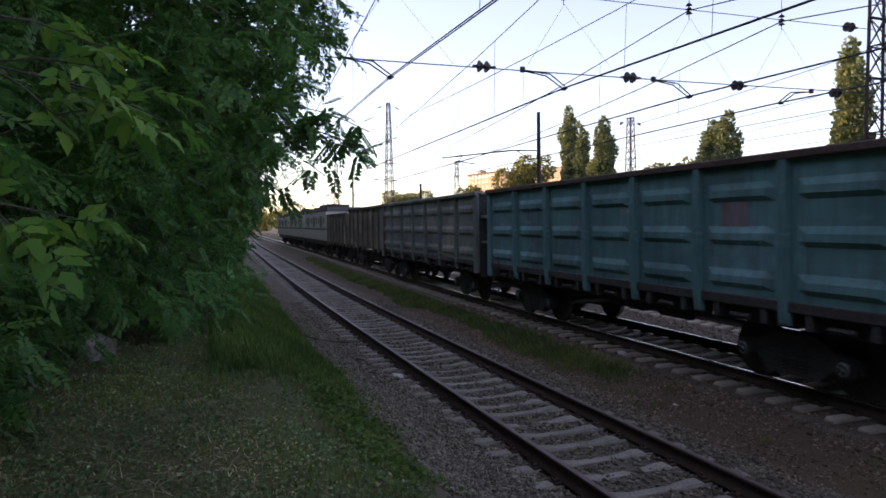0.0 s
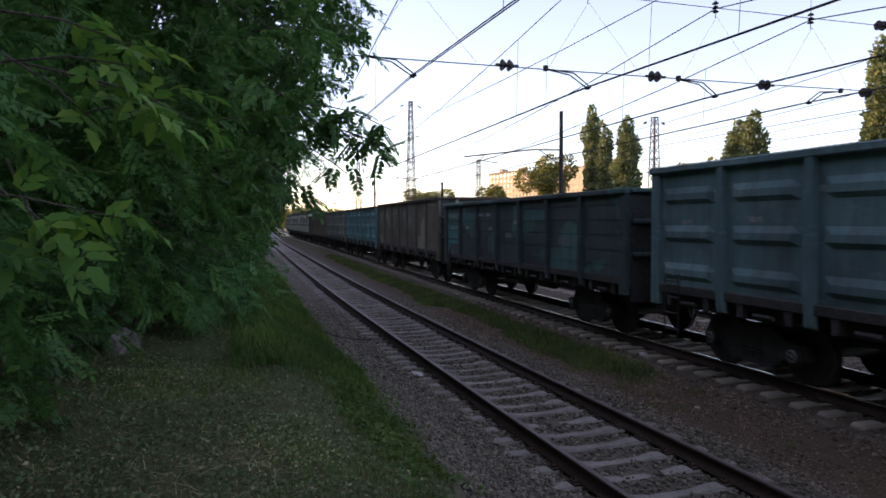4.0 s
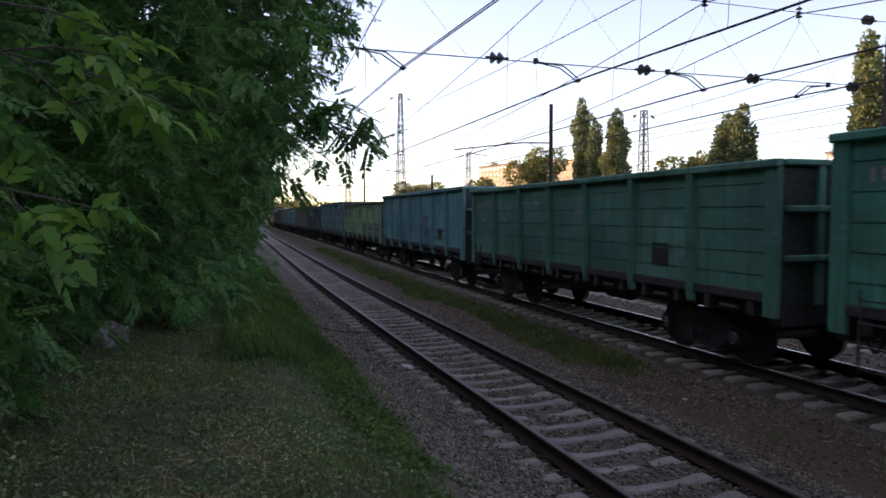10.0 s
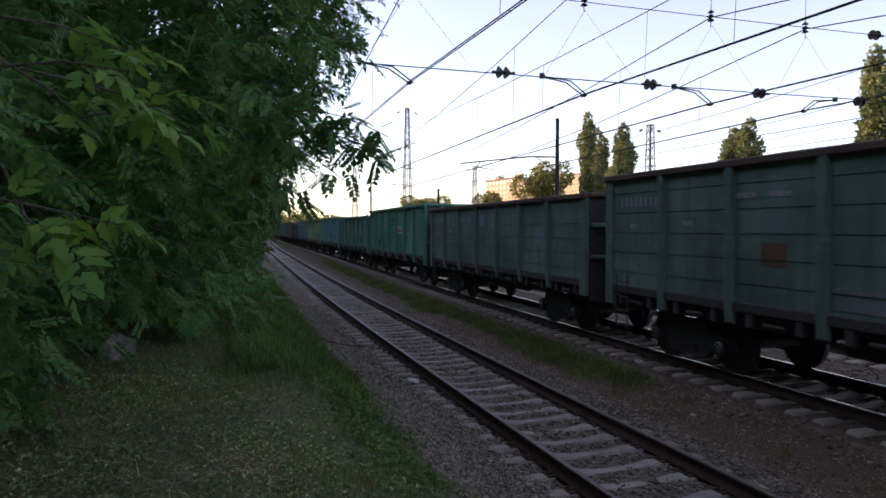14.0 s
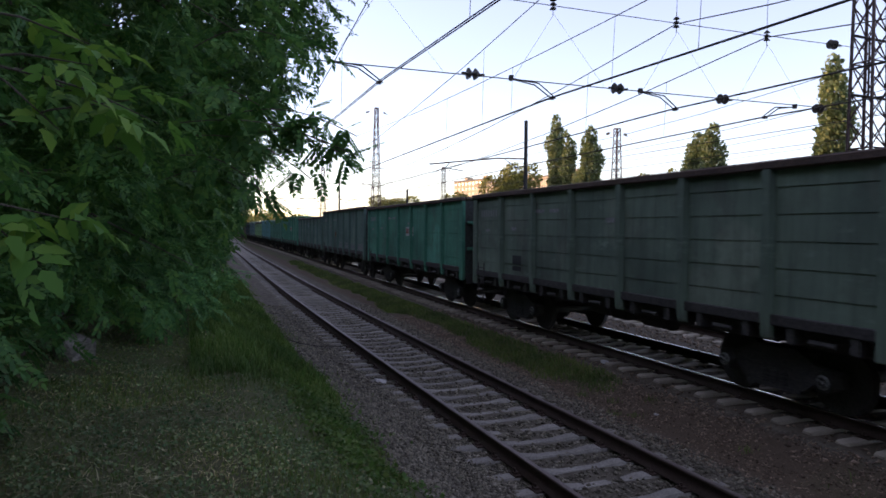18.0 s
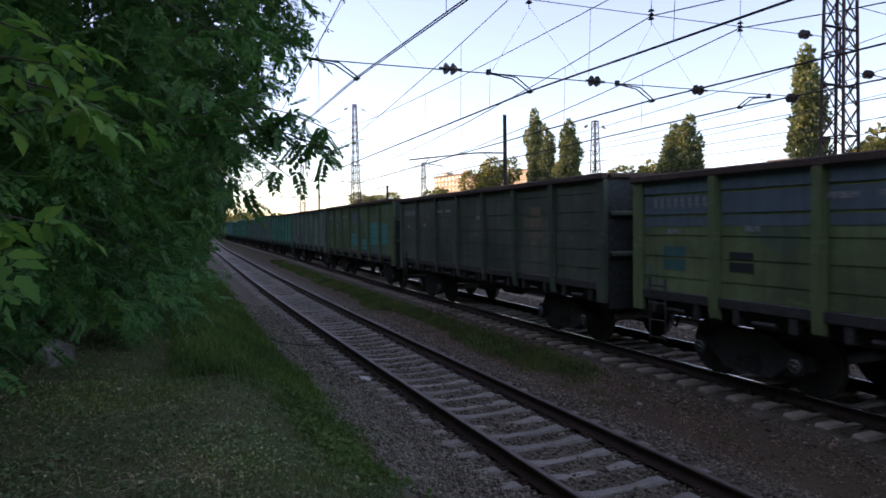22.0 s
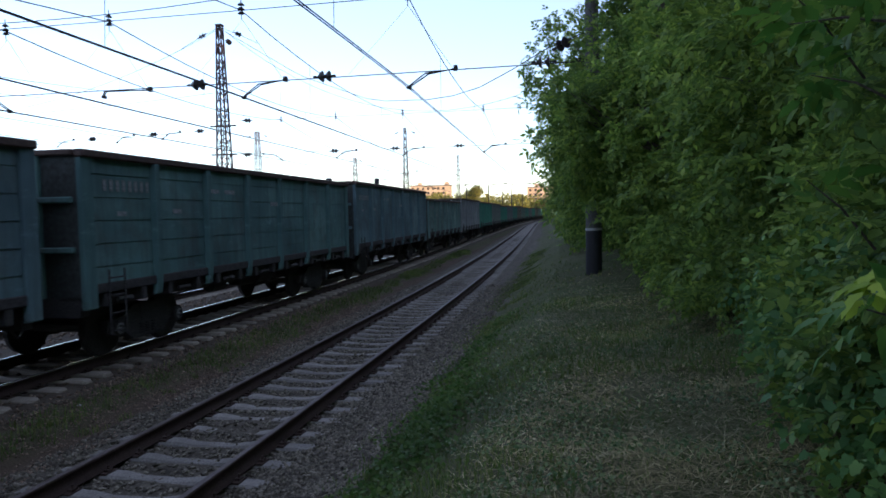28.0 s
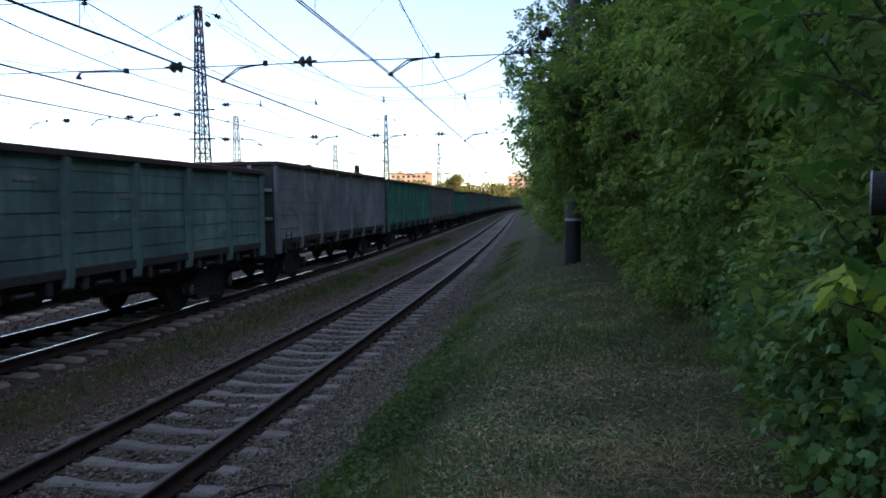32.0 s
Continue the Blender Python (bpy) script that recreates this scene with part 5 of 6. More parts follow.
tube(bm, (0, -0.05, -0.9), (0, -1.6, 0.02), 0.03)
part("strut", bm, IRON, t_br)
bm = bmesh.new()
tube(bm, (0, -5.6, -0.4), (0, -5.9, -0.75), 0.03)
tube(bm, (0, -5.9, -0.75), (0, -4.6, -0.9), 0.03)
part("registration_arm", bm, IRON, t_br)

BOX_GREY = plain("grey_box_paint", (0.16, 0.15, 0.155), 0.7)
t_tp = concrete_pole(17.5, 20.6, 0.0, 9.0, 0.17, 0.13, "dark pole with a grey box before the poplars")
bm = bmesh.new()
box(bm, 0.08, 0.72, -0.45, 0.15, 6.35, 7.45, 0.03)
part("equipment_box", bm, BOX_GREY, t_tp, "dark grey metal box")


def railway_signal(x, y, high):
    t = thing("railway_signal", Matrix.Translation((x, y, 0.15)), "dark colour-light signal seen from behind on its post", "signal")
    bm = bmesh.new()
    tube(bm, (0, 0, 0), (0, 0, high), 0.07)
    part("post", bm, IRON, t)
    bm = bmesh.new()
    box(bm, -0.12, 0.12, -0.2, 0.2, high - 0.95, high, 0.05)
    for z in (high - 0.7, high - 0.28):
        tube(bm, (0.1, 0, z), (0.3, 0, z), 0.14, seg=12)
    part("signal_head", bm, POLE_DARK, t)
    bm = bmesh.new()
    for k in range(8):
        box(bm, -0.12, -0.08, -0.18, 0.18, 0.5 + k * 0.4, 0.53 + k * 0.4)
    part("ladder", bm, IRON, t)


railway_signal(44.4, 17.2, 5.3)
railway_signal(55.7, 17.2, 5.8)

# ---------------------------------------------------------------- trees and shrubs
def leaf_shapes(kind):
    """Leaflets of one leaf spray: where each starts, its way, its length and width."""
    if kind == "compound":
        return [(0.35, 1, 0.75, 0.34), (0.35, -1, 0.75, 0.34), (0.65, 1, 0.7, 0.32), (0.65, -1, 0.7, 0.32), (0.95, 0, 0.85, 0.4)]
    if kind == "feather":
        return [(0.12 + 0.125 * (k // 2), (1, -1)[k % 2], 0.27, 0.13) for k in range(14)] + [(1.0, 0, 0.27, 0.13)]
    return [(0.0, 0, 1.0, 0.8)]


def leaf_cloud(rng, centres, outward, size, kind, droop=0.35, corners=6, level=1.0):
    """Leaves at the centres; each is a spray of leaflets. Returns vertices and faces."""
    n = len(centres)
    axis = outward + rng.normal(0, 0.55, (n, 3))
    axis[:, 2] -= droop
    axis /= np.linalg.norm(axis, axis=1, keepdims=True)
    up = rng.normal(0, 0.55, (n, 3)) + np.array([0, 0, level]) + 0.35 * outward
    side = np.cross(axis, up)
    side /= np.linalg.norm(side, axis=1, keepdims=True) + 1e-9
    nor = np.cross(side, axis)
    size = size * rng.uniform(0.65, 1.3, n)
    if corners == 14:          # lobed like a hop leaf
        half = [(-0.04, 0.28, 0.04), (0.2, 0.42, 0.05), (0.3, 0.33, 0.04), (0.52, 0.5, 0.06), (0.64, 0.3, 0.03), (0.84, 0.18, -0.02)]
        outline6 = np.array([(0.05, 0, 0)] + half + [(1, 0, -0.12)] + [(p, -q, r) for p, q, r in half[::-1]])
    elif corners == 8:         # coarsely toothed like an ash-leaved maple
        outline6 = np.array([(0, 0, 0), (0.26, 0.46, 0.06), (0.44, 0.33, 0.04), (0.6, 0.43, 0.04), (1, 0, -0.15), (0.6, -0.43, 0.04), (0.44, -0.33, 0.04), (0.26, -0.46, 0.06)])
    elif corners == 6:
        outline6 = np.array([(0, 0, 0), (0.3, 0.5, 0.05), (0.65, 0.4, 0.03), (1, 0, -0.12), (0.65, -0.4, 0.03), (0.3, -0.5, 0.05)])
    else:
        outline6 = np.array([(0, 0, 0), (0.45, 0.5, 0.06), (1, 0, -0.1), (0.45, -0.5, 0.06)])
    out = []
    for start, way, length, width in leaf_shapes(kind):
        a = way * (0.95 if way else 0.0) + rng.normal(0, 0.16, n)
        la = axis * np.cos(a)[:, None] + side * np.sin(a)[:, None]
        ls = side * np.cos(a)[:, None] - axis * np.sin(a)[:, None]
        ln = nor + 0.25 * rng.normal(0, 1, (n, 1)) * ls
        base = centres + axis * (start * size)[:, None]
        q = base[:, None] + size[:, None, None] * (outline6[None, :, 0:1] * length * la[:, None] + outline6[None, :, 1:2] * width * ls[:, None] + outline6[None, :, 2:3] * length * ln[:, None])
        out.append(q)
    v = np.concatenate(out)
    return v.reshape(-1, 3), np.arange(v.shape[0] * corners).reshape(-1, corners)


def in_clumps(rng, clumps, per_m2, shell=0.45, sprig=1, reach=0.4, gaps=0.0):
    """Points in the outer part of ellipsoids, uneven, with gaps; sprig leaves sit along each drooping twig."""
    pts, outs = [], []
    for cx, cy, cz, rx, ry, rz in clumps:
        area = 4 * math.pi * ((rx * ry)**1.6 / 3 + (rx * rz)**1.6 / 3 + (ry * rz)**1.6 / 3)**(1 / 1.6)
        n = int(area * per_m2 / sprig) + 1
        d = rng.normal(0, 1, (n, 3))
        d /= np.linalg.norm(d, axis=1, keepdims=True)
        lump = 0.86 + 0.3 * hash_noise(d[:, 0] * 4 + cx, d[:, 1] * 4 + d[:, 2] * 3 + cy, 1.0, 7)
        r = (1 - shell * rng.random(n)**1.6) * lump
        p = np.array((cx, cy, cz)) + d * r[:, None] * (rx, ry, rz)
        if gaps:
            ok = hash_noise(p[:, 0] + 0.6 * p[:, 1], p[:, 2] + 0.5 * p[:, 1], 0.55, 5) > gaps
            p, d, n = p[ok], d[ok], int(ok.sum())
        if sprig > 1:
            way = d + rng.normal(0, 0.6, (n, 3)) - np.array((0, 0, 0.3))
            way /= np.linalg.norm(way, axis=1, keepdims=True)
            way *= reach * rng.uniform(0.6, 1.4, (n, 1))
            s = np.linspace(0, 1, sprig)
            p = (p[:, None] + way[:, None] * s[None, :, None] - np.array((0, 0, 0.18 * reach)) * (s * s)[None, :, None] + rng.normal(0, 0.07 * reach, (n, sprig, 3))).reshape(-1, 3)
            fan = np.where(np.arange(sprig) % 2, 1, -1)[None, :, None] * np.cross(way, (0, 0, 1.0))[:, None] / reach
            d = (d[:, None] * 0.3 + 0.8 * way[:, None] / reach + 0.9 * fan).reshape(-1, 3)
            d /= np.linalg.norm(d, axis=1, keepdims=True)
        pts.append(p)
        outs.append(d)
    return np.concatenate(pts), np.concatenate(outs)


def branches(bm, rng, base, clumps, r):
    """A tapered trunk and a limb to each clump."""
    top = Vector((sum(c[0] for c in clumps) / len(clumps), sum(c[1] for c in clumps) / len(clumps), max(c[2] for c in clumps)))
    b = Vector(base)
    mids = [b, b.lerp(top, 0.3) + Vector((rng.normal(0, 0.15), rng.normal(0, 0.15), 0)), b.lerp(top, 0.65) + Vector((rng.normal(0, 0.2), rng.normal(0, 0.2), 0)), top]
    for k in range(3):
        tube(bm, mids[k], mids[k + 1], r * (1 - 0.28 * k), r * (0.72 - 0.28 * k) + 0.01, seg=8)
    for c in clumps:
        e = Vector(c[:3])
        j = 1 if e.z < mids[2].z else 2
        tube(bm, mids[j], mids[j].lerp(e, 0.55) + Vector((0, 0, 0.15)), r * 0.4, r * 0.25, seg=6)
        tube(bm, mids[j].lerp(e, 0.55) + Vector((0, 0, 0.15)), e, r * 0.25, r * 0.08, seg=5)
        for _ in range(3):
            d = Vector((rng.normal(0, 1) * c[3], rng.normal(0, 1) * c[4], rng.normal(0, 1) * c[5])) * 0.55
            tube(bm, e.lerp(mids[j], 0.3), e + d, r * 0.12, r * 0.03, seg=4)


def tree(name, base, clumps, r, mat, label, category, size=0.2, per_m2=26, kind="compound", seed=1, corners=6, group="", droop=0.35, core=True, sprig=7, level=1.0, gaps=0.0):
    rng = np.random.default_rng(seed)
    z = float(ground_z(base[0], base[1])) - 0.1
    t = thing(name, Matrix.Translation((base[0], base[1], z)), label, category, group)
    inv = np.array((base[0], base[1], z))
    local = [(c[0] - inv[0], c[1] - inv[1], c[2] - inv[2], *c[3:]) for c in clumps]
    bm = bmesh.new()
    branches(bm, rng, (0, 0, 0), local, r)
    part("trunk", bm, BARK, t)
    pts, outs = in_clumps(rng, local, per_m2 * (1 + 0.6 * gaps), 0.45, sprig, size * (1.8 if kind == "feather" else 3.0), gaps)
    if core:
        p2, o2 = in_clumps(rng, [(c[0], c[1], c[2], c[3] * 0.6, c[4] * 0.6, c[5] * 0.6) for c in local], per_m2 * 0.35, 0.9)
        pts, outs = np.concatenate([pts, p2]), np.concatenate([outs, o2])
    keep = pts[:, 2] > 0.12
    v, f = leaf_cloud(rng, pts[keep], outs[keep], size, kind, droop, corners, level)
    np_mesh("crown", v, f, mat, t)
    return t


MAPLE_LABEL = "leafy ash-leaved maple overhanging the grassy bank"
# along the bank towards the head of the train
tree("maple_tree", (-12.0, -3.4), [(-11.2, -0.7, 4.6, 2.3, 1.9, 1.7), (-11.0, 0.4, 6.6, 2.3, 1.8, 1.5), (-10.2, -1.5, 3.2, 1.8, 1.1, 1.1), (-12.8, 0.5, 8.6, 2.6, 2.0, 1.6), (-13.4, -2.2, 5.5, 2.4, 1.9, 2.6), (-10.0, -1.5, 8.4, 2.4, 2.0, 1.8), (-13.0, -1.6, 3.3, 1.8, 1.3, 1.4)], 0.16, LEAF_MAPLE, MAPLE_LABEL, "tree", 0.15, 46, "compound", 1, corners=4, group="trees along the bank")
tree("locust_tree", (-7.4, -3.2), [(-6.9, -1.7, 3.4, 1.5, 0.95, 1.3), (-7.3, -1.2, 5.0, 1.8, 1.25, 1.3), (-8.3, -0.9, 3.6, 1.4, 0.95, 1.2), (-6.8, -1.9, 6.6, 1.9, 1.5, 1.4), (-8.0, -0.2, 6.4, 1.6, 1.3, 1.2), (-6.4, -2.3, 2.3, 1.3, 0.6, 0.7), (-8.6, -2.0, 2.8, 1.3, 0.8, 0.8)], 0.13, LEAF_DARK, "dark locust tree with feathery leaves over the bank", "tree", 0.27, 27, "feather", 2, corners=4, group="trees along the bank", gaps=0.42)
tree("locust_tree", (-15.5, -2.8), [(-14.5, 0.0, 4.4, 1.7, 1.5, 1.3), (-15.0, 0.3, 6.3, 2.0, 1.7, 1.5), (-14.0, -1.3, 2.6, 1.6, 1.1, 1.2), (-16.5, -0.3, 3.4, 2.0, 1.4, 1.6), (-16.5, 0.4, 8.0, 2.2, 1.7, 1.6), (-14.2, 0.75, 4.2, 1.3, 0.8, 0.9), (-14.0, 1.15, 5.2, 1.2, 0.85, 0.9), (-14.4, 1.5, 6.4, 1.4, 0.9, 0.9), (-14.6, 1.9, 7.8, 1.5, 0.9, 0.9)], 0.15, LEAF_DARK, "dark locust tree with feathery leaves over the bank", "tree", 0.26, 26, "feather", 3, corners=4, group="trees along the bank")
tree("shrub", (-3.9, -2.0), [(-3.7, -1.45, 2.5, 0.9, 0.45, 0.8), (-4.4, -1.7, 3.6, 1.1, 0.6, 0.9), (-3.0, -1.35, 3.5, 0.8, 0.4, 0.8), (-4.9, -1.8, 2.0, 0.9, 0.5, 0.7), (-3.4, -1.6, 4.6, 1.0, 0.6, 0.7)], 0.05, LEAF_DARK, "dense dark locust scrub beside the path", "shrub", 0.22, 40, "feather", 4, corners=4, group="shrubs along the bank", gaps=0.42)
tree("shrub", (-5.6, -2.3), [(-5.6, -2.1, 2.0, 1.2, 0.6, 0.7), (-5.4, -1.8, 3.0, 1.2, 0.6, 0.9), (-6.0, -1.9, 4.2, 1.2, 0.7, 0.9)], 0.05, LEAF_DARK, "dense dark locust scrub beside the path", "shrub", 0.22, 38, "feather", 5, corners=4, group="shrubs along the bank", gaps=0.42)
tree("shrub", (-19.0, -2.0), [(-18.5, -0.9, 2.6, 1.8, 1.3, 1.4), (-20.5, -0.6, 3.6, 2.0, 1.6, 2.0), (-19.5, 0.0, 5.6, 2.0, 1.6, 1.7), (-21.5, 0.3, 6.8, 2.4, 1.8, 2.0), (-20.0, 0.1, 3.6, 1.6, 0.9, 1.0), (-21.5, 0.6, 4.9, 1.8, 1.0, 1.0)], 0.1, LEAF_DARK, "dark leafy thicket on the bank", "shrub", 0.2, 34, "compound", 6, corners=4, group="shrubs along the bank")
tree("shrub", (-26.0, -1.5), [(-25.5, -0.3, 3.0, 2.4, 1.7, 2.0), (-27.5, 0.2, 5.2, 2.6, 1.8, 2.3), (-30.0, 0.4, 3.6, 2.6, 1.6, 2.2), (-25.0, 0.0, 3.8, 1.8, 1.0, 1.1), (-28.0, 0.2, 4.4, 2.0, 1.0, 1.5), (-31.0, 0.3, 4.2, 2.2, 1.0, 1.3), (-35.0, 0.4, 4.2, 2.4, 1.2, 1.6), (-40.0, 0.7, 4.2, 2.6, 1.2, 1.8)], 0.1, LEAF_MAPLE, "leafy thicket on the bank", "shrub", 0.24, 24, "compound", 7, corners=4, group="shrubs along the bank")
# along the bank towards the tail of the train
tree("maple_tree", (13.0, -3.6), [(12.0, -2.0, 3.2, 1.8, 1.0, 1.6), (13.5, -1.75, 5.0, 2.2, 1.3, 1.7), (11.5, -2.6, 5.4, 2.0, 1.4, 1.7), (14.5, -1.6, 3.2, 1.7, 1.2, 1.5), (13.0, -2.5, 7.2, 2.4, 1.6, 1.8), (15.6, -1.8, 6.6, 2.0, 1.1, 1.8), (15.9, 0.15, 4.5, 1.3, 0.8, 1.15), (16.1, -0.25, 5.7, 1.2, 0.7, 0.8), (15.2, -0.1, 4.5, 1.2, 0.75, 1.15), (15.0, -0.35, 5.5, 1.2, 0.8, 0.9), (15.6, -0.2, 5.0, 0.9, 0.7, 1.2), (14.8, -0.05, 4.9, 0.8, 0.6, 1.3), (15.1, -0.1, 4.3, 0.9, 0.6, 0.7), (16.0, -0.75, 7.0, 1.1, 0.5, 0.9), (16.1, -0.95, 8.3, 1.1, 0.5, 0.9)], 0.16, LEAF_LIGHT, MAPLE_LABEL, "tree", 0.16, 48, "compound", 11, corners=4, group="trees along the bank", gaps=0.48)
tree("maple_tree", (8.2, -4.0), [(7.8, -2.7, 3.0, 1.5, 0.9, 1.4), (8.8, -2.3, 4.6, 1.8, 1.2, 1.5), (7.2, -2.9, 5.2, 1.8, 1.3, 1.6), (9.8, -2.2, 3.0, 1.4, 0.9, 1.3), (8.2, -2.8, 6.8, 2.2, 1.6, 1.6)], 0.14, LEAF_LIGHT, MAPLE_LABEL, "tree", 0.15, 60, "compound", 12, corners=4, group="trees along the bank", gaps=0.48)
tree("maple_tree", (20.5, -2.6), [(20.0, -0.1, 5.6, 2.0, 1.4, 1.7), (19.8, -0.5, 3.6, 1.7, 1.2, 1.3), (21.5, 0.1, 7.2, 2.0, 1.4, 1.6), (22.5, -0.9, 4.4, 2.0, 1.5, 2.2)], 0.15, LEAF_LIGHT, MAPLE_LABEL, "tree", 0.19, 34, "compound", 13, corners=4, group="trees along the bank")
tree("shrub", (9.6, -2.5), [(9.4, -1.9, 1.9, 1.3, 0.7, 0.8), (10.8, -1.8, 2.0, 1.3, 0.7, 0.9), (8.2, -2.2, 1.9, 1.2, 0.7, 0.8), (9.8, -2.2, 2.9, 1.4, 0.7, 0.9)], 0.06, LEAF_LIGHT, "dense green shrub at the foot of the trees", "shrub", 0.1, 110, "compound", 14, corners=4, group="shrubs along the bank", gaps=0.36)
tree("shrub", (5.6, -2.4), [(5.4, -1.9, 1.8, 1.0, 0.55, 0.75), (6.6, -2.2, 2.0, 1.1, 0.6, 0.9), (5.8, -2.4, 3.0, 1.2, 0.7, 1.0), (4.7, -1.9, 2.7, 0.9, 0.5, 0.9), (5.4, -2.4, 4.4, 1.4, 0.8, 1.0)], 0.05, LEAF_LIGHT, "dense green shrub at the foot of the trees", "shrub", 0.095, 135, "compound", 15, group="shrubs along the bank", gaps=0.36)
tree("shrub", (3.9, -1.9), [(3.9, -1.55, 1.75, 0.8, 0.4, 0.6), (3.5, -1.6, 2.6, 0.8, 0.4, 0.7), (4.2, -1.8, 3.6, 0.9, 0.5, 0.8)], 0.04, LEAF_LIGHT, "dense green shrub at the foot of the trees", "shrub", 0.095, 135, "compound", 16, group="shrubs along the bank", gaps=0.36)
tree("shrub", (13.6, -2.2), [(13.0, -1.7, 2.0, 1.4, 0.6, 0.8), (14.8, -1.9, 2.1, 1.3, 0.6, 0.9), (16.2, -1.95, 2.4, 1.4, 0.7, 1.1), (18.5, -1.7, 2.6, 1.6, 0.8, 1.3)], 0.06, LEAF_LIGHT, "dense green shrub at the foot of the trees", "shrub", 0.14, 60, "compound", 17, corners=4, group="shrubs along the bank", gaps=0.36)
tree("shrub", (28.0, -1.8), [(27.0, -0.7, 2.8, 2.2, 1.3, 1.7), (29.5, -0.5, 4.0, 2.4, 1.5, 2.4), (33.0, -0.6, 4.0, 2.6, 1.5, 2.6), (37.0, -0.2, 4.2, 2.8, 1.5, 2.8)], 0.1, LEAF_LIGHT, "leafy thicket on the bank", "shrub", 0.26, 22, "compound", 18, corners=4, group="shrubs along the bank")


tree("locust_shrub", (-9.4, -1.9), [(-8.6, -1.2, 2.5, 0.75, 0.4, 0.38), (-9.6, -0.95, 2.5, 0.8, 0.45, 0.5), (-10.6, -0.5, 2.2, 0.8, 0.5, 0.5), (-11.6, -0.3, 2.2, 0.9, 0.5, 0.6), (-13.0, 0.1, 2.0, 0.9, 0.5, 0.6)], 0.03, LEAF_LOCUST, "low locust shrub with fresh feathered leaves on the bank", "shrub", 0.24, 42, "feather", 8, corners=4, group="shrubs along the bank", gaps=0.36)
for hb, hc, hs in (((3.3, -1.75), [(3.2, -1.5, 1.6, 0.55, 0.3, 0.45), (3.0, -1.55, 2.1, 0.5, 0.28, 0.4), (3.7, -1.45, 1.5, 0.5, 0.3, 0.35)], 21), ((4.6, -1.85), [(4.5, -1.5, 1.55, 0.6, 0.3, 0.4), (5.0, -1.55, 1.9, 0.6, 0.3, 0.5), (4.3, -1.55, 2.3, 0.5, 0.28, 0.4)], 22), ((6.6, -2.0), [(6.4, -1.75, 1.6, 0.7, 0.32, 0.4), (7.2, -1.8, 1.9, 0.7, 0.3, 0.5)], 23)):
    tree("hop_shrub", hb, hc, 0.02, LEAF_HOP, "tangle of bluish green lobed leaves at the foot of the shrubs", "shrub", 0.072, 190, "single", hs, 14, "shrubs along the bank", droop=0.7, sprig=4, level=0.35, gaps=0.36)


def belt(seed, back, x0, x1, step):
    """The wood behind: rows of taller trees, further off coarser; rear rows added to block sun."""
    rng = np.random.default_rng(seed)
    for x in np.arange(x0, x1, step):
        off = rng.uniform(-3.5, 3.5)
        x += rng.uniform(-1.5, 1.5)
        y = float(near_y(x)) - 4.65 - 8.5 + off
        if abs(x) < 24:
            y = min(y, -6.8)
        if abs(x) > 40:
            y = min(y, float(near_y(x)) - 9.0)
        y += back
        h = rng.uniform(12.5, 16.0) + (5.0 if back < -8 else 0.0)
        cl = [(x + rng.uniform(-1.2, 1.2), y + rng.uniform(-1, 1), 1.5 + h * s, rng.uniform(2.2, 3.2), rng.uniform(2.2, 3.0), h * 0.2) for s in (0.08, 0.25, 0.45, 0.65, 0.85)]
        near = abs(x) < 32 and back == 0
        tree("broadleaf_tree", (x, y), cl, 0.2, LEAF_DARK, "tall leafy tree in the belt behind the bank, rear rows added to block sun", "tree", 0.5 if near else 1.15 if back > -8 else 1.6, 9 if near else 2.3, "single", int(1000 + x + 7 * seed), 4, "trees of the belt", sprig=1)


belt(40, 0.0, -250, 260, 5.5)
# two rear rows, added to keep sun off the wagons and masts
belt(41, -5.0, -160, 150, 6.0)
belt(42, -10.0, -160, 120, 6.0)


def poplar(x, y, top, wide, seed, kind="poplar"):
    """A columnar poplar: upright clumps round a straight stem."""
    rng = np.random.default_rng(seed)
    cl = []
    n = 13
    for k in range(n):
        s = (k + 0.4) / n
        r = wide / 2 * (0.45 + 0.75 * math.sin(math.pi * min(1, s * 0.72 + 0.14))) * rng.uniform(0.85, 1.1) * (1.0 if s < 0.8 else 1.0 - 2.6 * (s - 0.8))
        cl.append((x + rng.normal(0, 0.1) * wide, y + rng.normal(0, 0.1) * wide, 1.0 + (top - 1.3) * s, r * 0.82, r * 0.82, top / n * 1.05))
    tree("poplar_tree", (x, y), cl, 0.25, LEAF_POPLAR, "tall columnar poplar lit yellow by the low sun", "tree", 0.42, 22, "single", seed, 4, "poplars beyond the yard", droop=-0.7, core=False, sprig=1, level=0.1)


for px, ptop, pw in ((-100.4, 21.9, 4.6), (-96.3, 18.9, 3.2), (-89.8, 18.8, 5.2), (-66.8, 14.8, 4.6), (-64.0, 15.6, 4.4), (-47.8, 19.8, 4.6), (-19.0, 22.5, 4.0), (-14.9, 20.0, 3.8), (46.2, 20.8, 3.6), (50.6, 21.6, 3.8), (54.0, 20.4, 3.4), (44.3, 15.5, 2.6), (56.0, 16.0, 2.6)):
    poplar(px, 60.0, ptop, pw * (0.74 if px < 40 else 1.0), int(px * 7) + 900)


def round_tree(x, y, top, wide, seed, label="round leafy tree in evening light", mat=LEAF_WOOD):
    rng = np.random.default_rng(seed)
    cl = [(x + rng.normal(0, 0.28) * wide, y + rng.normal(0, 0.28) * wide, top * rng.uniform(0.5, 0.86), wide * 0.3, wide * 0.3, top * 0.14) for _ in range(9)]
    tree("broadleaf_tree", (x, y), cl, 0.22, mat, label, "tree", 0.55, 9, "single", seed, 4, "trees beyond the yard", core=False, sprig=1, level=0.2)


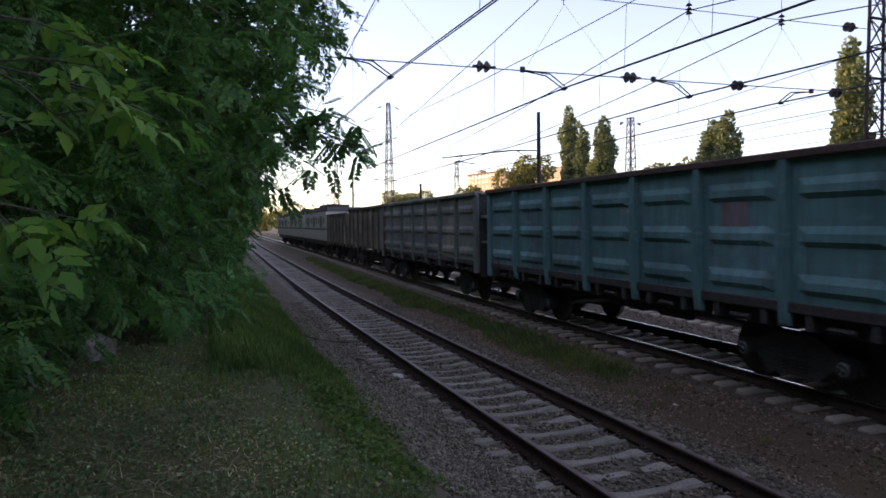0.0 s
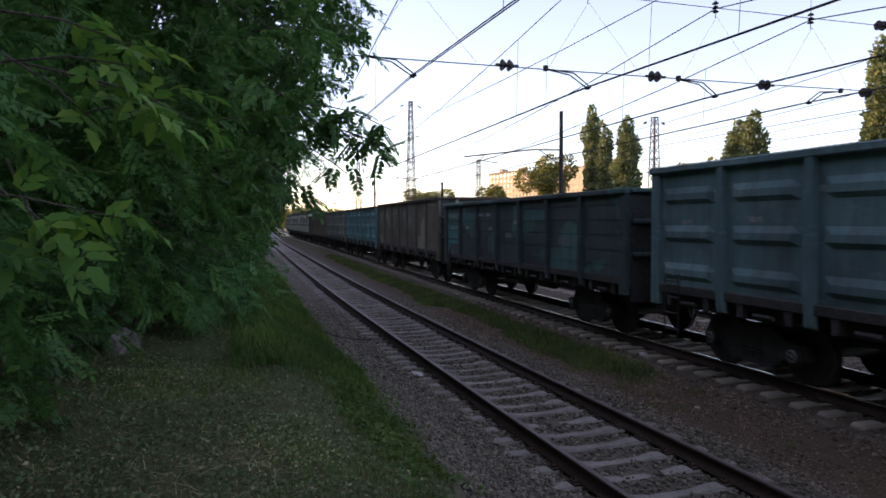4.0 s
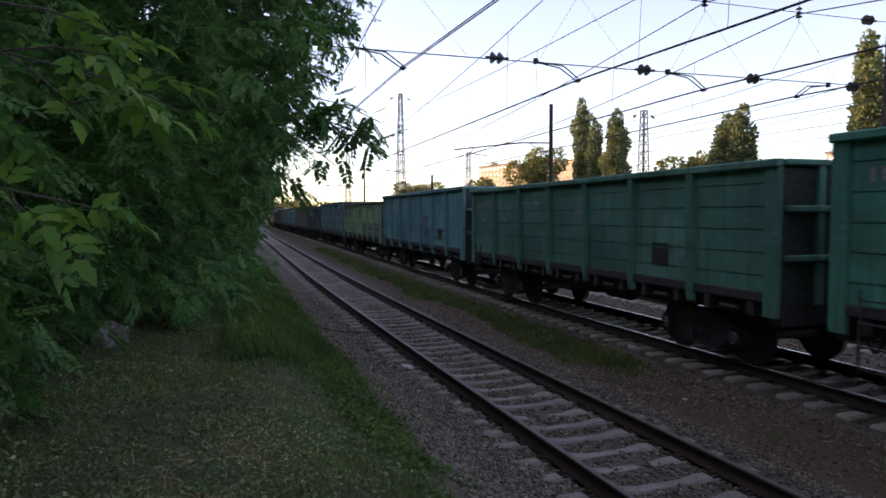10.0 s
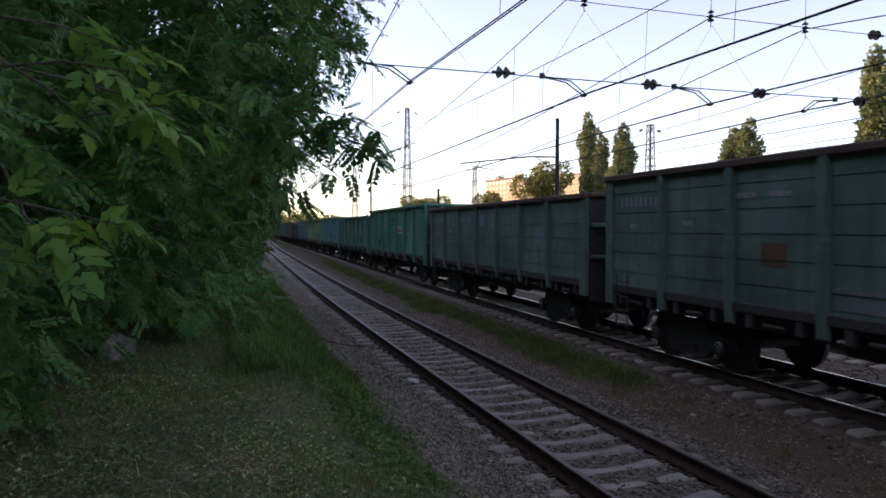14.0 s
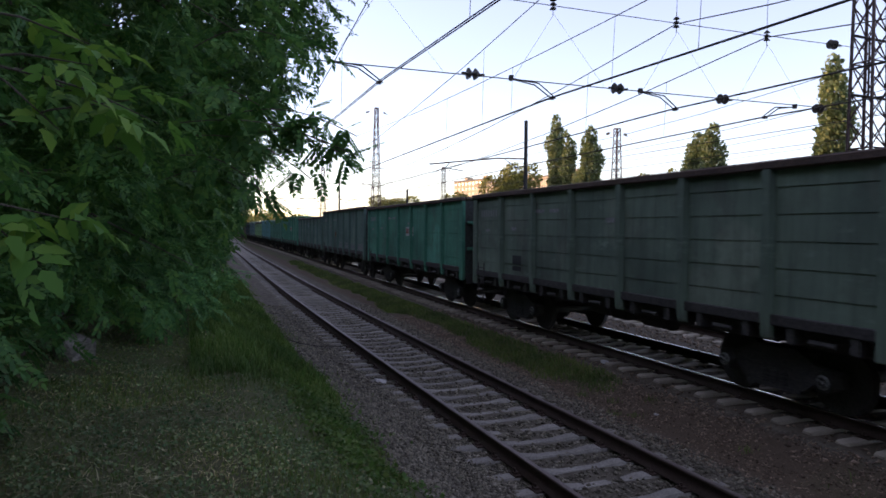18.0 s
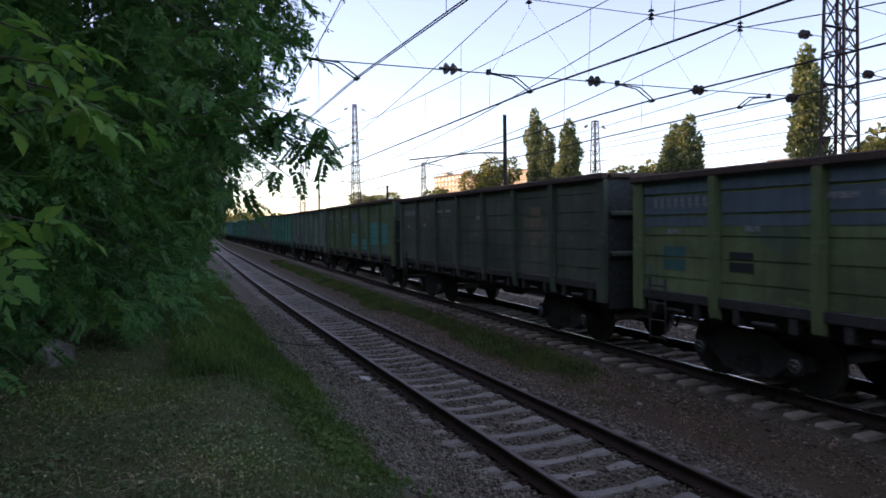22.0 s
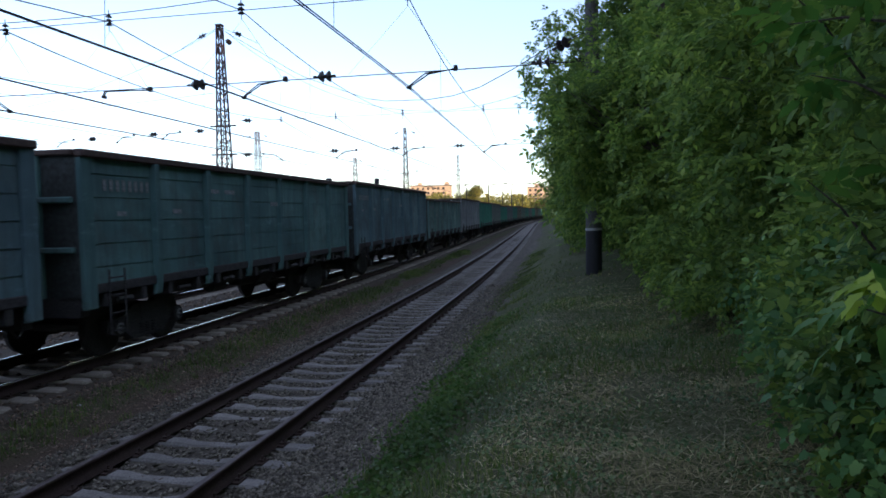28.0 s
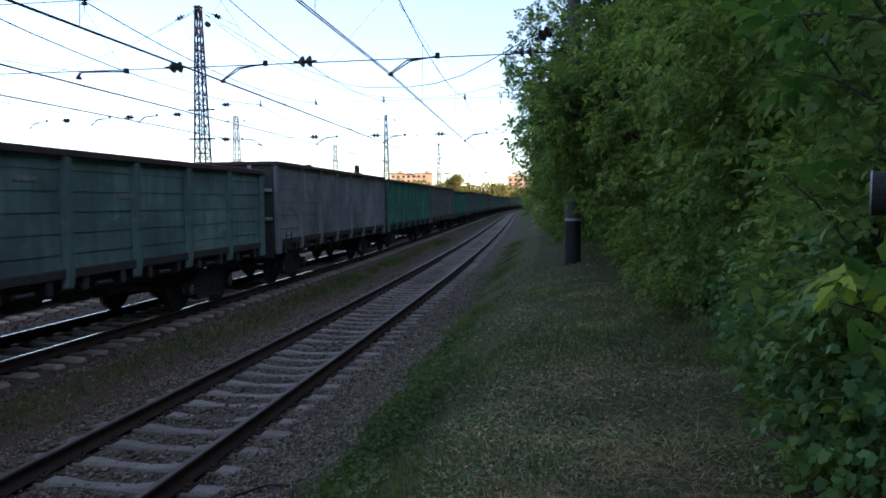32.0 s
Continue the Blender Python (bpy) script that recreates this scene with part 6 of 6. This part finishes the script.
for k, (px, py, ptop, pw) in enumerate(((-120.5, 62, 17.2, 6.5), (-74, 62, 11.0, 6), (-39.5, 62, 12.5, 5), (-8.8, 60, 15.0, 5.5), (-5.5, 60, 13.5, 5), (-21.5, 63, 11.5, 4), (-44, 66, 10.5, 7), (-150, 62, 11.8, 5.5), (-212, 62, 14, 9), (300, 46.5, 15.5, 7), (201, 60, 11.8, 4), (-52, 70, 9.5, 6), (-22, 66, 10, 7),
                                        (-11, 68, 9, 8), (10, 66, 9, 8), (28, 66, 8.5, 9), (66, 70, 8, 9), (-82, 66, 9.5, 7), (0, 70, 9, 8))):
    round_tree(px, py, ptop, pw, 500 + k)


def far_wood():
    """The wood at the end of the view and the low growth behind the yard, one mass of clumps."""
    rng = np.random.default_rng(8)
    cl = []
    for _ in range(150):
        y = rng.uniform(-20, 95)
        cl.append((rng.uniform(330, 400), y, rng.uniform(2.5, 9.5) + 0.035 * max(0, y - 20), rng.uniform(3, 5), rng.uniform(3, 5), rng.uniform(2.5, 4)))
    for _ in range(150):
        cl.append((rng.uniform(-420, 330), rng.uniform(80, 110), rng.uniform(1.5, 5), rng.uniform(4, 8), rng.uniform(3, 5), rng.uniform(2, 3.5)))
    for _ in range(60):
        cl.append((rng.uniform(-420, -330), rng.uniform(0, 80), rng.uniform(2.5, 8), rng.uniform(4, 6), rng.uniform(3, 5), rng.uniform(2.5, 4)))
    pts, outs = in_clumps(rng, cl, 0.8)
    v, f = leaf_cloud(rng, pts, outs, 1.3, "single", 0.1, 4, 0.2)
    np_mesh("far_woods", v, f, LEAF_WOOD, label="distant wood glowing in the evening sun", category="woods", kind="stuff")


far_wood()


# ---------------------------------------------------------------- far houses
HOUSE_WALL = surface("apartment_wall", (0.46, 0.34, 0.23), (0.54, 0.42, 0.3), 0.3, 0.9, fine=3, c3=(0.38, 0.28, 0.19), bump=0.1)
PANE = plain("dark_window_glass", (0.05, 0.055, 0.06), 0.15)
ROOF = plain("grey_roof", (0.2, 0.19, 0.18), 0.9)


def apartment_building(x, y, turn, length, floors, label):
    t = thing("apartment_building", Matrix.Translation((x, y, 0)) @ Matrix.Rotation(turn, 4, "Z"), label, "building", "apartment buildings")
    h = floors * 2.9 + 1
    bm = bmesh.new()
    box(bm, -length / 2, length / 2, -6, 6, -0.5, h)
    part("wall", bm, HOUSE_WALL, t)
    bm = bmesh.new()
    box(bm, -length / 2 - 0.3, length / 2 + 0.3, -6.3, 6.3, h, h + 0.6)
    roof = part("roof", bm, ROOF, t)
    for k in range(int(length / 18) + 1):
        xx = -length / 2 + 6 + 18 * k
        bm = bmesh.new()
        box(bm, xx - 1.5, xx + 1.5, -2, 2, h + 0.6, h + 2.6)
        part("roof_house", bm, HOUSE_WALL, roof)
    me = bpy.data.meshes.get("far_window_pane")
    if not me:
        b2 = bmesh.new()
        box(b2, -0.75, 0.75, -0.06, 0.02, 0, 1.5)
        me = bpy.data.meshes.new("far_window_pane")
        b2.to_mesh(me)
        b2.free()
        me.materials.append(PANE)
    for f in range(max(0, floors - 5), floors):
        for k in range(int(length / 3.4)):
            share("window", me, t, Matrix.Translation((-length / 2 + 1.8 + 3.4 * k, -6.0, 0.9 + 2.9 * f + 0.6)))


HOUSE_LABEL = "pale apartment block lit orange by the setting sun"
apartment_building(-345, 156, 0.2, 30, 10, HOUSE_LABEL)
apartment_building(-290, 158, 0.1, 80, 9, HOUSE_LABEL)
apartment_building(-128, 157, 0.0, 8, 6, HOUSE_LABEL)
apartment_building(440, 97, -1.45, 27, 7, HOUSE_LABEL)
apartment_building(440, 24, -1.5, 18, 6, HOUSE_LABEL)

# ---------------------------------------------------------------- ground cover
def stones(name, rng, x, y, size, material, label, sink=0.3):
    """Broken ballast stones, each an uneven lump."""
    n = len(x)
    base = np.array([(1, 0, 0), (-1, 0, 0), (0, 1, 0), (0, -1, 0), (0, 0, 1), (0, 0, -1)], float)
    tri = np.array([(0, 2, 4), (2, 1, 4), (1, 3, 4), (3, 0, 4), (2, 0, 5), (1, 2, 5), (3, 1, 5), (0, 3, 5)])
    s = size * rng.uniform(0.55, 1.5, n)
    v = base[None] * rng.uniform(0.6, 1.25, (n, 6, 1)) + rng.normal(0, 0.16, (n, 6, 3))
    v *= np.stack([rng.uniform(0.7, 1.3, n), rng.uniform(0.7, 1.2, n), rng.uniform(0.5, 0.9, n)], 1)[:, None] * s[:, None, None]
    a = rng.uniform(0, 6.28, n)
    c, q = np.cos(a)[:, None], np.sin(a)[:, None]
    v = np.stack([v[..., 0] * c - v[..., 1] * q, v[..., 0] * q + v[..., 1] * c, v[..., 2]], -1)
    v += np.stack([x, y, ground_z(x, y) + s * sink], 1)[:, None]
    f = (np.arange(n)[:, None, None] * 6 + tri[None]).reshape(-1, 3)
    return np_mesh(name, v.reshape(-1, 3), f, material, label=label, category="ballast", kind="stuff")


def blades(name, rng, x, y, high, wide, material, label, category, lean=0.5, flat=False):
    n = len(x)
    a = rng.uniform(0, 6.28, n)
    h = high * rng.uniform(0.4, 1.5, n)
    d = np.stack([np.cos(a), np.sin(a)], 1)
    s = np.stack([-d[:, 1], d[:, 0]], 1)
    z = ground_z(x, y)
    b = np.stack([x, y, z], 1)
    w = wide * rng.uniform(0.6, 1.4, n)
    le = rng.uniform(0.1, 1.0, n) * lean
    if flat:
        up1, up2, out1, out2 = 0.012 + 0.025 * rng.random(n), 0.008 + 0.03 * rng.random(n), 0.5 * h, h
    else:
        up1, up2, out1, out2 = 0.55 * h, h * (1 - 0.3 * le), 0.25 * h * le, h * le
    mid = b + np.concatenate([d * out1[:, None], up1[:, None]], 1)
    tip = b + np.concatenate([d * out2[:, None], up2[:, None]], 1)
    ws = np.concatenate([s * w[:, None], np.zeros((n, 1))], 1)
    b[:, 2] += 0.0 if not flat else 0.015
    v = np.stack([b - ws, b + ws, mid + ws * 0.8, tip, mid - ws * 0.8], 1)
    f = (np.arange(n)[:, None, None] * 5 + np.array([(0, 1, 2), (0, 2, 4), (4, 2, 3)])[None]).reshape(-1, 3)
    return np_mesh(name, v.reshape(-1, 3), f, material, label=label, category=category, kind="stuff")


def ground_cover():
    rng = np.random.default_rng(77)
    # ballast of the siding
    x, u = rng.uniform(-26, 26, 60000), rng.uniform(-2.5, 1.9, 60000)
    keep = rng.random(60000) < np.clip(1.4 - np.abs(x) / 26, 0.15, 1)
    x, u = x[keep], u[keep]
    y = near_y(x) + u
    bare = (np.abs((x + 420 - 0.256) / 0.5457 - np.round((x + 420 - 0.256) / 0.5457)) * 0.5457 > 0.15) | (np.abs(u) > 1.38) | (rng.random(len(x)) < np.where(np.abs(u) > 0.9, 0.55, 0.22))
    x, y = x[bare], y[bare]
    stones("ballast_stones", rng, x, y, 0.028, STONE, "loose grey ballast stones of the siding")
    # ballast between the rails beyond
    x, v = rng.uniform(-22, 22, 18000), rng.uniform(-2.0, 6.6, 18000)
    bare = (np.abs((x + 420 - 0.087) / 0.545 - np.round((x + 420 - 0.087) / 0.545)) * 0.545 > 0.15) | (np.abs(v) > 1.4)
    x, v = x[bare], v[bare]
    stones("ballast_stones", rng, x, train_y(x) + v, 0.034, STONE_BROWN, "brown-stained ballast stones under the train")
    x, v = rng.uniform(-22, 22, 42000), rng.uniform(-3.3, -1.5, 42000)
    ok = hash_noise(x, v, 0.4, 71) + 0.6 * rng.random(42000) > 0.6
    x, v = x[ok], v[ok]
    stones("dirt_clods", rng, x, train_y(x) + v, 0.017, STONE_BROWN, "brown dirt clods and gravel between the tracks", 0.2)
    # the bank: short grass, mown straw
    n = 110000
    x = rng.normal(0, 1, n) * 8
    y = near_y(x) + rng.uniform(-7.2, -2.2, n)
    ok = (np.abs(x) < 34) & (cover_of(x, y)[1] > 0.4) & (hash_noise(x, y, 0.45, 21) + 0.8 * hash_noise(x, y, 1.7, 22) + 0.5 * rng.random(n) > 0.95)
    x, y = x[ok], y[ok]
    lush = hash_noise(x, y, 1.6, 9)
    blades("bank_grass", rng, x, y, 0.03 + 0.04 * (lush > 0.55), 0.0035 + 0.0003 * np.abs(x), GRASS, "short mown grass on the bank", "grass", 0.8)
    n = 100000
    x = rng.normal(0, 1, n) * 6.5
    u = rng.uniform(-6.6, -3.3, n)
    y = near_y(x) + u
    ok = (np.abs(x) < 28) & (u < -3.3 - 0.7 * hash_noise(x, y, 1.3, 51) - 0.7 * rng.random(n)) & (hash_noise(x, y, 0.9, 11) + 0.6 * hash_noise(x, y, 0.3, 23) + 0.5 * rng.random(n) > 0.6)
    ok &= (x > 0) | (rng.random(n) < 0.22)
    blades("mown_straw", rng, x[ok], y[ok], 0.095, 0.0016 + 0.0003 * np.abs(x[ok]), STRAW, "dry mown straw strewn over the bank", "straw", flat=True)
    n = 15000
    x = rng.normal(0.6, 1, n) * 6
    y = near_y(x) + rng.uniform(-6.4, -4.1, n)
    ok = (np.abs(x) < 18) & (hash_noise(x, y, 0.8, 41) > 0.4)
    blades("long_straw", rng, x[ok], y[ok], 0.26, 0.0022, STRAW, "long pale stalks of dry grass left on the bank", "straw", flat=True)
    # low leaves, clippings and dead leaves that lie among the straw
    for n, mat, words, cat, spread in ((78000, LEAF_WEED, "small dull green leaves and clippings on the bank", "weeds", 6.5), (11000, STRAW, "dead curled leaves lying on the bank", "dead leaves", 7)):
        x = rng.normal(0, 1, n) * spread
        u = rng.uniform(-6.8, -2.7, n)
        y = near_y(x) + u
        ok = (np.abs(x) < 26) & (hash_noise(x, y, 0.5, 61) + 0.7 * hash_noise(x, y, 0.16, 62) + 0.3 * rng.random(n) > np.where(x < 0, 0.86, 0.98))
        x, y = x[ok], y[ok]
        c = np.stack([x, y, ground_z(x, y) + rng.uniform(0.012, 0.05, len(x))], 1)
        d = rng.normal(0, 1, (len(x), 3)) * (1, 1, 0.35)
        v, f = leaf_cloud(rng, c, d / np.linalg.norm(d, axis=1, keepdims=True), 0.034, "single", 0.05, 4)
        np_mesh("bank_weeds" if mat is LEAF_WEED else "dead_leaves", v, f, mat, label=words, category=cat, kind="stuff")
    # tall grass on the shoulder of the bank under the trees
    n = 46000
    x = -rng.uniform(8.5, 34, n)
    y = near_y(x) + rng.uniform(-4.6, -2.5, n)
    ok = hash_noise(x, y, 0.9, 81) + 0.5 * hash_noise(x, y, 0.3, 82) + np.clip((-x - 9) / 6, 0, 0.35) > 0.72
    blades("shoulder_grass", rng, x[ok], y[ok], 0.16, 0.006 + 0.0002 * np.abs(x[ok]), GRASS_FRESH, "tall green grass on the shoulder of the bank", "grass", 0.8)
    # a lusher fringe where the grass meets the ballast
    n = 42000
    x = rng.uniform(-40, 40, n)
    y = near_y(x) - 2.7 + rng.normal(0, 0.32, n)
    ok = hash_noise(x, y, 1.1, 12) + 0.6 * hash_noise(x, y, 0.35, 13) > 0.75
    blades("verge_grass", rng, x[ok], y[ok], 0.07, 0.005, GRASS, "fresh green grass along the edge of the ballast", "grass", 0.9)
    # finer stones where the ballast is seen from close by
    x = rng.uniform(2, 12, 26000) * rng.choice((-1, 1), 26000)
    u = rng.uniform(-2.4, -0.9, 26000)
    stones("ballast_stones", rng, x, near_y(x) + u, 0.02, STONE, "small grey ballast stones beside the siding")
    # leafy weeds in the verge
    n = 9000
    x = rng.uniform(-16, 16, n)
    y = near_y(x) - 2.75 + rng.normal(0, 0.28, n)
    ok = (hash_noise(x, y, 0.55, 31) + 0.5 * hash_noise(x, y, 2.0, 32) > 0.85) & (np.abs(x) > 2)
    x, y = x[ok], y[ok]
    for cx, cu, sx, su, m in ((-8.3, -3.0, 1.1, 0.2, 3200), (7.2, -3.0, 0.9, 0.18, 1500)):      # two lusher patches
        px = rng.normal(cx, sx, m)
        x, y = np.concatenate([x, px]), np.concatenate([y, near_y(px) + rng.normal(cu, su, m)])
    c = np.stack([x, y, ground_z(x, y) + rng.uniform(0.02, 0.1, len(x))], 1)
    d = rng.normal(0, 1, (len(x), 3)) * (1, 1, 0.3)
    v, f = leaf_cloud(rng, c, d / np.linalg.norm(d, axis=1, keepdims=True), 0.06, "single", 0.1, 4)
    np_mesh("verge_weeds", v, f, GRASS_FRESH, label="low leafy weeds along the edge of the ballast", category="weeds", kind="stuff")
    # weeds between the tracks
    n = 100000
    x = np.where(rng.random(n) < 0.55, rng.uniform(-60, 50, n), rng.uniform(-34, -9, n))
    y = train_y(x) + rng.uniform(-3.0, -1.3, n)
    ok = cover_of(x, y)[1] > 0.15 + 0.7 * rng.random(n)
    xt = np.repeat(rng.uniform(-14, 12, 70), 40)
    yt = train_y(xt) + np.repeat(rng.uniform(-3.0, -1.75, 70), 40) + rng.normal(0, 0.06, len(xt))
    xt = xt + rng.normal(0, 0.07, len(xt))
    blades("dry_weed_tufts", rng, xt, yt, 0.09, 0.004, GRASS, "small dull tufts of weeds in the brown dirt", "weeds", 1.0)
    blades("track_weeds", rng, x[ok], y[ok], 0.11, 0.005 + 0.0002 * np.abs(x[ok]), GRASS, "thin grass between the two tracks", "grass", 0.9)


ground_cover()


def boulder(x, y, size, label, material, name="boulder"):
    bm = bmesh.new()
    bmesh.ops.create_icosphere(bm, subdivisions=2, radius=1.0)
    for v in bm.verts:
        n = noise.noise(v.co * 1.6 + Vector((x, y, 0))) * 0.55
        if name == "concrete_block":          # broken from a slab: nearly flat faces, worn corners
            v.co = Vector([math.copysign(abs(q)**0.45, q) for q in v.co])
        v.co = Vector((v.co.x * size[0], v.co.y * size[1], v.co.z * size[2])) * (1 + n)
    ob = part(name, bm, material, None, label)
    ob["category"] = "stone"
    ob.location = (x, y, float(ground_z(x, y)) + size[2] * 0.4)
    ob.rotation_euler = (0.1, 0.2, 0.6)
    return ob


boulder(-9.7, -1.3, (0.25, 0.18, 0.19), "greyish broken block of concrete under the bushes", BLOCK, "concrete_block")
PALE = plain("pale_litter", (0.62, 0.6, 0.57), 0.8)
for k, (sx, sy, ss) in enumerate(((-12.55, 3.62, 0.13), (-11.95, 8.42, 0.12), (8.6, 7.5, 0.06), (-8.8, 7.2, 0.05), (3.0, 7.2, 0.05), (-5.2, 1.9, 0.06), (12.0, 2.8, 0.06))):
    boulder(sx, sy, (ss, ss * 0.7, ss * 0.3), "small pale stone lying on the ballast", PALE, "pale_stone")


def spray(base, way, n, size, seed, label, mat):
    """A twig with large young leaves close to the path."""
    rng = np.random.default_rng(seed)
    t = thing("leafy_twig", Matrix.Translation(base), label, "twig", "twigs reaching over the path")
    way = Vector(way)
    bm = bmesh.new()
    tube(bm, (0, 0, 0), way * 0.5 + Vector((0, 0, 0.03)), 0.007, 0.005, seg=5)
    tube(bm, way * 0.5 + Vector((0, 0, 0.03)), way, 0.005, 0.002, seg=5)
    part("stem", bm, BARK, t)
    s = rng.uniform(0.45, 1.0, n)
    c = np.array(way)[None] * s[:, None] + rng.normal(0, 0.025, (n, 3)) + np.array((0, 0, 0.02))
    o = rng.normal(0, 0.6, (n, 3)) + np.array(way)[None] / way.length * 0.8
    o /= np.linalg.norm(o, axis=1, keepdims=True)
    v, f = leaf_cloud(rng, c, o, size, "compound", 0.6, 8)
    np_mesh("leaves", v, f, mat, t)


TWIG = "twig of fresh yellow-green leaves beside the path"
for k, (b, w, n, s) in enumerate((((-3.08, -0.82, 3.79), (0.18, 0.5, -0.14), 5, 0.14), ((-3.08, -0.81, 3.59), (0.18, 0.5, -0.02), 5, 0.14), ((-3.18, -0.8, 3.62), (0.18, 0.56, -0.2), 5, 0.15), ((-3.18, -0.82, 3.64), (0.18, 0.38, -0.31), 4, 0.14), ((-3.48, -0.68, 3.65), (0.18, 0.59, -0.23), 4, 0.15),
                                 ((-2.98, -1.11, 3.09), (0.18, 0.81, -0.13), 6, 0.15), ((-2.98, -0.94, 3.19), (0.18, 0.47, -0.38), 4, 0.14), ((-3.08, -0.8, 3.21), (0.18, 0.17, -0.38), 3, 0.14), ((-3.8, -0.9, 3.4), (0.6, 0.7, 0.1), 7, 0.13),
                                 ((2.5, -1.05, 2.3), (-0.4, 0.42, 0.2), 5, 0.13), ((3.2, -1.1, 2.6), (-0.15, 0.32, 0.3), 4, 0.13), ((3.6, -1.2, 3.4), (-0.6, 0.55, 0.32), 6, 0.13), ((3.3, -1.3, 3.5), (-0.5, 0.35, 0.1), 5, 0.13),
                                 ((3.0, -1.15, 3.5), (0.0, 0.5, 0.03), 7, 0.13), ((3.1, -1.15, 3.2), (0.0, 0.34, 0.14), 6, 0.13), ((2.95, -1.41, 2.58), (-0.15, 0.44, -0.08), 6, 0.14))):
    spray(b, w, n, s, 60 + k, TWIG, LEAF_FRESH if b[0] == 2.95 else LEAF_YOUNG)


def hanging_branch(base, way, n, size, seed, label):
    """A bough of feathered leaves that hangs out over the bank, dark against the sky."""
    rng = np.random.default_rng(seed)
    t = thing("hanging_branch", Matrix.Translation(base), label, "branch", "boughs over the bank")
    way = np.array(way)
    pts = np.array([way * s + np.array((0, 0, 0.1 * math.sin(math.pi * s))) for s in np.linspace(0, 1, 7)])
    wire_mesh("bough", pts, 0.004, t, BARK)
    n = int(n * 1.7)
    s = rng.uniform(0.0, 1.0, n)
    c = way[None] * s[:, None] + np.stack([0 * s, 0 * s, 0.1 * np.sin(math.pi * s)], 1) + rng.normal(0, 0.04, (n, 3))
    o = rng.normal(0, 0.5, (n, 3)) + way[None] / np.linalg.norm(way) * 0.7
    v, f = leaf_cloud(rng, c, o, size, "feather", 0.7)
    np_mesh("leaves", v, f, LEAF_DARK, t)


BOUGH = "locust bough with dark feathered leaves hanging over the bank"
for k, (b, w, n, s) in enumerate((((-4.9, 0.0, 3.66), (0.5, 1.05, -0.2), 15, 0.19), ((-4.9, 0.1, 3.58), (0.4, 0.72, -0.3), 15, 0.19), ((-5.0, 0.0, 3.45), (0.4, 0.55, -0.3), 15, 0.19), ((-5.2, 0.0, 3.88), (0.5, 0.5, -0.1), 15, 0.2), ((-5.3, -0.1, 3.3), (0.5, 0.5, -0.1), 15, 0.19), ((-9.2, 0.9, 5.4), (0.6, 0.9, -0.2), 14, 0.3), ((-5.4, 0.1, 4.3), (0.5, 0.6, 0.0), 15, 0.2), ((-5.6, 0.2, 4.8), (0.5, 0.7, 0.1), 15, 0.2), ((-4.8, 0.3, 3.72), (0.4, 0.8, -0.15), 15, 0.19), ((-4.7, 0.5, 3.6), (0.35, 0.6, -0.25), 12, 0.19))):
    hanging_branch(b, w, n, s, 80 + k, BOUGH)


def ground_cable(pts, label):
    """A thin black cable lying on the ground."""
    p = np.array([(x, y, float(ground_z(x, y)) + 0.035) for x, y in pts])
    s = np.linspace(0, len(p) - 1, 6 * len(p))
    q = np.stack([np.interp(s, np.arange(len(p)), p[:, k]) for k in range(3)], 1)
    t = thing("cable", Matrix(), label, "cable")
    wire_mesh("cable_run", q, 0.011, t, IRON)


ground_cable([(-15.9, 1.7), (-16.1, 2.1), (-16.35, 2.8), (-16.4, 3.3), (-16.5, 3.8)], "thin black cable lying across the ballast")
ground_cable([(4.4, 2.0), (4.9, 2.35), (5.3, 2.9), (5.7, 3.2), (6.0, 2.95), (5.7, 2.55), (5.2, 2.4)], "loose black cable lying in a loop on the ballast")


def tripod_camera(x, y, z):
    """A small black camera on a stand among the leaves, its lens across the path."""
    g = float(ground_z(x, y - 0.3))
    t = thing("camera_on_stand", Matrix.Translation((x - 0.12, y - 0.275, g)) @ Matrix.Rotation(-0.41, 4, "Z"), "black camera with a pale-rimmed lens on a tripod among leaves", "camera")
    h = z - g
    bm = bmesh.new()
    tube(bm, (0, 0.29, h), (0, 0.1, h), 0.052, 0.056, seg=24)
    lens = part("lens_barrel", bm, IRON, t)
    bm = bmesh.new()
    bmesh.ops.create_circle(bm, cap_ends=False, segments=28, radius=0.05, matrix=Matrix.Translation((0, 0.29, h)) @ Matrix.Rotation(math.pi / 2, 4, "X"))
    ring = bmesh.ops.extrude_edge_only(bm, edges=list(bm.edges))["geom"]
    bmesh.ops.translate(bm, vec=(0, 0.004, 0), verts=[v for v in ring if isinstance(v, bmesh.types.BMVert)])
    bmesh.ops.solidify(bm, geom=list(bm.faces), thickness=0.005)
    part("rim", bm, plain("pale_lens_rim", (0.5, 0.5, 0.52), 0.2), lens, "pale glossy lens rim")
    bm = bmesh.new()
    box(bm, -0.05, 0.05, -0.07, 0.1, h - 0.065, h + 0.06, 0.012)
    part("camera_body", bm, IRON, t)
    bm = bmesh.new()
    tube(bm, (0, 0.0, h - 0.35), (0, 0.0, h - 0.06), 0.015, seg=10)
    part("column", bm, IRON, t)
    for k in range(3):
        a = 2.1 * k + 0.4
        bm = bmesh.new()
        tube(bm, (0, 0, h - 0.3), (0.32 * math.cos(a), 0.32 * math.sin(a), -0.06), 0.012, 0.009, seg=8)
        part("tripod_leg", bm, IRON, t)


tripod_camera(1.74, -0.57, 2.805)

motions()
